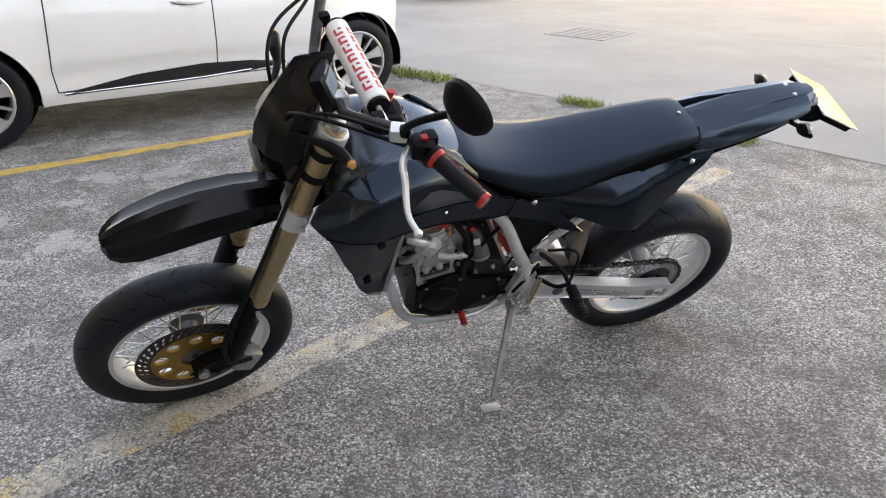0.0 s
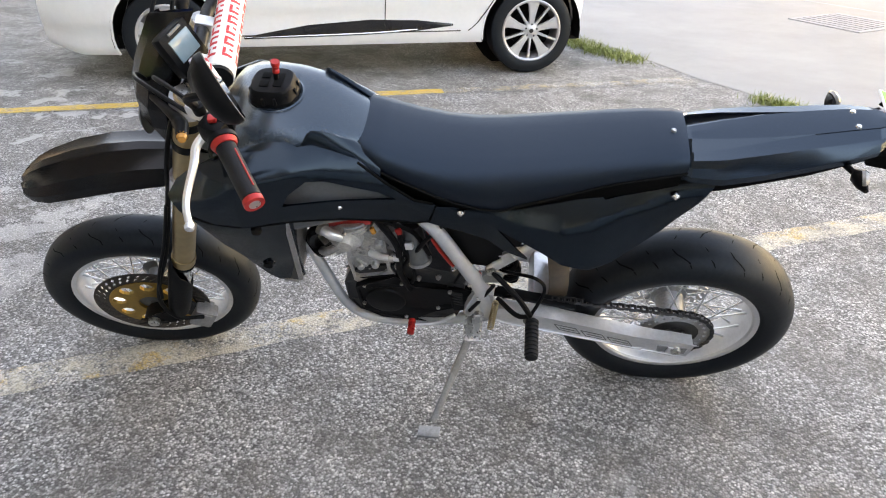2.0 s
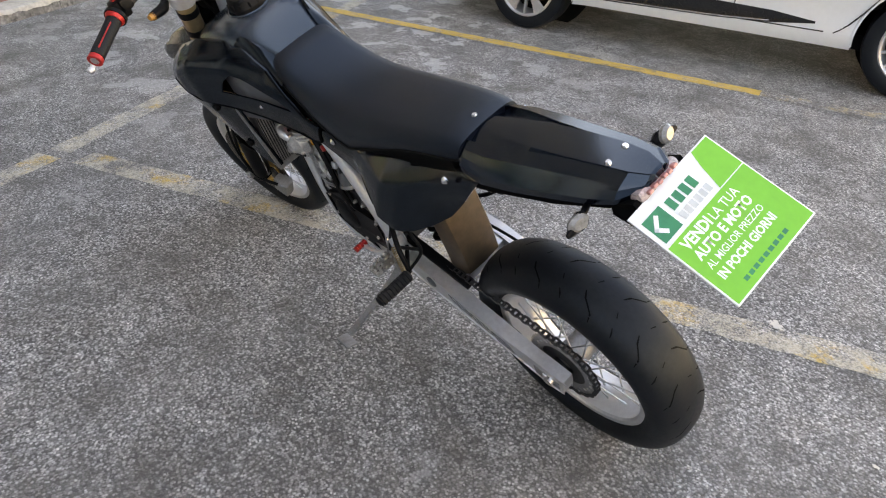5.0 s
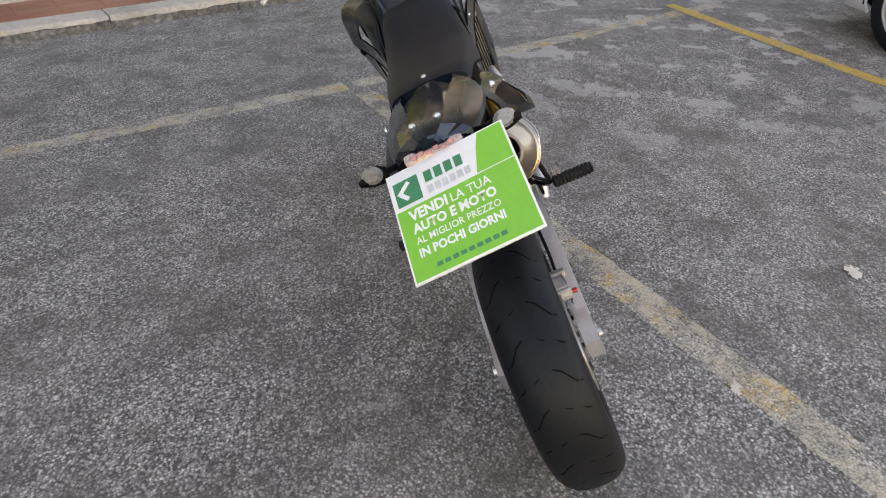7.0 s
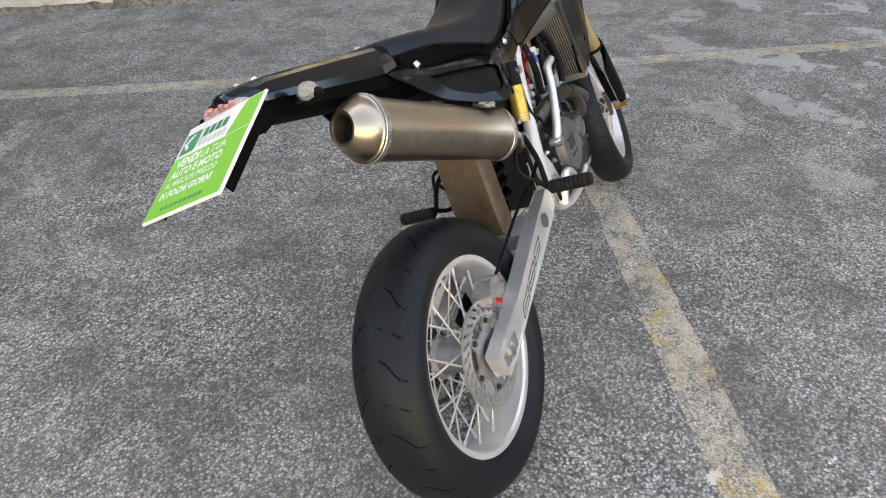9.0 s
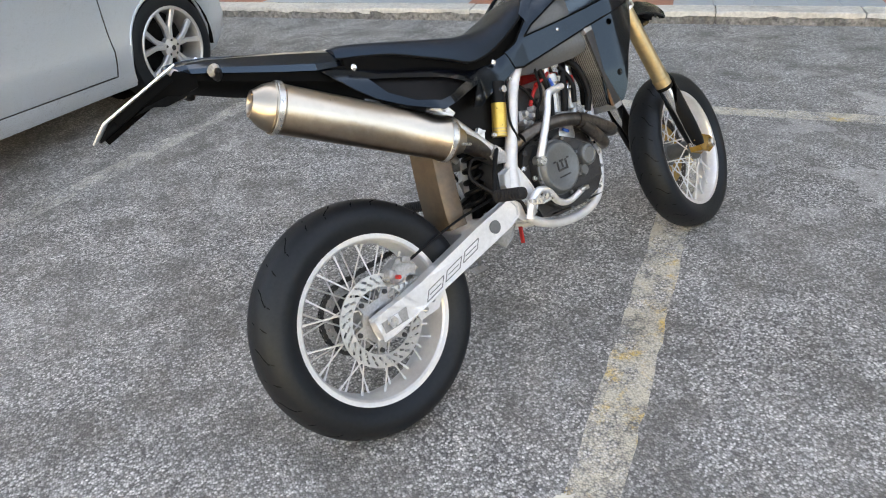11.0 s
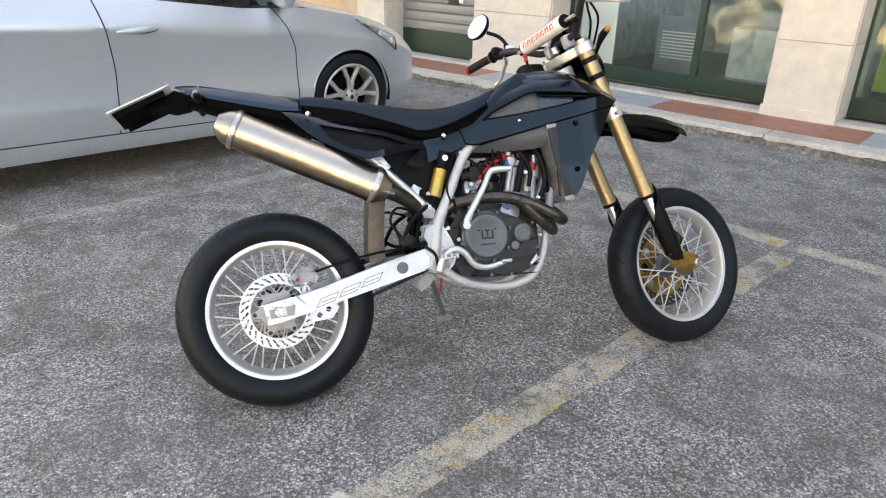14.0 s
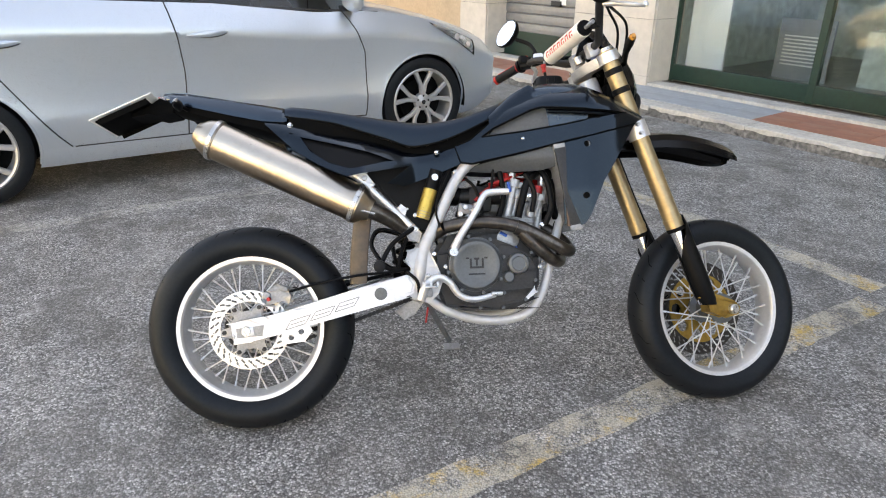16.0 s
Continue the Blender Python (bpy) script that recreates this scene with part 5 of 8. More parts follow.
bpart("head_side_cover", plate([(0.760, 0.545), (0.812, 0.500), (0.862, 0.520), (0.868, 0.600), (0.862, 0.66), (0.82, 0.70), (0.775, 0.70), (0.762, 0.62)], 0.062, 0.090, 0.010), "head_alloy", eng)
bpart("head_boss", plate([(0.748, 0.640), (0.79, 0.655), (0.80, 0.72), (0.775, 0.745), (0.745, 0.73)], 0.050, 0.084, 0.008), "head_alloy", eng)
for x, z in ((0.772, 0.560), (0.812, 0.516), (0.852, 0.535), (0.790, 0.690), (0.770, 0.728)):
    bpart("bolt", turned(lathe([(0.0, 0.008), (0.006, 0.008), (0.007, 0.0), (0.0, 0.0)], sides=10, closed=False), pose(x, 0.088, z)), "steel", eng)
# stacked rings over the pump, outlet stub, flange and lugs on the left of the head
for k, (r_, dz) in enumerate(((0.036, 0.0), (0.033, 0.011), (0.028, 0.021))):
    bpart("cover_ring", turned(lathe([(0.0, 0.0), (r_, 0.0), (r_ + 0.003, 0.003), (r_ + 0.003, 0.007), (r_, 0.009), (0.0, 0.009)], sides=28, closed=False, axis="z"), pose(0.838 - 0.002 * k, 0.088, 0.712 + dz, 20, 8, 0)), "head_alloy", eng)
bpart("outlet_stub", tube([(0.805, 0.092, 0.630), (0.780, 0.106, 0.633), (0.732, 0.110, 0.637)], [0.012, 0.009, 0.009], sides=14, n=2), "alloy", eng)
bpart("outlet_collar", tube([(0.757, 0.108, 0.635), (0.746, 0.109, 0.636)], 0.012, sides=14, n=1), "steel", eng)
bpart("barrel_flange", plate([(0.745, 0.540), (0.775, 0.512), (0.850, 0.502), (0.862, 0.518), (0.850, 0.536), (0.790, 0.552), (0.760, 0.566)], 0.080, 0.098, 0.004), "head_alloy", eng)
for x, z in ((0.768, 0.610), (0.800, 0.580), (0.838, 0.570), (0.872, 0.640), (0.782, 0.668)):
    bpart("cover_lug", turned(lathe([(0.0, 0.012), (0.008, 0.012), (0.011, 0.006), (0.012, -0.01), (0.0, -0.01)], sides=14, closed=False), pose(x, 0.090, z)), "head_alloy", eng)
for x0, z0, x1, z1 in ((0.772, 0.600, 0.805, 0.655), (0.815, 0.560, 0.850, 0.600), (0.860, 0.600, 0.862, 0.660)):
    bpart("cover_web", tube([(x0, 0.091, z0), (x1, 0.091, z1)], 0.005, sides=8, n=1), "head_alloy", eng)
for dy in (0.0, 0.014):
    bpart("lead", tube([(0.665, 0.075 + dy, 0.745), (0.648, 0.085 + dy, 0.700), (0.615, 0.092 + dy, 0.650 - dy), (0.594, 0.092 + dy, 0.606)], 0.0045, sides=8), "red", eng)
bpart("lead_cap", box((0.014, 0.012, 0.018), (0.728, 0.098, 0.728), 0.004, (10, 20, 0)), "red", eng)
# head towers, caps and a thick hose on the right
for x0, z0, x1, z1, r_ in ((0.800, 0.630, 0.824, 0.722, 0.0125), (0.872, 0.625, 0.895, 0.702, 0.0130)):
    tw = bpart("head_tower", tube([(x0, -0.080, z0), (x1, -0.080, z1)], r_, sides=14, n=1), "head_alloy", eng)
    bpart("tower_web", tube([(x0 + 0.020, -0.074, z0), (x1 + 0.018, -0.074, z1 - 0.012)], 0.007, sides=8, n=1), "head_alloy", tw)
bpart("tower_cap", tube([(0.824, -0.078, 0.720), (0.829, -0.078, 0.744)], [0.020, 0.017], sides=18, n=1), "head_alloy", eng)
bpart("tower_cap", tube([(0.897, -0.076, 0.700), (0.903, -0.076, 0.722)], [0.019, 0.016], sides=18, n=1), "red", eng)
bpart("tower_cap", tube([(0.803, -0.060, 0.748), (0.807, -0.060, 0.764)], [0.018, 0.014], sides=18, n=1), "red", eng)
bpart("hose", tube([(0.834, -0.088, 0.625), (0.848, -0.094, 0.680), (0.866, -0.090, 0.735), (0.900, -0.070, 0.765)], 0.0115, sides=12), "black_plastic", eng)
bpart("barrel_base", turned(lathe([(0.0, -0.020), (0.030, -0.020), (0.040, -0.014), (0.043, 0.0), (0.043, 0.03), (0.0, 0.03)], sides=28, closed=False), pose(0.797, -0.088, 0.560)), "head_alloy", eng)
bpart("blue_clip", tube([(0.762, -0.112, 0.552), (0.778, -0.115, 0.531), (0.800, -0.116, 0.524), (0.822, -0.114, 0.533)], 0.0045, sides=8), "blue", eng)
for x, z in ((0.668, 0.662), (0.690, 0.650), (0.702, 0.668), (0.652, 0.640), (0.676, 0.630)):
    bpart("carb_screw", turned(lathe([(0.0, -0.012), (0.007, -0.012), (0.009, -0.006), (0.009, 0.012), (0.0, 0.012)], sides=10, closed=False), pose(x, -0.088, z)), "alloy", eng)
bpart("carb_bowl", box((0.060, 0.030, 0.034), (0.676, -0.070, 0.655), 0.008, (0, 10, 0)), "cast_alloy", eng)
bpart("cover_badge", plate([(0.818, 0.612), (0.846, 0.618), (0.840, 0.644), (0.812, 0.638)], 0.088, 0.094, 0.002, holes=[[(0.823, 0.619), (0.839, 0.622), (0.835, 0.637), (0.819, 0.634)]]), "steel", eng)
starter = bpart("starter_motor", tube([(0.706, 0.058, 0.700), (0.694, 0.078, 0.650), (0.685, 0.093, 0.612)], [0.024, 0.028, 0.028], sides=24, n=2), "cover_grey", eng, "grey starter motor")
bpart("starter_cap", tube([(0.6853, 0.0925, 0.613), (0.6835, 0.0955, 0.605), (0.6825, 0.097, 0.601)], [0.0295, 0.0295, 0.023], sides=24, n=1), "cast_alloy", starter)
bpart("starter_boss", tube([(0.6828, 0.0965, 0.602), (0.681, 0.099, 0.596)], 0.010, sides=14, n=1), "head_alloy", starter)
bpart("starter_clip", box((0.020, 0.016, 0.020), (0.707, 0.098, 0.676), 0.004, (20, 10, 0)), "alloy", starter)
carb = box((0.075, 0.06, 0.085), (0.725, 0, 0.690), 0.014)
tube([(0.66, 0, 0.70), (0.80, 0, 0.70)], 0.028, bm=carb, n=1)
bpart("carburettor", carb, "dark_cast", label="dark cast carburettor")
bpart("intake_boot", tube([(0.66, 0, 0.70), (0.58, 0, 0.72)], [0.03, 0.045], sides=18, n=1), "black_plastic")
for pts, r, mm in (([(0.80, -0.06, 0.74), (0.74, -0.08, 0.715), (0.70, -0.09, 0.68)], 0.006, "red"), ([(0.86, -0.05, 0.77), (0.80, -0.085, 0.745), (0.745, -0.085, 0.73)], 0.005, "red"),
                   ([(0.97, -0.05, 0.75), (0.90, -0.07, 0.78), (0.82, -0.06, 0.775)], 0.012, "black_plastic"), ([(0.95, -0.06, 0.74), (0.945, -0.085, 0.68), (0.96, -0.06, 0.62)], 0.011, "black_plastic"),
                   ([(0.78, -0.085, 0.77), (0.79, -0.09, 0.69), (0.77, -0.09, 0.62)], 0.009, "black_plastic"), ([(0.66, -0.08, 0.76), (0.70, -0.09, 0.72), (0.72, -0.09, 0.64), (0.66, -0.10, 0.57)], 0.005, "black_plastic"),
                   ([(0.90, 0.05, 0.78), (0.80, 0.085, 0.76), (0.70, 0.09, 0.72), (0.66, 0.095, 0.64)], 0.006, "black_plastic"), ([(0.74, 0.09, 0.76), (0.715, 0.10, 0.66), (0.70, 0.105, 0.56), (0.72, 0.10, 0.50)], 0.005, "black_plastic"),
                   ([(0.97, 0.06, 0.64), (0.93, 0.10, 0.63), (0.89, 0.10, 0.66)], 0.013, "black_plastic"), ([(0.70, 0.08, 0.77), (0.64, 0.10, 0.74), (0.61, 0.09, 0.66)], 0.005, "red"),
                   ([(0.62, 0.09, 0.74), (0.60, 0.10, 0.66), (0.58, 0.10, 0.60), (0.60, 0.10, 0.53)], 0.004, "black_plastic"), ([(0.805, -0.09, 0.735), (0.81, -0.095, 0.705)], 0.005, "blue"), ([(0.77, -0.12, 0.580), (0.79, -0.12, 0.568)], 0.005, "blue")):
    bpart("hose", tube(pts, r, sides=8), mm)
for x, y, z in ((0.79, 0.095, 0.72), (0.70, 0.102, 0.500), (0.845, -0.09, 0.725), (0.63, -0.1, 0.70)):
    bpart("connector", box((0.011, 0.010, 0.018), (x, y, z), 0.003, (10, 20, 5)), "orange_lens" if y > 0 else "cast_alloy")


# small fittings round the engine
for x, y, z, r, mm in ((0.608, -0.128, 0.602, 0.010, "chrome"), (0.512, -0.112, 0.640, 0.007, "steel"), (0.640, -0.105, 0.770, 0.008, "steel"), (0.618, -0.112, 0.700, 0.006, "steel"), (0.905, -0.105, 0.600, 0.008, "chrome"), (0.930, -0.110, 0.640, 0.007, "steel"), (0.870, -0.098, 0.690, 0.008, "chrome"), (0.600, -0.125, 0.480, 0.008, "steel"), (0.565, -0.128, 0.520, 0.007, "chrome"), (0.545, -0.128, 0.455, 0.008, "steel"), (0.585, -0.130, 0.560, 0.009, "dark_cast"), (0.890, -0.125, 0.470, 0.007, "steel"), (0.905, -0.112, 0.500, 0.006, "chrome"),
                       (0.640, 0.108, 0.560, 0.007, "steel"), (0.600, 0.112, 0.610, 0.007, "chrome"), (0.720, 0.095, 0.610, 0.006, "chrome"), (0.745, 0.100, 0.585, 0.006, "steel"), (0.690, 0.105, 0.545, 0.006, "steel"), (0.560, 0.122, 0.560, 0.008, "steel"), (0.535, 0.125, 0.505, 0.009, "chrome")):
    turn = 0 if y > 0 else 180
    bpart("bolt", turned(lathe([(0.0, 0.006), (r * 0.6, 0.006), (r * 0.7, 0.002), (r, 0.001), (r, -0.006), (0.0, -0.006)], sides=6 if r > 0.007 else 10, closed=False), pose(x, y, z, 0, 0, turn)), mm)
for pts, r, mm in (([(0.63, -0.10, 0.79), (0.60, -0.115, 0.74), (0.575, -0.12, 0.66), (0.585, -0.125, 0.60)], 0.0035, "black_plastic"), ([(0.90, -0.06, 0.79), (0.925, -0.10, 0.74), (0.935, -0.11, 0.66), (0.915, -0.105, 0.60)], 0.010, "black_plastic"), ([(0.76, -0.09, 0.78), (0.745, -0.10, 0.70), (0.70, -0.11, 0.66), (0.665, -0.115, 0.60)], 0.004, "black_plastic"),
                   ([(0.86, -0.09, 0.76), (0.885, -0.10, 0.70), (0.875, -0.10, 0.64)], 0.008, "black_plastic"), ([(0.48, -0.12, 0.47), (0.51, -0.135, 0.44), (0.515, -0.14, 0.40)], 0.005, "black_plastic"), ([(0.50, -0.10, 0.60), (0.47, -0.115, 0.54), (0.455, -0.12, 0.48)], 0.006, "black_plastic"),
                   ([(0.62, 0.10, 0.77), (0.665, 0.10, 0.70), (0.70, 0.10, 0.64), (0.745, 0.10, 0.56)], 0.006, "black_plastic"), ([(0.78, 0.09, 0.76), (0.735, 0.105, 0.68), (0.735, 0.11, 0.58), (0.715, 0.108, 0.50)], 0.0085, "black_plastic"), ([(0.905, 0.115, 0.745), (0.93, 0.11, 0.72), (0.945, 0.09, 0.66), (0.93, 0.08, 0.60)], 0.014, "black_plastic"), ([(0.50, 0.12, 0.56), (0.53, 0.125, 0.50), (0.56, 0.125, 0.44)], 0.005, "black_plastic")):
    bpart("hose", tube(pts, r, sides=8), mm)
for side in (1, -1):
    bpart("hanger_bracket", plate([(0.478, 0.590), (0.505, 0.610), (0.530, 0.585), (0.520, 0.560), (0.490, 0.565)], 0.104 * side, 0.112 * side, 0.003), "cast_alloy")

# radiators
def radiator(side):
    RX, RY = 0.976, 0.106
    core = box((0.030, 0.105, 0.235), (RX, RY * side, 0.712), 0.003, (0, -10, 0))
    r = bpart("radiator", core, "dark_cast", label="aluminium radiator with fine fins")
    fin = None
    for k in range(14):
        m = pose(RX, RY * side, 0.712, 0, -10, 0) @ Matrix.Translation((0, -0.0487 + 0.0075 * k, 0))
        if fin is None:
            fin = part("fin", box((0.035, 0.0030, 0.226)), "cast_alloy", r, smooth=False)
            fin.matrix_basis = m
        else:
            same("fin", fin, r, m)
    for dz in (-0.125, 0.125):
        bpart("radiator_tank", turned(box((0.040, 0.112, 0.022), (0, 0, dz), 0.006), pose(RX, RY * side, 0.712, 0, -10, 0)), "cast_alloy", r)
    bpart("radiator_guard", turned(box((0.036, 0.008, 0.24), (0, 0.052 * side, 0), 0.002), pose(RX, RY * side, 0.712, 0, -10, 0)), "dark_cast", r)


both(radiator)

# exhaust
hd = bpart("exhaust_header", tube([(0.915, -0.02, 0.60), (0.965, -0.04, 0.565), (0.992, -0.09, 0.520), (0.965, -0.132, 0.522), (0.90, -0.140, 0.558), (0.83, -0.142, 0.590), (0.76, -0.138, 0.608), (0.68, -0.128, 0.612), (0.60, -0.115, 0.600)], 0.020, sides=16), "burnt_pipe", label="heat-browned steel exhaust header")
bpart("second_header", tube([(0.915, 0.02, 0.60), (0.975, 0.0, 0.53), (0.970, -0.06, 0.485), (0.930, -0.120, 0.492), (0.875, -0.142, 0.535), (0.83, -0.144, 0.578)], 0.019, sides=16), "burnt_pipe", hd)
bpart("header_joint", tube([(0.845, -0.142, 0.582), (0.815, -0.142, 0.594)], 0.0235, sides=18, n=1), "burnt_pipe", hd)
bpart("mid_pipe", tube([(0.60, -0.115, 0.600), (0.555, -0.085, 0.575), (0.50, -0.080, 0.585), (0.440, -0.100, 0.628), (0.390, -0.116, 0.655), (0.355, -0.122, 0.672)], [0.020, 0.021, 0.022, 0.025, 0.027, 0.030], sides=18), "burnt_pipe", hd)
A, B = Vector((0.350, -0.122, 0.674)), Vector((-0.098, -0.098, 0.8925))
rings = []
ax = (B - A).normalized()
sx = Vector((0, 1, 0))
sx = (sx - ax * sx.dot(ax)).normalized()
sz = ax.cross(sx)
LEN = (B - A).length
for s, rr in ((-0.035, 0.030), (-0.02, 0.036), (0.0, 0.052), (0.004, 0.0545), (0.03, 0.0545), (0.034, 0.0525), (LEN * 0.5, 0.0525), (LEN - 0.036, 0.0525), (LEN - 0.033, 0.0545), (LEN - 0.014, 0.0545), (LEN - 0.012, 0.051), (LEN - 0.004, 0.0495), (LEN + 0.010, 0.044), (LEN + 0.024, 0.034), (LEN + 0.031, 0.0295), (LEN + 0.034, 0.028), (LEN + 0.034, 0.0235), (LEN + 0.030, 0.022), (LEN - 0.03, 0.020)):
    rings.append([A + ax * s + rr * (math.cos(a) * sx + 1.10 * math.sin(a) * sz) for a in (2 * math.pi * k / 40 for k in range(40))])
muf = bpart("muffler", loft(rings, caps=False), "muffler_metal", label="titanium muffler can with heat-tinted ends and browner underside", angle=30)
bpart("outlet_core", tube([A + ax * (LEN - 0.03), A + ax * (LEN + 0.005)], 0.0195, sides=20, n=1), "dark", muf)
for s in (0.0165, LEN - 0.024):
    bpart("clamp_band", loft([[A + ax * (s + d) + (0.0555 + b) * (math.cos(a) * sx + 1.10 * math.sin(a) * sz) for a in (2 * math.pi * k / 40 for k in range(40))] for d, b in ((-0.007, 0), (-0.006, 0.0015), (0.006, 0.0015), (0.007, 0))], caps=False), "steel", muf)
bpart("muffler_bracket", box((0.045, 0.012, 0.026), (0.165, -0.108, 0.822), 0.004, (0, 25, 0)), "cover_grey", muf)
bpart("spring", tube([(0.39, -0.150, 0.645), (0.33, -0.165, 0.662)], 0.004, sides=8), "steel", muf)

# kick starter, brake pedal, shifter, stand
ks = bpart("kick_starter", tube([(0.622, -0.140, 0.525), (0.640, -0.150, 0.565), (0.690, -0.152, 0.640), (0.715, -0.150, 0.685), (0.735, -0.145, 0.700), (0.795, -0.140, 0.703)], [0.014, 0.012, 0.0105, 0.0105, 0.0115, 0.010], sides=12), "alloy", label="silver kick-start lever")
bpart("kick_boss", turned(lathe([(0.0, -0.012), (0.013, -0.012), (0.016, 0.0), (0.016, 0.02), (0.0, 0.02)], sides=18, closed=False), pose(0.622, -0.145, 0.525)), "steel", ks)
bp = bpart("brake_pedal", tube([(0.520, -0.140, 0.385), (0.535, -0.150, 0.425), (0.570, -0.155, 0.450), (0.605, -0.155, 0.435), (0.635, -0.152, 0.395), (0.680, -0.150, 0.380), (0.745, -0.150, 0.392)], [0.014, 0.012, 0.0115, 0.011, 0.0105, 0.010, 0.0085], sides=12), "alloy", label="curved silver rear brake pedal")
bpart("pedal_tip", box((0.035, 0.022, 0.012), (0.748, -0.152, 0.395), 0.003), "steel", bp)
bpart("linkage_arm", plate([(0.44, 0.345), (0.50, 0.375), (0.53, 0.37), (0.50, 0.335), (0.47, 0.32)], -0.06, -0.05, 0.003), "cast_alloy")
bpart("safety_tag", box((0.006, 0.014, 0.05), (0.540, -0.06, 0.330), 0.002, (0, 10, 0)), "red")
sh = bpart("shift_lever", tube([(0.600, 0.118, 0.40), (0.65, 0.130, 0.372), (0.700, 0.136, 0.368), (0.714, 0.140, 0.372)], 0.006), "alloy", label="shift lever with red toe peg")
prof = [(0.0, -0.004), (0.010, -0.004)]
for k in range(3):
    prof += [(0.010, 0.010 * k + 0.006), (0.0075, 0.010 * k + 0.007), (0.0075, 0.010 * k + 0.009), (0.010, 0.010 * k + 0.010)]
prof += [(0.010, 0.038), (0.0, 0.040)]
bpart("toe_peg", turned(lathe(prof, sides=14, closed=False), pose(0.716, 0.130, 0.374)), "red", sh)
st = bpart("side_stand", tube([(0.548, 0.125, 0.375), (0.570, 0.175, 0.325), (0.645, 0.335, 0.190)], [0.013, 0.011, 0.010], sides=10, n=3, flat=0.8), "cast_alloy", label="scuffed aluminium side stand")
FOOT = pose(0.655, 0.352, 0.176, 24.2, 0, 0)
bpart("stand_foot", turned(box((0.060, 0.040, 0.008), (0, 0, -0.012), 0.003), FOOT), "cast_alloy", st)
bpart("stand_pivot", box((0.040, 0.035, 0.040), (0.545, 0.122, 0.375), 0.006), "cast_alloy", st)
coil = [(0.503 - 0.010 * k / 90 + 0.0075 * math.cos(k * 0.9), 0.140 + 0.0075 * math.sin(k * 0.9), 0.385 + 0.125 * k / 90) for k in range(91)]
bpart("stand_spring", tube(coil, 0.002, sides=6, n=1), "gold", st)


# fork and steering, built straight ahead and then turned
def fork_x(z):
    return 1.312 + (0.59 - z) * 0.37


def fork(side):
    y = 0.106 * side
    f = fpart("fork_tube", tube([(fork_x(1.13), y, 1.13), (fork_x(0.66), y, 0.66), (fork_x(0.60), y, 0.60), (fork_x(0.572), y, 0.572)], [0.0265, 0.0275, 0.0275, 0.029], sides=28, n=1), "gold", label="gold anodised upper fork tube")
    fpart("dust_seal", tube([(fork_x(0.600), y, 0.600), (fork_x(0.588), y, 0.588)], 0.0300, sides=28, n=1), "gold", f)
    fpart("wiper", tube([(fork_x(0.575), y, 0.575), (fork_x(0.560), y, 0.560)], 0.0285, sides=28, n=1), "dark", f)
    fpart("slider", tube([(fork_x(0.575), y, 0.575), (fork_x(0.33), y, 0.33)], 0.0215, sides=24, n=1), "chrome", f)
    guard = []
    for z, w, half in ((0.612, 0.030, 26), (0.585, 0.033, 60), (0.545, 0.034, 95), (0.505, 0.034, 140), (0.47, 0.034, 172), (0.40, 0.034, 176), (0.345, 0.031, 176), (0.322, 0.026, 176)):
        turn = [radians(-half + 2 * half * k / 20) for k in range(21)]
        guard.append([(fork_x(z) + 0.006 + w * math.cos(a), y + 0.004 * side + w * math.sin(a), z) for a in turn] + [(fork_x(z) + 0.006 + (w - 0.003) * math.cos(a), y + 0.004 * side + (w - 0.003) * math.sin(a), z) for a in reversed(turn)])
    fpart("fork_guard", loft(guard), "black_plastic", f, "black plastic fork guard")
    foot = plate([(1.405, 0.345), (1.44, 0.350), (1.50, 0.332), (1.522, 0.31), (1.512, 0.288), (1.47, 0.282), (1.41, 0.30)], y - 0.018, y + 0.018, 0.006)
    fpart("axle_foot", foot, "gold_dark" if side < 0 else "black_plastic", f)
    fpart("axle_end", turned(lathe([(0.0, 0.012), (0.011, 0.012), (0.016, 0.008), (0.017, -0.02), (0.0, -0.02)], sides=20, closed=False), pose(1.495, y + 0.022 * side, 0.305, 0, 0, 0 if side > 0 else 180)), "steel", f)
    for z0, z1, mm in ((0.855, 0.905, "alloy"), (1.095, 1.125, "alloy")):
        fpart("clamp_ring", tube([(fork_x(z1), y, z1), (fork_x(z0), y, z0)], 0.034, sides=28, n=1), mm, f)
    for z in (1.075, 1.015):
        fpart("strap", tube([(fork_x(z), y, z), (fork_x(z - 0.018), y, z - 0.018)], 0.0290, sides=28, n=1), "black_plastic", f)
    fpart("fork_cap", tube([(fork_x(1.125), y, 1.125), (fork_x(1.14), y, 1.14)], 0.022, sides=20, n=1), "steel", f)
    for z in (0.865, 0.892):
        fpart("pinch_bolt", turned(lathe([(0.0, 0.006), (0.006, 0.006), (0.007, -0.01), (0.0, -0.01)], sides=10, closed=False), pose(fork_x(z) - 0.012, y + 0.034 * side, z, 0, 0, 0 if side > 0 else 180)), "steel", f)


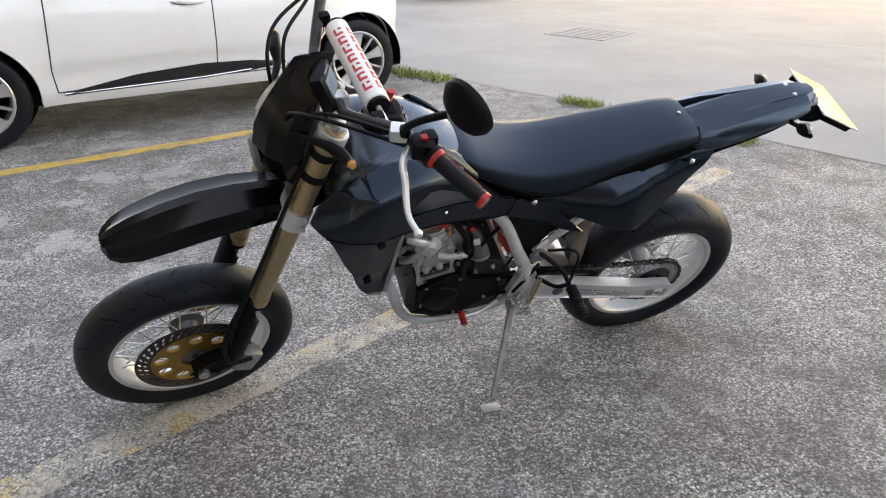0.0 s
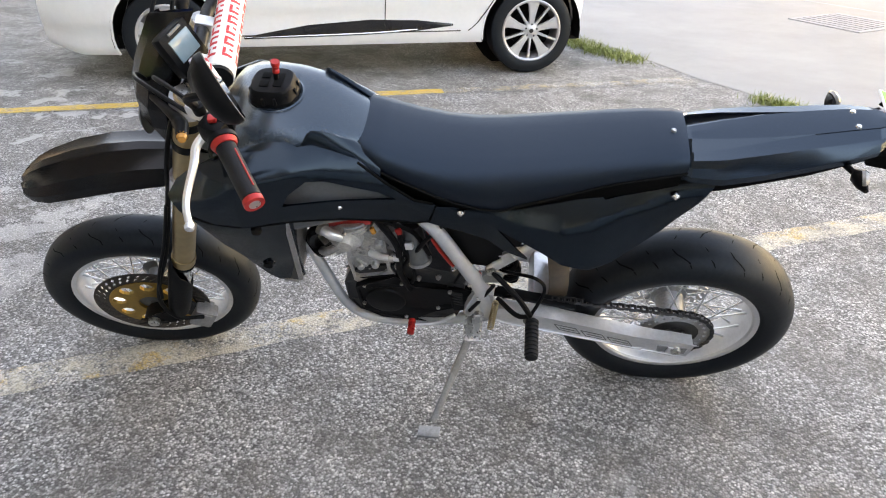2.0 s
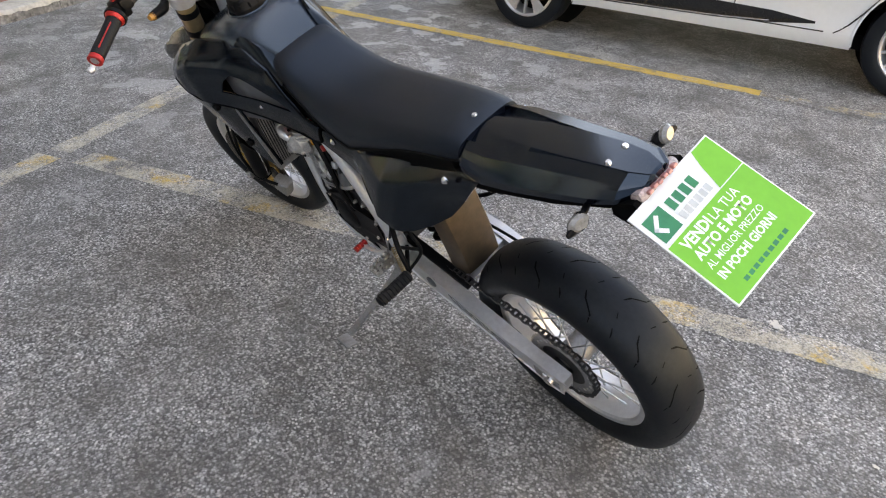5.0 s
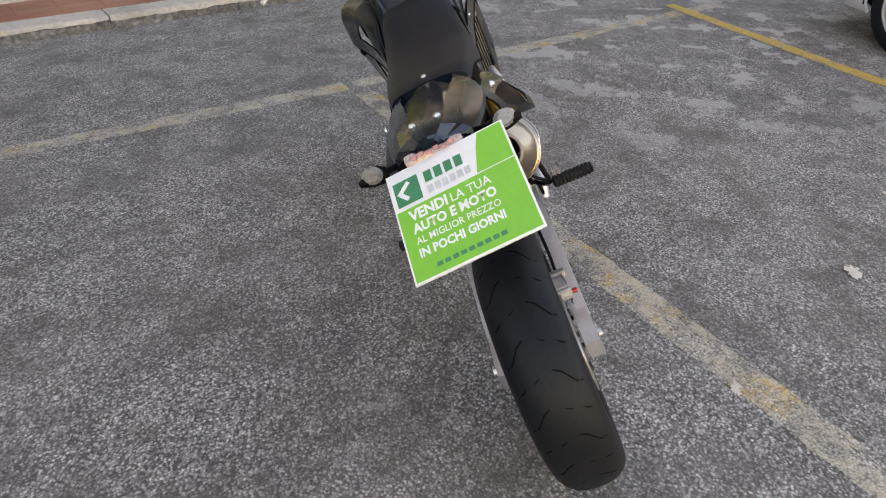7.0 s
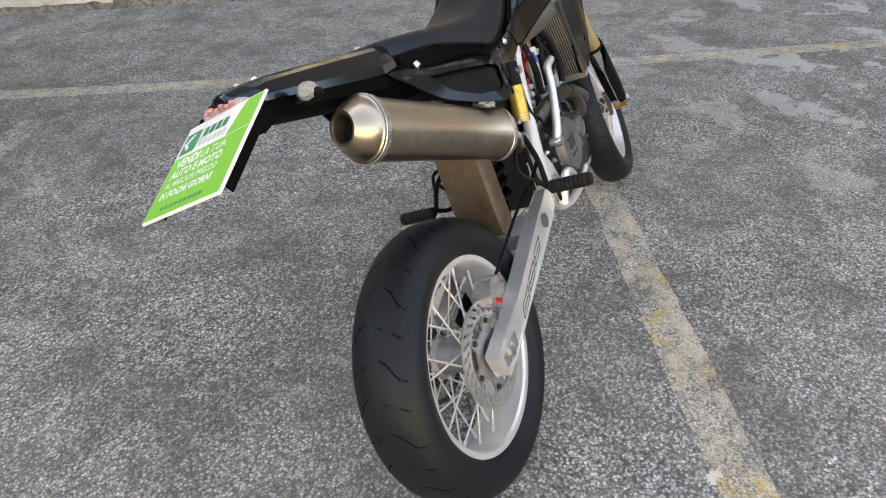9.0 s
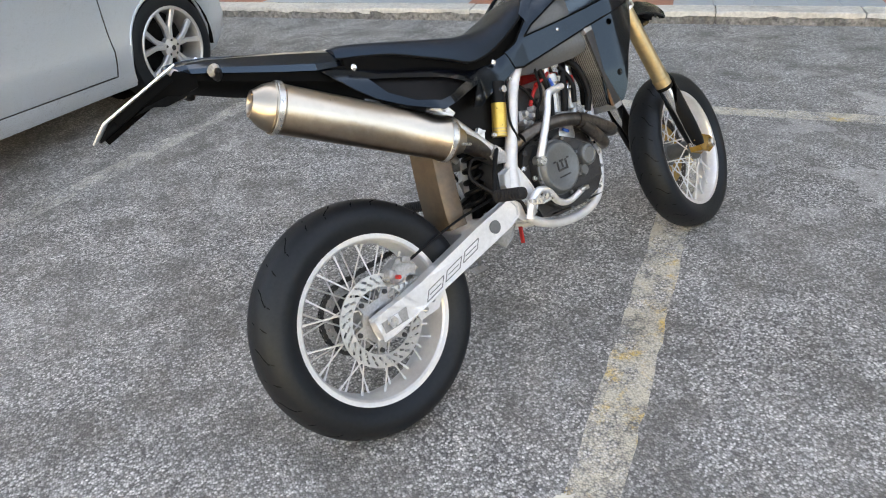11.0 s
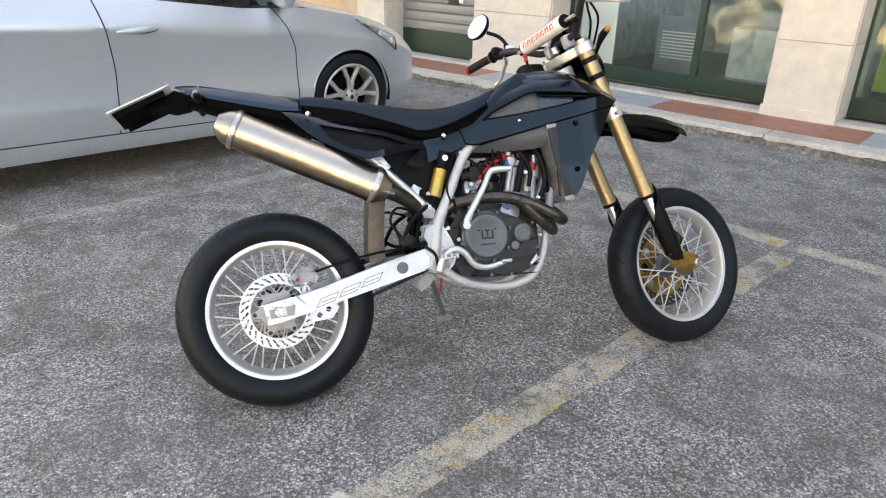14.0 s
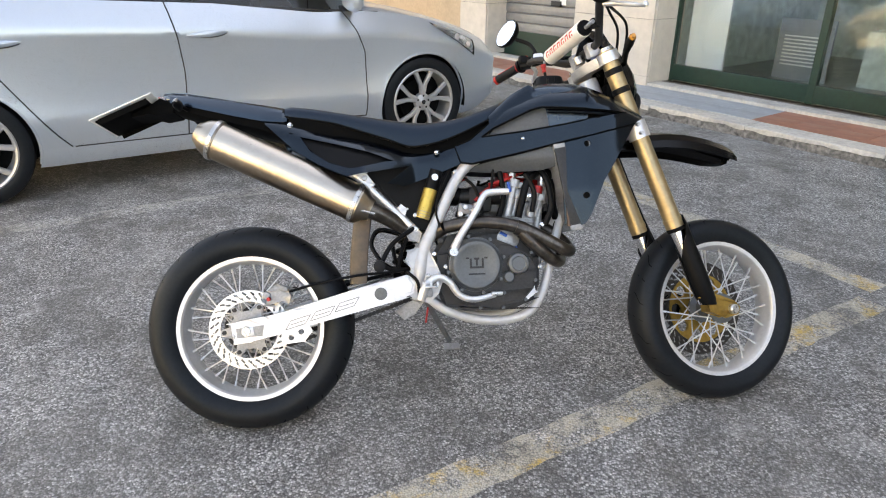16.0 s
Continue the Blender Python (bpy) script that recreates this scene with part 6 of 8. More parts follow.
both(fork)
for z, nm in ((0.880, "lower_clamp"), (1.110, "upper_clamp")):
    x = fork_x(z)
    pl = [(x + 0.022, 0.10), (x + 0.015, 0.04), (x - 0.005, 0.02), (x - 0.005, -0.02), (x + 0.015, -0.04), (x + 0.022, -0.10), (x - 0.022, -0.11), (x - 0.055, -0.05), (x - 0.068, 0), (x - 0.055, 0.05), (x - 0.022, 0.11)]
    c = bmesh.new()
    top = [c.verts.new((a, b, 0.016)) for a, b in pl]
    bot = [c.verts.new((a, b, -0.016)) for a, b in pl]
    c.faces.new(top)
    c.faces.new(bot)
    for i in range(len(pl)):
        j = (i + 1) % len(pl)
        c.faces.new((top[i], top[j], bot[j], bot[i]))
    bmesh.ops.bevel(c, geom=c.edges[:], offset=0.004, segments=2, affect="EDGES")
    fpart(nm, turned(c, Matrix.Translation((x, 0, z)) @ Matrix.Rotation(radians(-20), 4, "Y") @ Matrix.Translation((-x, 0, 0))), "alloy", label="cast aluminium fork clamp")
fpart("stem_nut", turned(lathe([(0.0, 0.014), (0.014, 0.014), (0.017, 0.0), (0.017, -0.01), (0.0, -0.01)], sides=12, closed=False, axis="z"), pose(1.072, 0, 1.135, 0, -20, 0)), "steel")

# front brake
fc = box((0.065, 0.040, 0.085), (1.372, 0.092, 0.255), 0.010, (0, -32, 0))
box((0.03, 0.055, 0.05), (1.362, 0.088, 0.262), 0.006, (0, -32, 0), fc)
fcal = fpart("brake_caliper", fc, "cast_alloy", label="silver front brake caliper")
fpart("caliper_bracket", plate([(1.39, 0.33), (1.43, 0.33), (1.42, 0.26), (1.38, 0.22), (1.36, 0.24)], 0.078, 0.088), "dark_cast", fcal)
fpart("brake_hose", tube([(1.250, 0.112, 0.86), (1.295, 0.116, 0.74), (1.345, 0.120, 0.62), (1.405, 0.130, 0.50), (1.428, 0.138, 0.42), (1.415, 0.135, 0.33), (1.36, 0.115, 0.285)], 0.006), "black_plastic", fcal)
fpart("brake_hose", tube([(1.10, 0.06, 1.16), (1.17, 0.10, 1.06), (1.215, 0.115, 0.96), (1.250, 0.112, 0.86)], 0.005), "black_plastic", fcal)
fpart("sensor_wire", tube([(1.268, 0.120, 0.82), (1.325, 0.126, 0.68), (1.385, 0.140, 0.55), (1.41, 0.145, 0.46)], 0.0045), "black_plastic", fcal)

# front mudguard: long beak with a raised spine
rings = []
for x, zc, w, dn in ((1.10, 0.855, 0.040, 0.03), (1.16, 0.872, 0.058, 0.045), (1.24, 0.888, 0.070, 0.056), (1.32, 0.897, 0.076, 0.062), (1.40, 0.896, 0.080, 0.064), (1.48, 0.883, 0.080, 0.062), (1.55, 0.862, 0.074, 0.056), (1.59, 0.845, 0.062, 0.044), (1.614, 0.830, 0.045, 0.030), (1.625, 0.822, 0.022, 0.016)):
    out = [(-w * 1.02, -dn), (-w, -dn * 0.62), (-w * 0.80, -dn * 0.25), (-w * 0.45, -0.010), (-w * 0.16, 0.0), (w * 0.16, 0.0), (w * 0.45, -0.010), (w * 0.80, -dn * 0.25), (w, -dn * 0.62), (w * 1.02, -dn)]
    inn = [(y * 0.95, z - 0.004) for y, z in reversed(out)]
    rings.append([(x, y, zc + z) for y, z in out + inn])
fpart("front_mudguard", loft(rings), "black_satin", label="satin black beak mudguard", angle=20)

# headlight mask
rings = []
for z, xf, w in ((0.905, 1.205, 0.048), (0.925, 1.230, 0.066), (0.97, 1.255, 0.086), (1.03, 1.264, 0.096), (1.08, 1.256, 0.095), (1.12, 1.240, 0.082), (1.16, 1.216, 0.060), (1.195, 1.192, 0.036), (1.222, 1.174, 0.016), (1.238, 1.162, 0.004)):
    row = []
    for k in range(7):
        f = -1 + 2 * k / 6
        row.append((xf - 0.080 * abs(f) ** 1.5, w * math.sin(f * math.pi / 2), z))
    back = [(x - 0.004, y * 0.96, zz) for x, y, zz in reversed(row)]
    rings.append(row + back)
mask = fpart("headlight_mask", loft(rings), "black_satin", label="glossy black headlight mask", angle=14)
fpart("headlight_lens", turned(loft([[(0, 0.052 * math.cos(a), 0.040 * math.sin(a)) for a in (2 * math.pi * k / 20 for k in range(20))], [(0.008, 0.040 * math.cos(a), 0.030 * math.sin(a)) for a in (2 * math.pi * k / 20 for k in range(20))]]), pose(1.258, 0, 0.995)), "tank_grey", mask)
fpart("mask_bracket", box((0.08, 0.06, 0.05), (1.19, 0, 1.03), 0.01), "black_plastic", mask)
DASH = pose(1.112, 0.045, 1.190, 0, 22, -28)
fpart("dashboard", turned(box((0.030, 0.080, 0.088), (0, 0, 0), 0.012), DASH), "black_plastic", mask, "black digital dashboard")
fpart("display", turned(box((0.004, 0.052, 0.044), (-0.0155, 0, 0.006), 0.001), DASH), "screen", mask, "grey digital display")
for dz in (-0.030, 0.037):
    fpart("dash_button", turned(box((0.004, 0.034, 0.005), (-0.0155, 0, dz), 0.001), DASH), "cover_grey", mask)


def front_indicator(side):
    ex, ez = (1.112, 1.122) if side > 0 else (1.150, 1.142)
    st = fpart("indicator", tube([(1.195, 0.075 * side, 1.105), (1.180 * 0.5 + ex * 0.5, 0.135 * side, 1.118), (ex + 0.01, 0.165 * side, ez - 0.006), (ex, 0.205 * side, ez)], [0.006, 0.009, 0.014, 0.011], sides=12), "black_plastic", mask, "small black front indicator")
    fpart("lamp_lens", tube([(ex + 0.0005, 0.202 * side, ez - 0.0005), (ex - 0.002, 0.214 * side, ez + 0.002)], [0.0113, 0.007], sides=12, n=1), "orange_lens", st, "amber lens")


both(front_indicator)



# handlebar
def bar_side(side):
    pts = [(1.092, 0.0, 1.160), (1.092, 0.085 * side, 1.161), (1.082, 0.120 * side, 1.166), (1.050, 0.190 * side, 1.200), (1.022, 0.250 * side, 1.220), (0.985, 0.340 * side, 1.214), (0.940, 0.432 * side, 1.203)]
    h = fpart("handlebar", tube(pts, 0.0125, sides=16), "dark_cast", label="dark tapered handlebar")
    d = Vector((0.940 - 0.990, 0.105 * side, 1.203 - 1.220)).normalized()
    e = Vector((0.940, 0.432 * side, 1.203))
    g = fpart("grip", tube([e - d * 0.128, e - d * 0.06, e - d * 0.008], [0.0165, 0.0160, 0.0160], sides=20, n=4), "grip_rubber", h, "black rubber grip with red ends")
    fpart("grip_flange", tube([e - d * 0.132, e - d * 0.123], 0.0245, sides=24, n=1), "black_plastic", g)
    fpart("grip_ring", tube([e - d * 0.124, e - d * 0.114], [0.0225, 0.0185], sides=24, n=1), "red", g)
    fpart("grip_stripe", tube([e - d * 0.100 + Vector((-0.012, 0, 0.0115)), e - d * 0.025 + Vector((-0.012, 0, 0.0115))], 0.0015, sides=6, n=1), "red", g)
    fpart("bar_end", tube([e - d * 0.006, e + d * 0.004], 0.0165, sides=20, n=1), "red", g)
    fpart("bar_hole", tube([e + d * 0.003, e + d * 0.0048], 0.0095, sides=16, n=1), "steel", g)
    sw = fpart("switch_gear", turned(box((0.045, 0.042, 0.040), (0, 0, 0), 0.010), Matrix.Translation(e - d * 0.155) @ Matrix.Rotation(radians(-25 * side), 4, "Z")), "black_plastic", h, "black switch cluster with red button")
    fpart("button", turned(box((0.014, 0.014, 0.010), (0, 0, 0.023), 0.003), Matrix.Translation(e - d * 0.155)), "red", sw)
    fpart("switch_box", turned(box((0.030, 0.030, 0.03), (-0.02, 0.0, 0.006), 0.008), Matrix.Translation(e - d * 0.165)), "black_plastic", sw)
    lp = fpart("lever_perch", turned(box((0.036, 0.032, 0.030), (0.016, 0, 0), 0.008), Matrix.Translation(e - d * 0.195) @ Matrix.Rotation(radians(-25 * side), 4, "Z")), "alloy", h)
    p0 = Vector((1.022, 0.272 * side, 1.208))
    lever = [p0, Vector((1.046, 0.300 * side, 1.198)), Vector((1.052, 0.330 * side, 1.184)), Vector((1.066, 0.385 * side, 1.158)), Vector((1.060, 0.424 * side, 1.143))]
    fpart("lever", tube(lever, [0.008, 0.0075, 0.007, 0.006, 0.006], sides=10), "alloy", lp, "silver hand lever")
    fpart("lever_ball", turned(lathe([(0.0, -0.009), (0.007, -0.006), (0.009, 0.0), (0.007, 0.006), (0.0, 0.009)], sides=14, closed=False), Matrix.Translation(lever[-1])), "alloy", lp)
    fpart("cable", tube([p0, p0 + Vector((0.05, -0.04 * side, 0.005)), (1.17, 0.14 * side, 1.205), (1.20, 0.06 * side, 1.14), (1.16, 0.03 * side, 1.00)], 0.0042, sides=8), "black_plastic", h)
    fpart("cable", tube([e - d * 0.17, (1.08, 0.20 * side, 1.215), (1.15, 0.12 * side, 1.19), (1.17, 0.05 * side, 1.10)], 0.0042, sides=8), "black_plastic", h)
    fpart("bar_clamp", box((0.042, 0.030, 0.048), (1.092, 0.055 * side, 1.152), 0.008, (0, -18, 0)), "alloy", h)
    fpart("crossbar_clamp", box((0.026, 0.022, 0.03), (1.046, 0.168 * side, 1.192), 0.005), "black_plastic", h)


both(bar_side)
fpart("crossbar", tube([(1.032, -0.185, 1.192), (1.032, 0.185, 1.192)], 0.006, sides=10, n=1), "alloy")
pad = fpart("bar_pad", tube([(1.030, -0.132, 1.192), (1.030, -0.126, 1.192), (1.030, 0.126, 1.192), (1.030, 0.132, 1.192)], [0.020, 0.0265, 0.0265, 0.020], sides=24, n=1), "white_vinyl", label="white crossbar pad with red print")
fpart("pad_end", tube([(1.030, 0.128, 1.192), (1.030, 0.136, 1.192)], 0.024, sides=20, n=1), "black_plastic", pad)
fpart("pad_end", tube([(1.030, -0.136, 1.192), (1.030, -0.128, 1.192)], 0.024, sides=20, n=1), "black_plastic", pad)
for row, a0 in ((0, -8), (1, 52), (2, 116)):
    for i in range(7):
        y0 = 0.105 - 0.030 * i
        b = bmesh.new()
        for (ya, yb, aa, ab) in ((y0, y0 - 0.007, -20, 20), (y0 - 0.007, y0 - 0.022, 8, 20), (y0 - 0.016, y0 - 0.022, -20, 8 if i % 2 else -4)):
            vs = [[b.verts.new((1.030 - 0.0270 * math.cos(radians(a0 + a) ), y, 1.192 + 0.0270 * math.sin(radians(a0 + a)))) for a in (aa, (aa + ab) / 2, ab)] for y in (ya, yb)]
            for k in range(2):
                b.faces.new((vs[0][k], vs[0][k + 1], vs[1][k + 1], vs[1][k]))
        fpart("print_bar", b, "red_print", pad)
# mirror on the left bar
mp = Vector((0.952, 0.340, 1.344))
nx = Vector((-0.86, -0.42, 0.20)).normalized()
nz = Vector((0.44, -0.61, 0.66)).normalized()
ny = nz.cross(nx).normalized()
nz = nx.cross(ny)
face = Matrix.Translation(mp) @ Matrix((nx, ny, nz)).transposed().to_4x4()
rim_r = [(1.0 + 0.18 * math.cos(a - 2.4)) for a in (2 * math.pi * k / 36 for k in range(36))]
shell = []
for dx, f in ((0.000, 0.94), (0.003, 1.0), (-0.008, 1.0), (-0.022, 0.82), (-0.032, 0.45), (-0.035, 0.12)):
    shell.append([(dx, 0.043 * f * r * math.cos(a), 0.055 * f * r * math.sin(a)) for r, a in zip(rim_r, (2 * math.pi * k / 36 for k in range(36)))])
mir = fpart("mirror", turned(loft(shell), face), "black_plastic", label="black teardrop mirror")
fpart("mirror_glass", turned(loft([[(dx, 0.0405 * r * math.cos(a), 0.0515 * r * math.sin(a)) for r, a in zip(rim_r, (2 * math.pi * k / 36 for k in range(36)))] for dx in (0.001, 0.0045)]), face), "mirror", mir)
fpart("mirror_stem", tube([tuple(mp + Vector((0.03, -0.02, -0.02))), (1.025, 0.300, 1.300), (1.035, 0.270, 1.258), (1.030, 0.262, 1.235)], 0.0075, sides=10), "black_plastic", mir)
fpart("stem_joint", turned(lathe([(0.0, -0.012), (0.010, -0.010), (0.011, 0.008), (0.0, 0.012)], sides=14, closed=False, axis="z"), pose(1.032, 0.265, 1.246)), "black_plastic", mir)
fpart("brake_reservoir", turned(lathe([(0.0, 0.022), (0.020, 0.022), (0.022, 0.018), (0.022, -0.015), (0.0, -0.018)], sides=20, closed=False, axis="z"), pose(1.045, -0.245, 1.268)), "black_plastic", label="black brake fluid reservoir")
fpart("key_block", box((0.035, 0.04, 0.03), (1.125, -0.03, 1.14), 0.006), "blue")


# ---- parked cars ----
def car(name, at, heading, wb, front_over, rear_over, width, height, paint, wheel_r, spec, label):
    """A five-door hatchback: x ahead from the middle of the wheelbase, y to its left."""
    root = new(name)
    root.matrix_world = pose(at[0], at[1], 0, 0, 0, heading)
    tagged(root, label, "car")
    W = width / 2
    xf, xr = wb / 2 + front_over, -wb / 2 - rear_over
    belt = spec["belt"]
    arch = wheel_r + spec.get("arch", 0.028)

    def plan(x):
        f = max(0.0, (x - (xf - 0.85)) / 0.85)
        r = max(0.0, ((xr + 0.75) - x) / 0.75)
        cut, power = spec.get("nose", (0.30, 2.4))
        return W * (1 - cut * f ** power - spec.get("tail", 0.20) * r ** 2.6)

    def top(x):
        if "top" in spec:
            return curve_at(spec["top"], x)
        up = spec.get("rise", 0.0) * max(0.0, min(1.0, (0.8 - x) / 1.2))
        return up + curve_at([(xr, belt + 0.02), (xr + 0.15, belt + 0.06), (-0.8, belt + 0.03), (0.2, belt), (wb / 2 - 0.42, belt - 0.03), (wb / 2 + 0.05, belt - 0.10), (wb / 2 + 0.45, belt - 0.19), (xf - 0.10, belt - 0.27), (xf, belt - 0.36)], x)

    def low(x):
        g = spec.get("clearance", 0.19)
        return curve_at([(xr, g + 0.11), (xr + 0.25, g + 0.03), (-wb / 2 + 0.45, g), (wb / 2 - 0.45, g), (xf - 0.25, 0.19), (xf, 0.26)], x)

    FR = (0.0, 0.06, 0.12, 0.20, 0.30, 0.34, 0.42, 0.55, 0.68, 0.78, 0.82, 0.86, 0.93, 1.0)

    def side_y(x, f):
        b = curve_at([(0.0, 0.915), (0.06, 0.945), (0.12, 0.955), (0.20, 0.962), (0.30, 0.980), (0.42, 0.994), (0.55, 1.0), (0.68, 0.997), (0.78, 0.992), (0.86, 0.972), (0.93, 0.945), (1.0, 0.90)], f)
        y = plan(x) * b
        y = plan(x) * curve_at(spec["profile"], f) if "profile" in spec else y - 0.014 * max(0.0, 1 - abs(f - spec["crease"]) / 0.06)
        # flared arches
        for c in (wb / 2, -wb / 2):
            d = math.hypot(x - c, (low(x) + f * (top(x) - low(x))) - wheel_r)
            if d < arch + 0.16:
                y += 0.012 * (1 - max(0, d - arch) / 0.16)
        return y

    # side sheets, cut into fender, doors and quarter
    step = 0.045
    nx = int((xf - xr) / step)
    xs = [xr + (xf - xr) * i / nx for i in range(nx + 1)]
    cuts = spec["cuts"]
    names = ("rear_quarter", "rear_door", "front_door", "front_fender")

    def which(x, z):
        i = 0
        for k, c in enumerate(cuts):
            if x > c(z):
                i = k + 1
        return names[i]

    for side in (1, -1):
        grid = {}
        for x in xs:
            for j, f in enumerate(FR):
                z = low(x) + f * (top(x) - low(x))
                v = Vector((x, side_y(x, f) * side, z))
                for c in (wb / 2, -wb / 2):
                    d = Vector((x - c, 0, z - wheel_r))
                    if d.length < arch + 0.02:
                        d = d.normalized() * arch
                        v.x, v.z = c + d.x, wheel_r + d.z
                grid[x, j] = v
        sheets = {}
        for a, b in zip(xs, xs[1:]):
            for j in range(len(FR) - 1):
                quad = [grid[a, j], grid[b, j], grid[b, j + 1], grid[a, j + 1]]
                m = sum(quad, Vector()) / 4
                if any(all(math.hypot(q.x - c, q.z - wheel_r) < arch + 0.001 for q in quad) for c in (wb / 2, -wb / 2)):
                    continue
                key = "sill" if j < 2 and -wb / 2 < m.x < wb / 2 else which(m.x, m.z)
                sheets.setdefault(key, []).append([q.copy() for q in quad])
        for key, quads in sheets.items():
            bm = bmesh.new()
            seen = {}
            for quad in quads:
                vs = []
                for q in quad:
                    k = (round(q.x, 4), round(q.y, 4), round(q.z, 4))
                    if k not in seen:
                        seen[k] = bm.verts.new(q)
                    vs.append(seen[k])
                vs = list(dict.fromkeys(vs))
                if len(vs) > 2 and not bm.faces.get(vs):
                    bm.faces.new(vs)
            part(key, bm, paint, root, angle=50)
        # door gaps
        for k, c in enumerate(cuts):
            pts = []
            for j in range(2, len(FR)):
                z0 = low(0) + FR[j] * (top(0) - low(0))
                x = c(z0)
                z = low(x) + FR[j] * (top(x) - low(x))
                if any(math.hypot(x - q, z - wheel_r) < arch for q in (wb / 2, -wb / 2)):
                    continue
                pts.append((x, (side_y(x, FR[j]) - 0.001) * side, z))
            if len(pts) > 2:
                part("door_gap", tube(pts, 0.0045, sides=6, n=2), "seam", root)
        pts = [(x, (side_y(x, 0.12) - 0.001) * side, low(x) + 0.12 * (top(x) - low(x))) for x in (cuts[0](0.3) + 0.02, -0.3, 0.3, cuts[2](0.3))]
        part("door_gap", tube(pts, 0.0045, sides=6, n=2), "seam", root)
        # arch lips and dark wheel wells
        for c in (wb / 2, -wb / 2):
            lip = []
            for k in range(25):
                a = radians(-18 + 216 * k / 24)
                x, z = c + arch * math.cos(a), wheel_r + arch * math.sin(a)
                if z < low(x) - 0.01:
                    continue
                f = (z - low(x)) / (top(x) - low(x))
                lip.append((x, (side_y(x, max(0, min(1, f))) - 0.006) * side, z))
            part("arch_lip", tube(lip, 0.010, sides=8, n=1), paint, root)
            well = loft([[(c + (arch + 0.004) * math.cos(a), y * side, wheel_r + (arch + 0.004) * math.sin(a)) for a in (radians(-10 + 200 * k / 20) for k in range(21))] for y in (W * 0.955, W * 0.50)], closed=False, caps=False)
            part("wheel_well", well, "dark", root)
            part("well_back", turned(lathe([(0.0, 0.0), (arch, 0.0), (arch, 0.01), (0.0, 0.01)], sides=24, closed=False), pose(c, W * 0.50 * side, wheel_r)), "dark", root)
        # handles
        for hx in spec["handles"]:
            hz = spec.get("handle_z", belt - 0.135)
            f = (hz - low(hx)) / (top(hx) - low(hx))
            y = side_y(hx, f)
            blade = []
            for u, tall, out in ((-1.0, 0.003, 0.001), (-0.8, 0.011, 0.014), (-0.45, 0.017, 0.026), (0.0, 0.020, 0.031), (0.45, 0.017, 0.028), (0.8, 0.010, 0.016), (1.0, 0.003, 0.001)):
                blade.append([(hx + 0.122 * u, (y + out * (0.55 + 0.45 * math.cos(q))) * side, hz + 0.006 * u + tall * math.sin(q)) for q in (2 * math.pi * k / 12 for k in range(12))])
            h = part("door_handle", loft(blade), spec["handle_mat"], root, angle=60)
            bowl = loft([[(hx + 0.018 + 0.074 * w_ * math.cos(q) * (1 - 0.25 * math.sin(q)), (side_y(hx, f) + d) * side, hz - 0.016 + 0.034 * w_ * math.sin(q)) for q in (2 * math.pi * k / 24 for k in range(24))] for w_, d in ((1.0, 0.0015), (0.82, 0.0005), (0.45, 0.0025))])
            part("handle_recess", bowl, paint, h, angle=60)
            part("handle_gap", tube([(hx - 0.112, (y + 0.004) * side, hz - 0.006), (hx - 0.04, (y + 0.017) * side, hz - 0.017), (hx + 0.05, (y + 0.017) * side, hz - 0.016), (hx + 0.112, (y + 0.004) * side, hz - 0.001)], 0.0035, sides=6), "seam", h)
        if spec.get("trim"):
            y0 = side_y(0, 0.25)
            rows = []
            for x, zb, zt in ((cuts[0](0.3) + 0.08, 0.372, 0.385), (cuts[0](0.3) + 0.35, 0.338, 0.415), (-0.1, 0.318, 0.425), (0.35, 0.308, 0.395), (0.62, 0.304, 0.350), (cuts[2](0.3) - 0.03, 0.302, 0.318)):
                f0, f1 = (zb - low(x)) / (top(x) - low(x)), (zt - low(x)) / (top(x) - low(x))
                rows.append([(x, (side_y(x, f0) + 0.004) * side, zb), (x, (side_y(x, (f0 + f1) / 2) + 0.012) * side, (zb + zt) / 2), (x, (side_y(x, f1) + 0.003) * side, zt), (x, (side_y(x, f1) - 0.02) * side, zt), (x, (side_y(x, f0) - 0.02) * side, zb)])
            tr = part("door_trim", loft(rows), "trim_gloss", root, "gloss black door trim")
            part("chrome_strip", tube([(r[0][0], r[0][1] + 0.004 * side, r[0][2] + 0.012) for r in rows[1:]], 0.006, sides=8), "chrome", tr)
        # mirror
        mx = wb / 2 - 0.55
        my = (plan(mx) * 0.90 + 0.11)
        mr = part("wing_mirror", loft([[(mx + dx + 0.055 * s * math.cos(a), (my + dy) * side, belt + 0.075 + 0.075 * s * math.sin(a)) for a in (2 * math.pi * k / 16 for k in range(16))] for dx, dy, s in ((0.0, -0.085, 0.45), (0.0, -0.07, 0.9), (0.0, 0.03, 1.0), (0.005, 0.085, 0.75), (0.01, 0.10, 0.3))]), paint, root)
        part("mirror_foot", box((0.09, 0.10, 0.03), (mx, (my - 0.10) * side, belt + 0.02), 0.008), "trim_gloss", mr)
    # bonnet, tail and roof
    rows = []
    for x in [xf, xf - 0.04, xf - 0.12] + [xf - 0.25 - 0.12 * k for k in range(int((front_over + 0.62) / 0.12))]:
        y, z = side_y(x, 1.0), top(x)
        crown = curve_at([(xf - 0.9, 0.05), (xf - 0.1, 0.04), (xf, 0.02)], x)
        rows.append([(x, y * math.sin(f * math.pi / 2), z + crown * math.cos(f * math.pi / 2)) for f in (-1, -0.75, -0.5, -0.25, 0, 0.25, 0.5, 0.75, 1)])
    part("bonnet", loft(rows, closed=False, caps=False), paint, root)
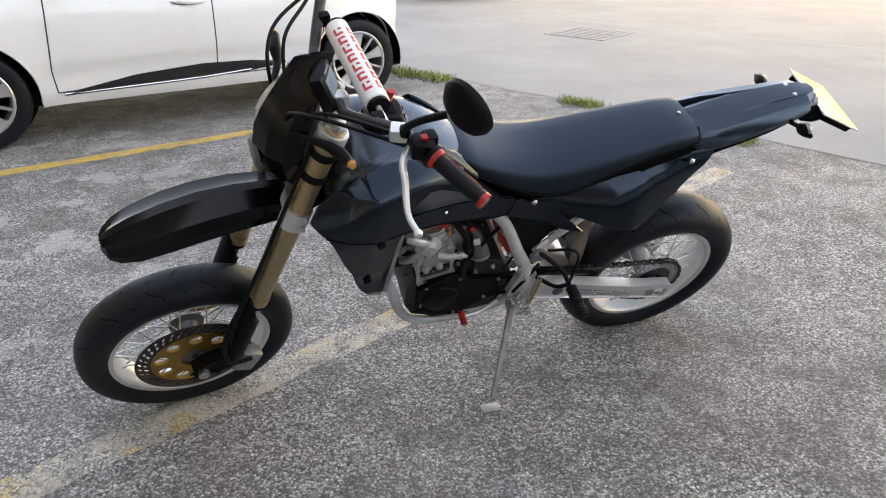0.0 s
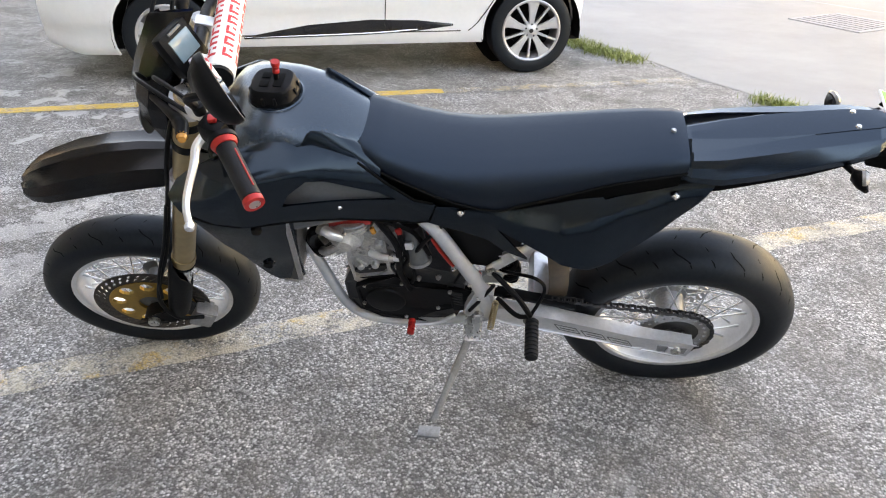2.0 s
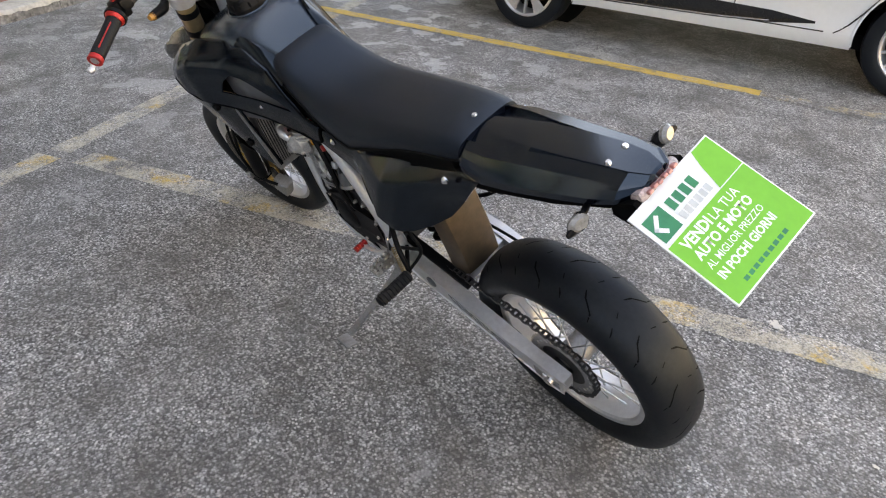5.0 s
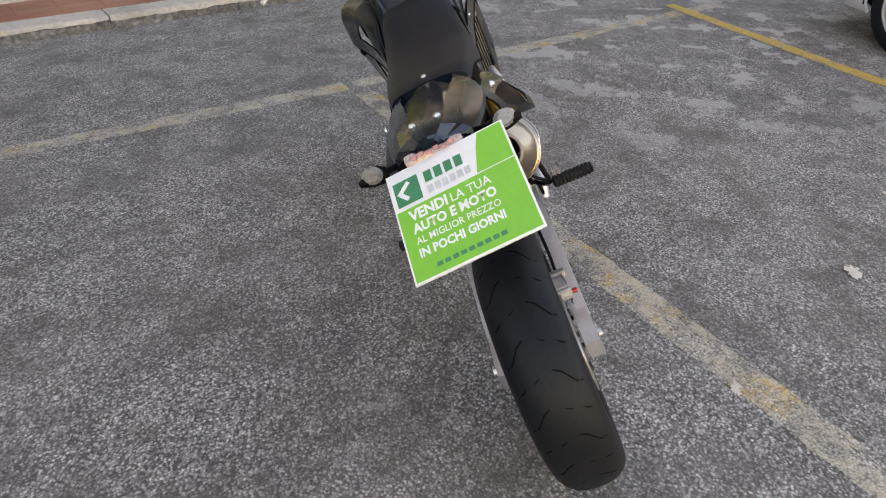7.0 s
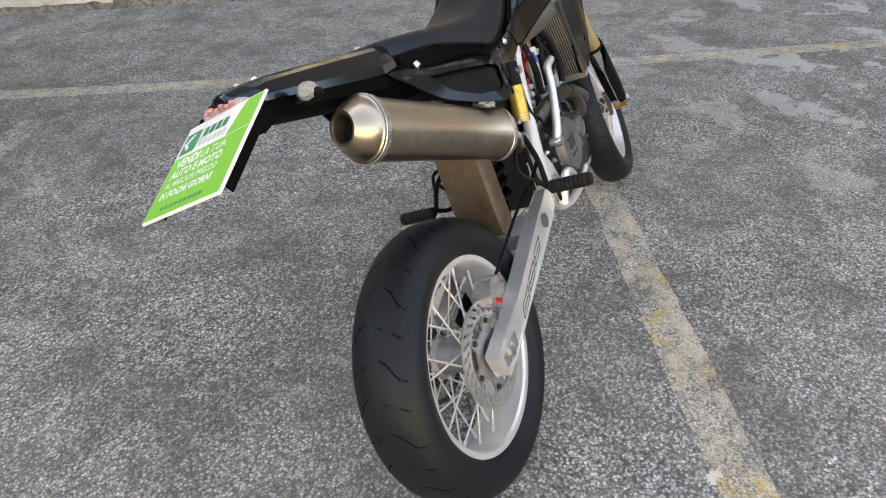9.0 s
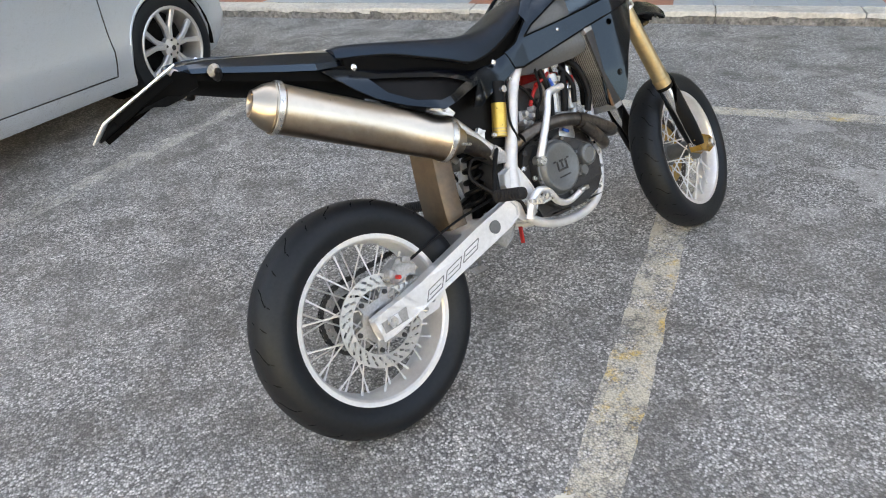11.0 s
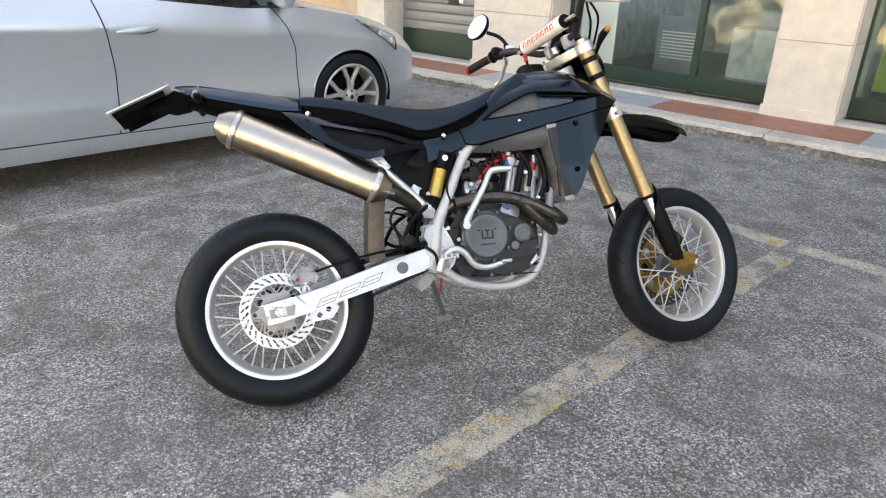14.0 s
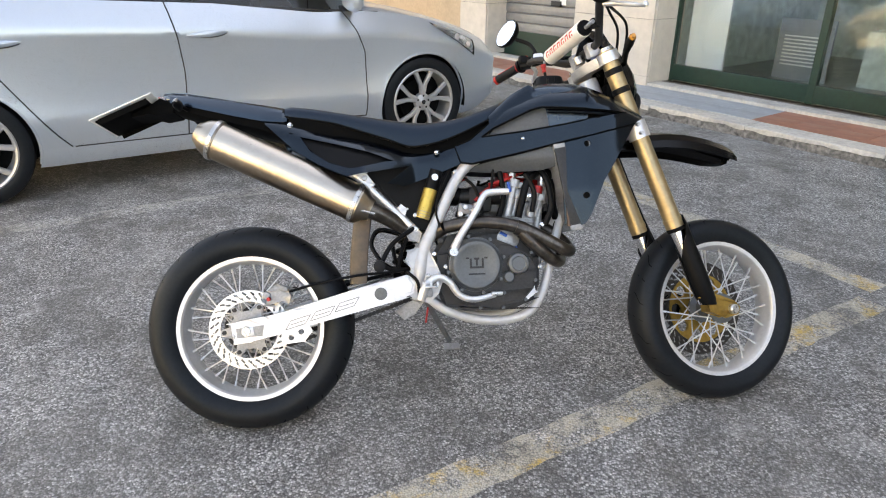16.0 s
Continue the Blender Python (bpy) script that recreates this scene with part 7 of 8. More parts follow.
    for x, nm, s in ((xf, "front_bumper", 1), (xr, "tailgate", -1)):
        rows = []
        for j, f in enumerate(FR):
            z = low(x) + f * (top(x) - low(x))
            bulge = 0.05 * math.sin(math.pi * (0.15 + 0.7 * f))
            rows.append([(x + s * bulge * math.cos(g * math.pi / 2), side_y(x, f) * math.sin(g * math.pi / 2), z) for g in (-1, -0.6, -0.3, 0, 0.3, 0.6, 1)])
        part(nm, loft(rows, closed=False, caps=False), paint, root)
    for s in (1, -1):
        # swept-back headlamp laid into the corner of the wing
        def lamp_at(u, v, lift, shrink=0.0):
            u, v = shrink + (1 - 2 * shrink) * u, shrink + (1 - 2 * shrink) * v
            x = xf - 0.725 + 0.42 * u
            zt = top(x) - 0.018 - 0.030 * u
            z = zt - (0.006 + 0.105 * u ** 0.8) * (1 - v)
            f = max(0.0, min(1.0, (z - low(x)) / (top(x) - low(x))))
            return (x, (side_y(x, f) + lift) * s, z)
        def lamp_patch(lift, shrink, back):
            front = [[lamp_at(i / 8, j / 4, lift, shrink) for j in range(5)] for i in range(9)]
            rear = [[lamp_at(i / 8, j / 4, lift - back, shrink) for j in range(5)] for i in range(9)]
            bm = loft(front, closed=False, caps=False)
            loft(rear, bm=bm, closed=False, caps=False)
            return bm
        lm = part("headlamp", lamp_patch(0.003, 0.0, 0.02), "dark", root, "dark swept-back headlamp")
        part("reflector", lamp_patch(0.006, 0.05, 0.004), "lamp_chrome", lm, angle=60)
        for u, r in ((0.55, 0.030), (0.82, 0.024)):
            p = lamp_at(u, 0.45, 0.008)
            part("bulb", turned(lathe([(0.0, 0.010), (r * 0.6, 0.008), (r, 0.0), (r, -0.006), (0.0, -0.006)], sides=18, closed=False), pose(*p, 0, 0, (0 if s > 0 else 180) - 25 * s)), "lens", lm)
    gh = []
    for x, z, w in ((wb / 2 - 0.30, belt + 0.00, 0.86), (0.55, belt + 0.30, 0.76), (0.25, height - 0.06, 0.68), (-0.35, height, 0.67), (-1.05, height - 0.04, 0.66), (xr + 0.45, height - 0.13, 0.64), (xr + 0.12, belt + 0.10, 0.72)):
        gh.append((x, z, w))
    roof = []
    for x, z, w in gh[2:6]:
        roof.append([(x, W * w * math.sin(f * math.pi / 2), z - 0.05 + 0.05 * math.cos(f * math.pi / 2)) for f in (-1, -0.6, -0.3, 0, 0.3, 0.6, 1)])
    part("roof", loft(roof, closed=False, caps=False), paint, root)
    wind = []
    for x, z, w in gh[:3]:
        wind.append([(x, W * w * math.sin(f * math.pi / 2), z - 0.03 + 0.03 * math.cos(f * math.pi / 2)) for f in (-1, -0.5, 0, 0.5, 1)])
    g = part("windscreen", loft(wind, closed=False, caps=False), "car_glass", root)
    g.visible_shadow = False
    back = []
    for x, z, w in gh[5:]:
        back.append([(x, W * w * math.sin(f * math.pi / 2), z - 0.03 + 0.03 * math.cos(f * math.pi / 2)) for f in (-1, -0.5, 0, 0.5, 1)])
    part("rear_window", loft(back, closed=False, caps=False), "car_glass", root)
    for side in (1, -1):
        # side glass with pillars
        def gpt(x, u):
            zt = curve_at([(p[0], p[1] - 0.055) for p in gh[:6]] + [(xr + 0.12, belt + 0.12)], x)
            wt = curve_at([(p[0], p[2]) for p in gh], x)
            zb, wbm = top(x) - 0.004, side_y(x, 1.0) / W - 0.012
            zt = max(zt, zb + 0.005)
            return (x, W * (wbm + (wt - wbm) * u) * side, zb + (zt - zb) * u)
        win = [wb / 2 - 0.32, 0.30, 0.24, -0.68, -0.76, xr + 0.55]
        for a, b in ((win[0], win[1]), (win[2], win[3]), (win[4], win[5])):
            n = 6
            rows = [[gpt(a + (b - a) * i / n, 0.02 + 0.94 * k / 3) for k in range(4)] for i in range(n + 1)]
            w_ob = part("side_window", loft(rows, closed=False, caps=False), "car_glass", root)
            w_ob.visible_shadow = False
        for a, b in ((win[1], win[2]), (win[3], win[4]), (win[5], xr + 0.14), (wb / 2 - 0.22, win[0])):
            rows = [[gpt(a + (b - a) * i / 4, k / 3) for k in range(4)] for i in range(5)]
            part("pillar", loft(rows, closed=False, caps=False), "trim_gloss" if abs(a - b) < 0.15 else paint, root)
        part("window_seal", tube([gpt(x, 0.0) for x in (win[0], 0.3, -0.3, -0.9, win[5])], 0.010, sides=8), "trim_gloss", root)
    part("cabin", box((1.6, width * 0.74, 0.55), (-0.25, 0, belt - 0.25), 0.05), "interior", root)
    for sx in (0.12, -0.75):
        for sy in (0.36, -0.36):
            st = box((0.14, 0.46, 0.56), (sx - 0.25, sy * W / 0.89, belt - 0.03), 0.05, (0, -12, 0))
            box((0.10, 0.26, 0.16), (sx - 0.30, sy * W / 0.89, belt + 0.315), 0.04, (0, -8, 0), st)
            part("car_seat", st, "interior", root)
    part("floor_pan", box((xf - xr - 0.5, width * 0.80, 0.10), (0, 0, 0.27), 0.02), "dark", root)
    # wheels
    for cx in (wb / 2, -wb / 2):
        for side in (1, -1):
            y = (W - 0.035) * side
            rr = wheel_r * spec["rim"]
            m = pose(cx, y, wheel_r, 0, 0, 0 if side > 0 else 180)
            tw = 0.10
            tyre = part("wheel", turned(lathe([(rr - 0.01, 0.0), (rr + 0.006, 0.006), (rr + 0.02, 0.010), (wheel_r - 0.035, 0.012), (wheel_r - 0.010, 0.0), (wheel_r, -0.025), (wheel_r, -tw * 2 + 0.02), (wheel_r - 0.02, -tw * 2), (rr, -tw * 2), (rr - 0.02, -0.05)], sides=48), m), "rubber", root)
            part("rim", turned(lathe([(rr + 0.006, 0.004), (rr - 0.004, 0.010), (rr - 0.016, 0.004), (rr - 0.026, -0.05), (rr - 0.03, -0.15), (rr + 0.0, -0.15)], sides=48), m), "wheel_silver", tyre)
            part("brake_drum", turned(lathe([(0.0, -0.10), (rr * 0.62, -0.10), (rr * 0.64, -0.14), (0.0, -0.14)], sides=32, closed=False), m), "dark", tyre)
            part("backing", turned(lathe([(0.0, -0.142), (rr - 0.02, -0.142), (rr - 0.02, -0.15), (0.0, -0.15)], sides=32, closed=False), m), "dark", tyre)
            part("hub_cap", turned(lathe([(0.0, 0.002), (0.022, 0.002), (0.028, -0.002), (0.062, -0.010), (0.066, -0.04), (0.0, -0.04)], sides=30, closed=False), m), "wheel_silver", tyre)
            part("badge", turned(lathe([(0.0, 0.004), (0.016, 0.0035), (0.018, 0.0), (0.0, 0.0)], sides=18, closed=False), m), "dark_cast", tyre)
            n = spec["spokes"]
            for k in range(5):
                a = 2 * math.pi * (k + 0.3) / 5
                part("wheel_nut", turned(lathe([(0.0, -0.004), (0.008, -0.004), (0.009, -0.02), (0.0, -0.02)], sides=8, closed=False), m @ pose(0.045 * math.cos(a), 0, 0.045 * math.sin(a))), "dark_cast", tyre)
            for k in range(n if spec.get("blades") else 0):
                # broad blade that widens to the rim, and a thin rib half-way to the next
                for da, secs in ((0.0, ((0.040, 0.020, -0.006), (rr * 0.5, 0.026, -0.003), (rr * 0.80, 0.040, -0.002), (rr - 0.014, 0.054, 0.0))), (math.pi / n, ((0.040, 0.011, -0.008), (rr * 0.5, 0.009, -0.004), (rr - 0.014, 0.009, -0.001)))):
                    a = 2 * math.pi * k / n + 0.35 + da
                    c, q = math.cos(a), math.sin(a)
                    sec = [[(r0 * c - o * q, y0 - dy, r0 * q + o * c) for o, dy in ((-wd, 0.008), (-wd * 0.85, 0.0), (wd * 0.85, 0.0), (wd, 0.008), (wd * 0.8, 0.035), (-wd * 0.8, 0.035))] for r0, wd, y0 in secs]
                    part("wheel_spoke", turned(loft(sec), m), "wheel_silver", tyre, smooth=False)
            for k in range(0 if spec.get("blades") else n):
                a = 2 * math.pi * k / n + 0.35
                for tw_ in ((-1, 1) if spec["twin"] else (0,)):
                    w0, w1 = spec["spoke_w"]
                    off = tw_ * 0.014
                    sec = []
                    for r0, wdt, y0, skew in ((0.045, w0 * 0.6, -0.006, off * 0.5), (rr * 0.5, w0 * 0.75, -0.004, off * 1.2), (rr - 0.018, w1, -0.002, off * spec.get("splay", 3.4))):
                        c, s = math.cos(a), math.sin(a)
                        pc = (r0 * c - skew * s, r0 * s + skew * c)
                        sec.append([(pc[0] - wdt * s, y0 - 0.010, pc[1] + wdt * c), (pc[0] - wdt * 0.6 * s, y0, pc[1] + wdt * 0.6 * c), (pc[0] + wdt * 0.6 * s, y0, pc[1] - wdt * 0.6 * c), (pc[0] + wdt * s, y0 - 0.010, pc[1] - wdt * c), (pc[0] + wdt * 0.7 * s, y0 - 0.035, pc[1] - wdt * 0.7 * c), (pc[0] - wdt * 0.7 * s, y0 - 0.035, pc[1] + wdt * 0.7 * c)])
                    part("wheel_spoke", turned(loft(sec), m), "wheel_silver", tyre)
    return root


def line_cut(x0, lean, curve=0.0, z0=0.6):
    return lambda z: x0 + lean * (z - z0) + curve * max(0.0, z0 - 0.12 - z) ** 1.0


def bent_cut(*points):
    """A door gap through (height, place) points."""
    return lambda z: curve_at(points, z)


silver_spec = dict(profile=[(0.0, 0.930), (0.06, 0.958), (0.12, 0.962), (0.20, 0.982), (0.30, 0.997), (0.34, 0.991), (0.42, 0.984), (0.55, 0.981), (0.68, 0.986), (0.78, 0.995), (0.82, 1.000), (0.86, 0.986), (0.93, 0.955), (1.0, 0.90)], belt=0.985, crease=0.72, top=[(-2.225, 0.98), (-2.1, 1.08), (-1.6, 1.13), (-0.8, 1.105), (0.0, 1.06), (0.65, 0.985), (1.02, 0.980), (1.25, 0.955), (1.465, 0.915), (1.70, 0.855), (1.90, 0.790), (2.05, 0.73), (2.225, 0.62)], lamp=True, handles=(-1.16, -0.065), handle_z=0.895, handle_mat="car_silver", rim=0.74, spokes=5, twin=True, spoke_w=(0.022, 0.021), splay=5.0, nose=(0.34, 2.0),
                   cuts=(bent_cut((0.20, -0.86), (0.27, -0.88), (0.32, -0.935), (0.50, -1.065), (0.68, -1.185), (0.90, -1.33), (1.1, -1.42)), bent_cut((0.2, -0.258), (0.27, -0.255), (0.67, -0.225), (0.85, -0.237), (1.1, -0.285)), bent_cut((0.2, 0.955), (0.40, 0.965), (0.77, 0.965), (0.96, 0.895), (1.05, 0.84))))
white_spec = dict(belt=0.98, crease=0.30, arch=0.062, clearance=0.24, tail=0.34, blades=True, handles=(-0.85, -0.06), handle_mat="car_white", rim=0.70, spokes=5, twin=True, spoke_w=(0.030, 0.024), trim=True,
                  cuts=(line_cut(-1.02, -0.10, 1.10), line_cut(-0.21, -0.03), line_cut(0.84, -0.10, -0.16)))
# silver hatchback: nose to the kerb
def parked(hub, heading, wb, half):
    """The middle of a car from its front hub on the side at half (left is plus)."""
    a = radians(heading)
    return Vector((hub[0] - math.cos(a) * wb / 2 + math.sin(a) * half, hub[1] - math.sin(a) * wb / 2 - math.cos(a) * half))


car("silver_car", parked((0.88, -1.11), -139.0, 2.85, -0.885), -139.0, 2.85, 0.80, 0.80, 1.84, 1.52, "car_silver", 0.330, silver_spec, "silver five-door hatchback parked beside the motorcycle")
car("white_car", parked((-2.93, 4.11), -148.2, 2.64, 0.865), -148.2, 2.64, 0.90, 0.50, 1.80, 1.50, "car_white", 0.322, white_spec, "white five-door hatchback parked in the next bay")

# ---- arcade of shops behind the kerb ----

def wall_part(name, bm, material, parent=None, label="", category="", kind="structure", smooth=False):
    ob = part(name, bm, material, parent, smooth=smooth)
    if parent is None:
        ob.matrix_world = FAC
        tagged(ob, label, category, kind=kind)
    else:
        tagged(ob, label)
    return ob


KERB_Y, WALK_Z, PILLAR_Y, SHOP_Y = -2.45, 0.10, -3.20, -3.60
wall_part("pavement", box((60, 1.2, 0.20), (0, KERB_Y - 0.22 - 0.60, WALK_Z - 0.104), 0.0), "grout", None, "narrow tiled pavement in front of the shops", "pavement")
rng = random.Random(11)
kerb = new("kerb")
kerb.matrix_world = FAC
tagged(kerb, "chipped pale stone kerb along the shops", "kerb", kind="structure")
x = -9.0
while x < 9.0:
    ln = 0.98 + rng.uniform(-0.06, 0.08)
    b = box((ln - 0.008, 0.22, 0.035), (0, 0, 0.0625), 0.0)
    low_b = box((ln - 0.004, 0.20, 0.145), (0, -0.004, -0.0275), 0.0)
    bmesh.ops.subdivide_edges(low_b, edges=[e for e in low_b.edges if abs(e.verts[0].co.x - e.verts[1].co.x) > 0.1], cuts=22)
    for v in low_b.verts:
        if v.co.y > 0.05:
            v.co.y += rng.uniform(-0.007, 0.008) + (0.006 if v.co.z < -0.05 else 0.0)
    bmesh.ops.subdivide_edges(b, edges=[e for e in b.edges if abs(e.verts[0].co.x - e.verts[1].co.x) > 0.1], cuts=14)
    for v in b.verts:
        if v.co.y > 0.05 and v.co.z > 0.06:
            v.co.y -= abs(rng.gauss(0, 0.004))
            v.co.z -= abs(rng.gauss(0, 0.003))
        if v.co.y > 0.05 and v.co.z < 0.06:
            v.co.y += rng.uniform(-0.004, 0.004)
            v.co.z += rng.uniform(-0.012, 0.008)
    bmesh.ops.bevel(b, geom=[e for e in b.edges if e.verts[0].co.z > 0.05 and e.verts[1].co.z > 0.05], offset=0.006, segments=1, affect="EDGES")
    k = part("kerbstone", turned(b, pose(x + ln / 2, KERB_Y - 0.11, 0.02 + rng.uniform(-0.004, 0.004), 0, 0, rng.uniform(-0.3, 0.3))), "concrete", kerb)
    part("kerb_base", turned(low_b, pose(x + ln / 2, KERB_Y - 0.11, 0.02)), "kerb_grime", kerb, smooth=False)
    x += ln
# paving in red and grey stretches
def paving(x0, x1, material, label):
    holder = new("pavement_bay")
    holder.matrix_world = FAC
    tagged(holder, label, "pavement", kind="structure")
    n = max(1, round((x1 - x0) / 0.30))
    dx = (x1 - x0) / n
    base = None
    for i in range(n):
        for j in range(2):
            m = Matrix.Translation((x0 + dx * (i + 0.5), KERB_Y - 0.22 - 0.135 - 0.27 * j, WALK_Z - 0.004 + rng.uniform(-0.001, 0.001)))
            if base is None:
                base = part("tile", box((dx - 0.003, 0.267, 0.02), (0, 0, -0.004), 0.002), material, holder, smooth=False)
                base.matrix_basis = m
            else:
                same("tile", base, holder, m)


for x0, x1, mm, lb in ((5.4, 8.5, "red_tile", "red clay pavement tiles"), (4.1, 5.4, "grey_tile", "grey pavement tiles"), (2.25, 4.1, "red_tile", "red clay pavement tiles"), (0.17, 2.25, "grey_tile", "grey pavement tiles"), (-1.56, 0.17, "red_tile", "red clay pavement tiles"), (-3.1, -1.56, "grey_tile", "grey pavement tiles"), (-4.7, -3.1, "red_tile", "red clay pavement tiles"), (-7.5, -4.7, "grey_tile", "grey pavement tiles")):
    paving(x0, x1, mm, lb)
wall_part("threshold", box((30, 0.20, 0.12), (0, SHOP_Y + 0.30, WALK_Z - 0.03), 0.004), "concrete", None, "pale stone threshold under the shopfronts", "step")


def pillar(x0, x1, y=PILLAR_Y):
    p = new("pillar")
    p.matrix_world = FAC
    tagged(p, "pale travertine-clad pillar between shopfronts", "pillar", group="arcade pillars", kind="structure")
    cx, w = (x0 + x1) / 2, abs(x1 - x0)
    part("core", box((w - 0.01, 0.50, 3.3), (cx, y - 0.265, 1.65 + WALK_Z)), "grout", p, smooth=False)
    z = WALK_Z + 0.02
    for hgt in (0.62, 0.62, 0.62, 0.62, 0.62):
        part("slab", box((w, 0.024, hgt - 0.004), (cx, y - 0.012, z + hgt / 2), 0.002), "travertine", p, smooth=False)
        for sx in (x0, x1):
            part("slab", box((0.022, 0.46, hgt - 0.004), (sx, y - 0.255, z + hgt / 2), 0.002), "travertine", p, smooth=False)
        z += hgt
    part("plinth", box((w + 0.03, 0.03, 0.09), (cx, y + 0.006, WALK_Z + 0.045), 0.003), "travertine", p, smooth=False)


for a, b in ((2.70, 1.65), (-0.66, -1.24), (4.75, 4.22), (-3.6, -4.2), (-6.6, -7.2)):
    pillar(min(a, b), max(a, b))
# Unseen storey added to shade the bays; its colour darkens reflections in the bodywork.
wall_part("shading_storey", box((90, 0.5, 6.7), (0, PILLAR_Y - 0.26, 6.10)), "upper_wall", None, "unseen dark storey added above the shops to shade the bays", "wall")
# Hidden block, added only to stop sun leaking through the shops.
wall_part("sun_block_wall", box((90, 1.0, 8.8), (0, SHOP_Y - 3.7, 4.40)), "plaster", None, "unseen block added behind the shops to keep the sun out", "wall")
wall_part("wall_side", box((8.0, 0.3, 3.2), (8.76, PILLAR_Y - 0.16, 1.6 + WALK_Z)), "plaster", None, "orange plastered wall beyond the shutter", "wall")
st = wall_part("sticker", box((0.09, 0.004, 0.17), (4.95, PILLAR_Y - 0.004, 0.92), 0.0), "blue", None, "small blue and white sticker on the wall", "sticker", kind="thing")
for dz in (-0.04, 0.04):
    part("sticker_mark", turned(lathe([(0.0, 0.0), (0.030, 0.0), (0.030, 0.003), (0.0, 0.003)], sides=16, closed=False), pose(4.95, PILLAR_Y - 0.002, 0.92 + dz)), "sign_white", st, smooth=False)


def shopfront(x0, x1, mullions, label):
    s = new("shopfront")
    s.matrix_world = FAC
    tagged(s, label, "shop window", kind="structure")
    cx, w = (x0 + x1) / 2, x1 - x0
    z0 = WALK_Z + 0.03
    part("bottom_rail", box((w, 0.06, 0.155), (cx, SHOP_Y, z0 + 0.078), 0.006), "green_paint", s, smooth=False)
    part("top_rail", box((w, 0.06, 0.12), (cx, SHOP_Y, 2.75), 0.006), "green_paint", s, smooth=False)
    edges = [x0, *mullions, x1]
    for i, e in enumerate(edges):
        end = i in (0, len(edges) - 1)
        part("mullion", box((0.030 if end else 0.065, 0.07, 2.6), (e + (0.015 if i == 0 else -0.015 if end else 0), SHOP_Y, 1.42), 0.006), "green_paint", s, smooth=False)
    for a, b in zip(edges, edges[1:]):
        gl = part("pane", turned(box((b - a - 0.07, 0.010, 2.42)), pose((a + b) / 2, SHOP_Y - 0.024, 1.50, 2.0)), "shop_glass", s, smooth=False)
        gl.visible_shadow = False
    # the room behind the glass
    part("room_floor", box((w + 0.2, 3.0, 0.05), (cx, SHOP_Y - 1.55, z0)), "shop_floor", s, smooth=False)
    part("room_back", box((w + 0.2, 0.1, 3.0), (cx, SHOP_Y - 3.0, 1.5)), "shop_wall", s, smooth=False)
    for e in (x0 - 0.05, x1 + 0.05):
        part("room_side", box((0.1, 3.0, 3.0), (e, SHOP_Y - 1.55, 1.5)), "shop_wall", s, smooth=False)
    part("room_ceiling", box((w + 0.2, 3.0, 0.1), (cx, SHOP_Y - 1.55, 2.95)), "shop_wall", s, smooth=False)
    return s


shopfront(-0.66, 1.65, (0.165,), "green-framed shop window with large panes")
shopfront(-3.6, -1.24, (-2.4,), "green-framed shop window with large panes")
shopfront(-6.6, -4.2, (-5.4,), "green-framed shop window with large panes")
# pale blind board and counter inside the first shop
wall_part("display_board", box((0.42, 0.03, 1.9), (1.30, SHOP_Y - 0.045, 1.15), 0.004), "sign_white", None, "pale display board behind the glass", "board", kind="thing")
wall_part("counter", box((0.62, 0.45, 0.55), (-0.10, SHOP_Y - 1.2, 0.40), 0.01), "shop_wall", None, "plain pale counter inside the shop", "counter", kind="thing")
cb2 = wall_part("printed_panel", box((0.55, 0.03, 0.60), (0.75, SHOP_Y - 0.9, 0.45), 0.004), "grey_tile", None, "grey printed panel inside the shop", "panel", kind="thing")
for k in range(9):
    part("print_line", box((0.42, 0.004, 0.014), (0.75, SHOP_Y - 0.882, 0.30 + 0.035 * k)), "sign_white", cb2, smooth=False)
# posters and a display stand inside the next shop
for x0, x1, z0, z1, mm in ((-1.85, -1.32, 0.30, 1.70, "poster_green"), (-3.2, -2.0, 0.75, 2.1, "yellow_plaster"), (-3.4, -2.6, 0.30, 1.3, "poster_green")):
    wall_part("poster", box((x1 - x0, 0.01, z1 - z0), ((x0 + x1) / 2, SHOP_Y - (0.35 if mm == "poster_green" else 0.5), (z0 + z1) / 2), 0.002), mm, None, "green and yellow poster behind the shop glass" if mm == "poster_green" else "pale yellow poster behind the shop glass", "poster", kind="thing")
ds = wall_part("display_stand", box((0.75, 0.30, 0.05), (-2.25, SHOP_Y - 0.22, 0.46), 0.006), "sign_white", None, "white display stand with dark blue goods inside the shop", "stand", kind="thing")
part("stand_base", box((0.60, 0.22, 0.30), (-2.25, SHOP_Y - 0.24, 0.285), 0.006), "car_dark", ds, smooth=False)
part("goods", box((0.42, 0.18, 0.26), (-2.22, SHOP_Y - 0.24, 0.615), 0.06), "blue", ds)
part("goods", box((0.30, 0.16, 0.16), (-2.40, SHOP_Y - 0.20, 0.565), 0.05), "car_dark", ds)
# roller shutter
sh_ob = new("roller_shutter")
sh_ob.matrix_world = FAC
tagged(sh_ob, "closed grey roller shutter on a green base", "shutter", kind="structure")
slat = None
for k in range(22):
    m = Matrix.Translation((3.46, SHOP_Y + 0.05, 0.46 + 0.115 * k))
    if slat is None:
        prof = [(0.0, -0.057), (0.012, -0.045), (0.016, 0.0), (0.012, 0.045), (0.0, 0.055), (-0.008, 0.055), (-0.008, -0.057)]
        slat = part("slat", loft([[(xx, y, z) for y, z in prof] for xx in (-0.76, 0.76)]), "shutter", sh_ob, smooth=False)
        slat.matrix_basis = m
    else:
        same("slat", slat, sh_ob, m)
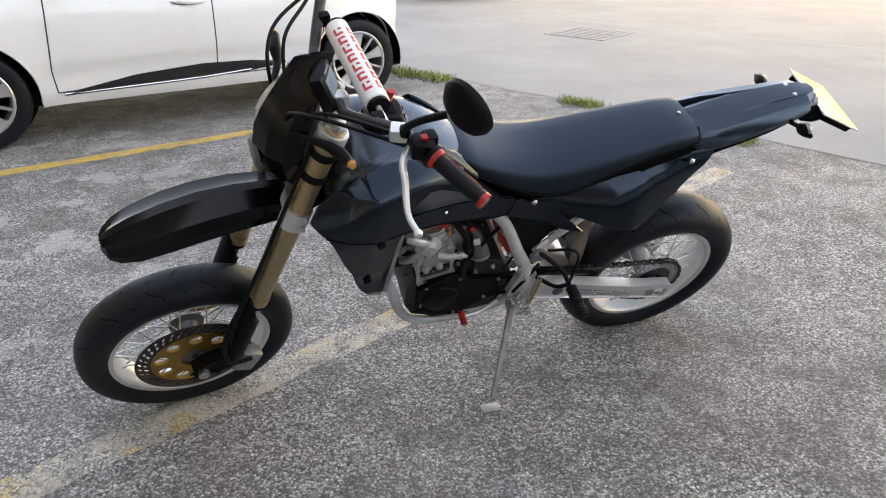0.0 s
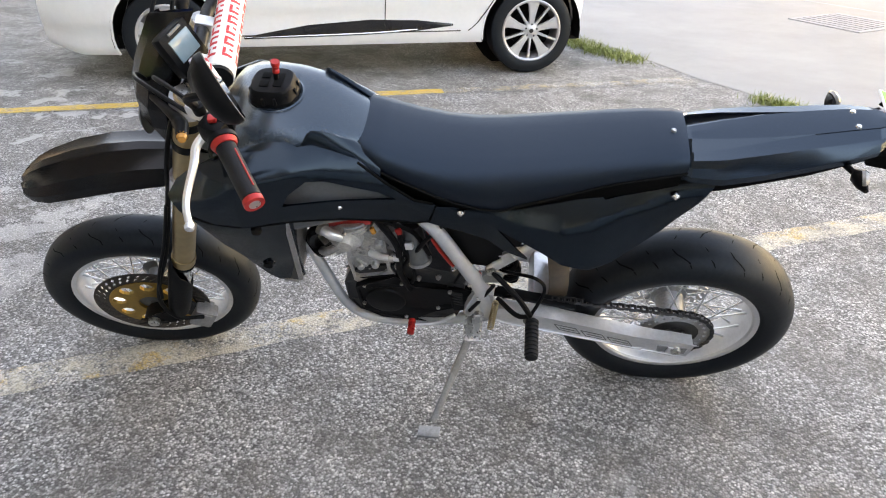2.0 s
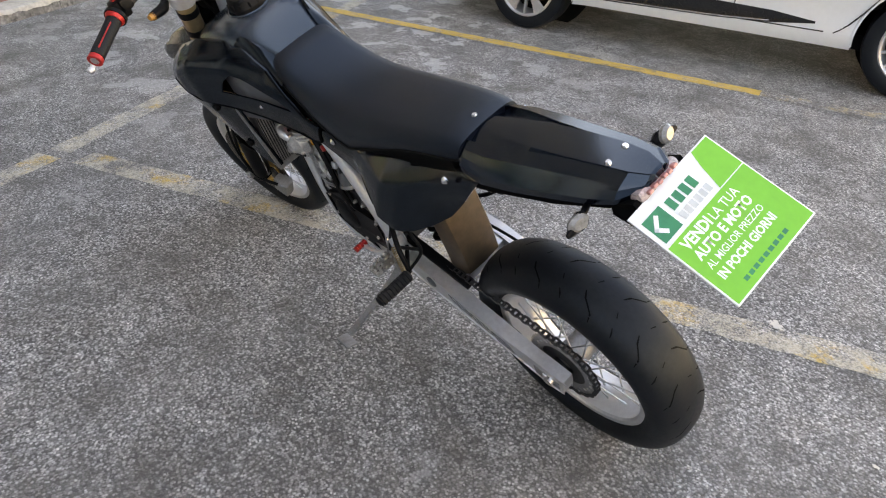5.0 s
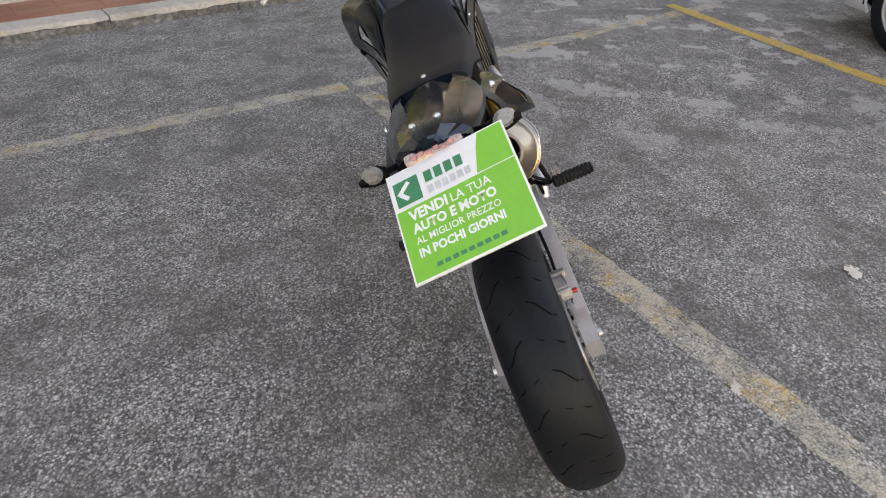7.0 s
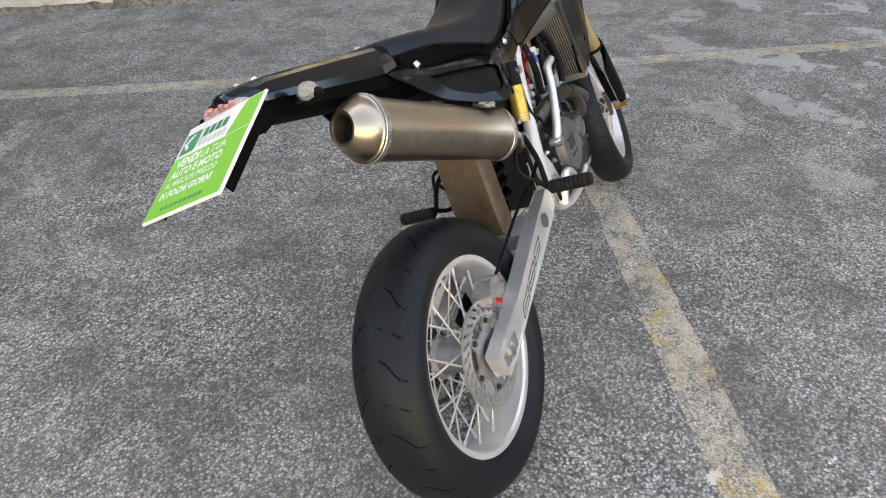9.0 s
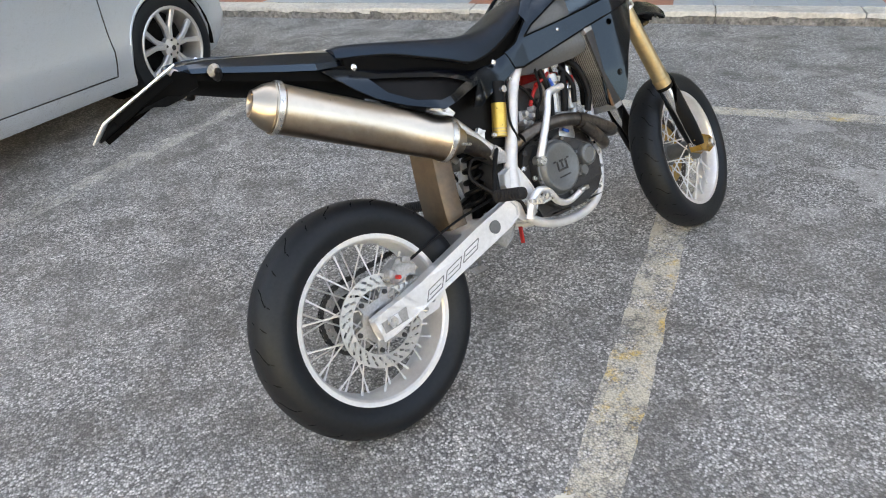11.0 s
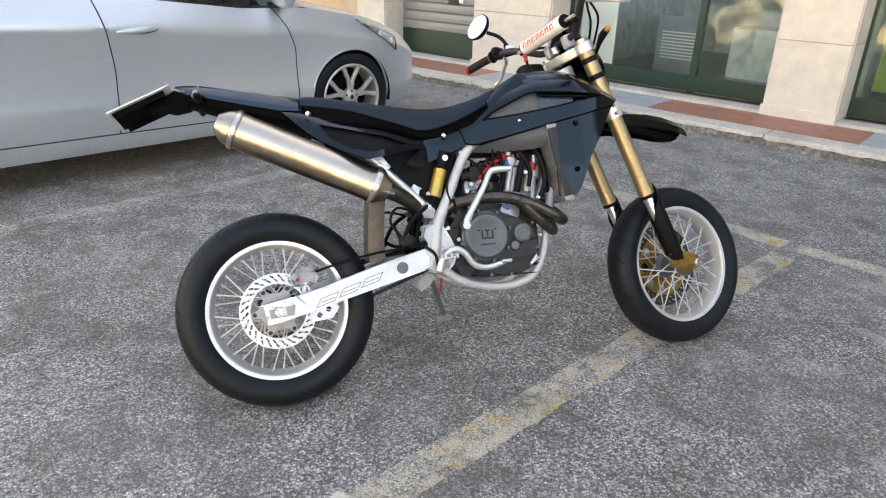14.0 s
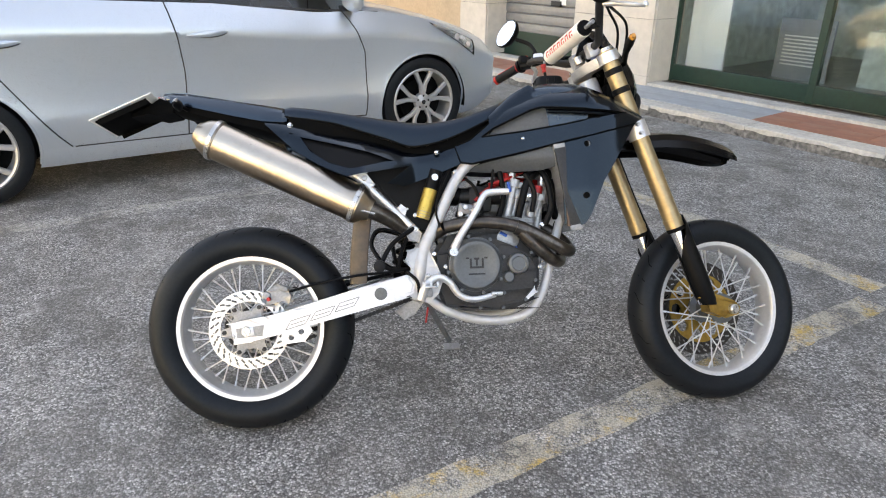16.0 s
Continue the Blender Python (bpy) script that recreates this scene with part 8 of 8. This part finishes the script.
part("base_panel", box((1.54, 0.06, 0.30), (3.46, SHOP_Y + 0.04, WALK_Z + 0.16), 0.006), "green_paint", sh_ob, smooth=False)
part("lock", box((0.16, 0.03, 0.06), (3.30, SHOP_Y + 0.08, 0.78), 0.006), "dark_cast", sh_ob, smooth=False)
part("notice", box((0.10, 0.004, 0.06), (3.20, SHOP_Y + 0.075, 0.80)), "sign_white", sh_ob, smooth=False)

# ---- across the lane: a yellow house and a parked car, seen in the glass ----
house = new("yellow_house")
house.matrix_world = FAC @ pose(0, 8.0, 0)
tagged(house, "yellow plastered house across the lane", "house")
part("wall", box((70, 0.4, 8.0), (-2, 19.0, 4.0)), "yellow_plaster", house, smooth=False)
part("roof", box((71, 1.4, 0.3), (-2, 18.8, 8.15)), "red_tile", house, smooth=False)
for i in range(14):
    for zz in (1.6, 5.0):
        w_ = part("window", box((1.0, 0.10, 1.5), (-28 + 4 * i, 18.80, zz)), "green_paint", house, smooth=False)
        part("sill", box((1.2, 0.16, 0.08), (-28 + 4 * i, 18.76, zz - 0.80)), "concrete", w_, smooth=False)

# cars parked further off, across the lane
far_dark = car("dark_car", tuple((FAC @ Vector((11.7, 14.6, 0)))[:2]), 138.0, 2.6, 0.85, 0.7, 1.76, 1.48, "car_dark", 0.31, dict(silver_spec), "dark hatchback parked across the lane")
copy_thing(far_dark, FAC @ pose(-10.3, 10.1, 0, 0, 0, 180))
copy_thing(bpy.data.objects["silver_car"], FAC @ pose(10.4, 20.6, 0, 0, 0, 140))
copy_thing(bpy.data.objects["silver_car"], FAC @ pose(7.6, 20.6, 0, 0, 0, 140))

# ---- small things on the ground ----
def tufts(centre_line, spread, count, seed):
    r = random.Random(seed)
    bm = bmesh.new()
    for _ in range(count):
        i = r.randrange(len(centre_line) - 1)
        a, b = Vector(centre_line[i]), Vector(centre_line[i + 1])
        c = a.lerp(b, r.random()) + Vector((r.gauss(0, spread), r.gauss(0, spread)))
        hh, ww, an = r.uniform(0.015, 0.07), r.uniform(0.002, 0.005), r.uniform(0, 6.28)
        lx, ly = math.cos(an), math.sin(an)
        bend = r.uniform(0.3, 1.1) * hh
        vs = [bm.verts.new(p) for p in ((c.x - ly * ww, c.y + lx * ww, 0.004), (c.x + ly * ww, c.y - lx * ww, 0.004), (c.x + lx * bend * 0.4 + ly * ww * 0.7, c.y + ly * bend * 0.4 - lx * ww * 0.7, hh * 0.6), (c.x + lx * bend * 0.4 - ly * ww * 0.7, c.y + ly * bend * 0.4 + lx * ww * 0.7, hh * 0.6), (c.x + lx * bend, c.y + ly * bend, hh))]
        bm.faces.new(vs[:4])
        bm.faces.new((vs[3], vs[2], vs[4]))
    me_ob = part("grass_tuft", bm, "grass", smooth=False)
    return tagged(me_ob, "low dry grass growing in the asphalt joint", "grass", kind="stuff")


tufts([(-0.75, 6.85), (-0.35, 6.48), (0.05, 6.22)], 0.07, 1700, 1)
tufts([(1.0, 5.45), (1.25, 5.28)], 0.05, 600, 2)
tufts([(2.0, 4.35), (2.05, 4.42)], 0.05, 350, 3)
grate = new("drain_grate")
tagged(grate, "square iron drain cover set in the asphalt", "drain cover")
grate.matrix_world = pose(1.9, 9.05, 0.006, 0, 0, -40)
part("cover_frame", box((0.85, 0.85, 0.012), (0, 0, 0.002), 0.003), "grate_iron", grate, smooth=False)
for k in range(7):
    part("bar", box((0.74, 0.05, 0.01), (0, -0.33 + 0.11 * k, 0.010), 0.002), "grate_iron", grate, smooth=False)
for i, (x, y, s) in enumerate(((-0.245, 3.095, 0.05), (0.43, 2.60, 0.035), (0.62, 2.95, 0.035), (1.15, 2.72, 0.012), (-0.9, 3.4, 0.015))):
    r = random.Random(i)
    bm = bmesh.new()
    top_v = [bm.verts.new((x + s * r.uniform(0.35, 1.0) * math.cos(a) * 1.1, y + s * r.uniform(0.35, 1.0) * math.sin(a) * 0.7, 0.007)) for a in (2 * math.pi * k / 23 for k in range(23))]
    bm.faces.new(top_v)
    tagged(part("dropping", bm, "litter", smooth=False), "small pale splash dried on the asphalt", "stain")
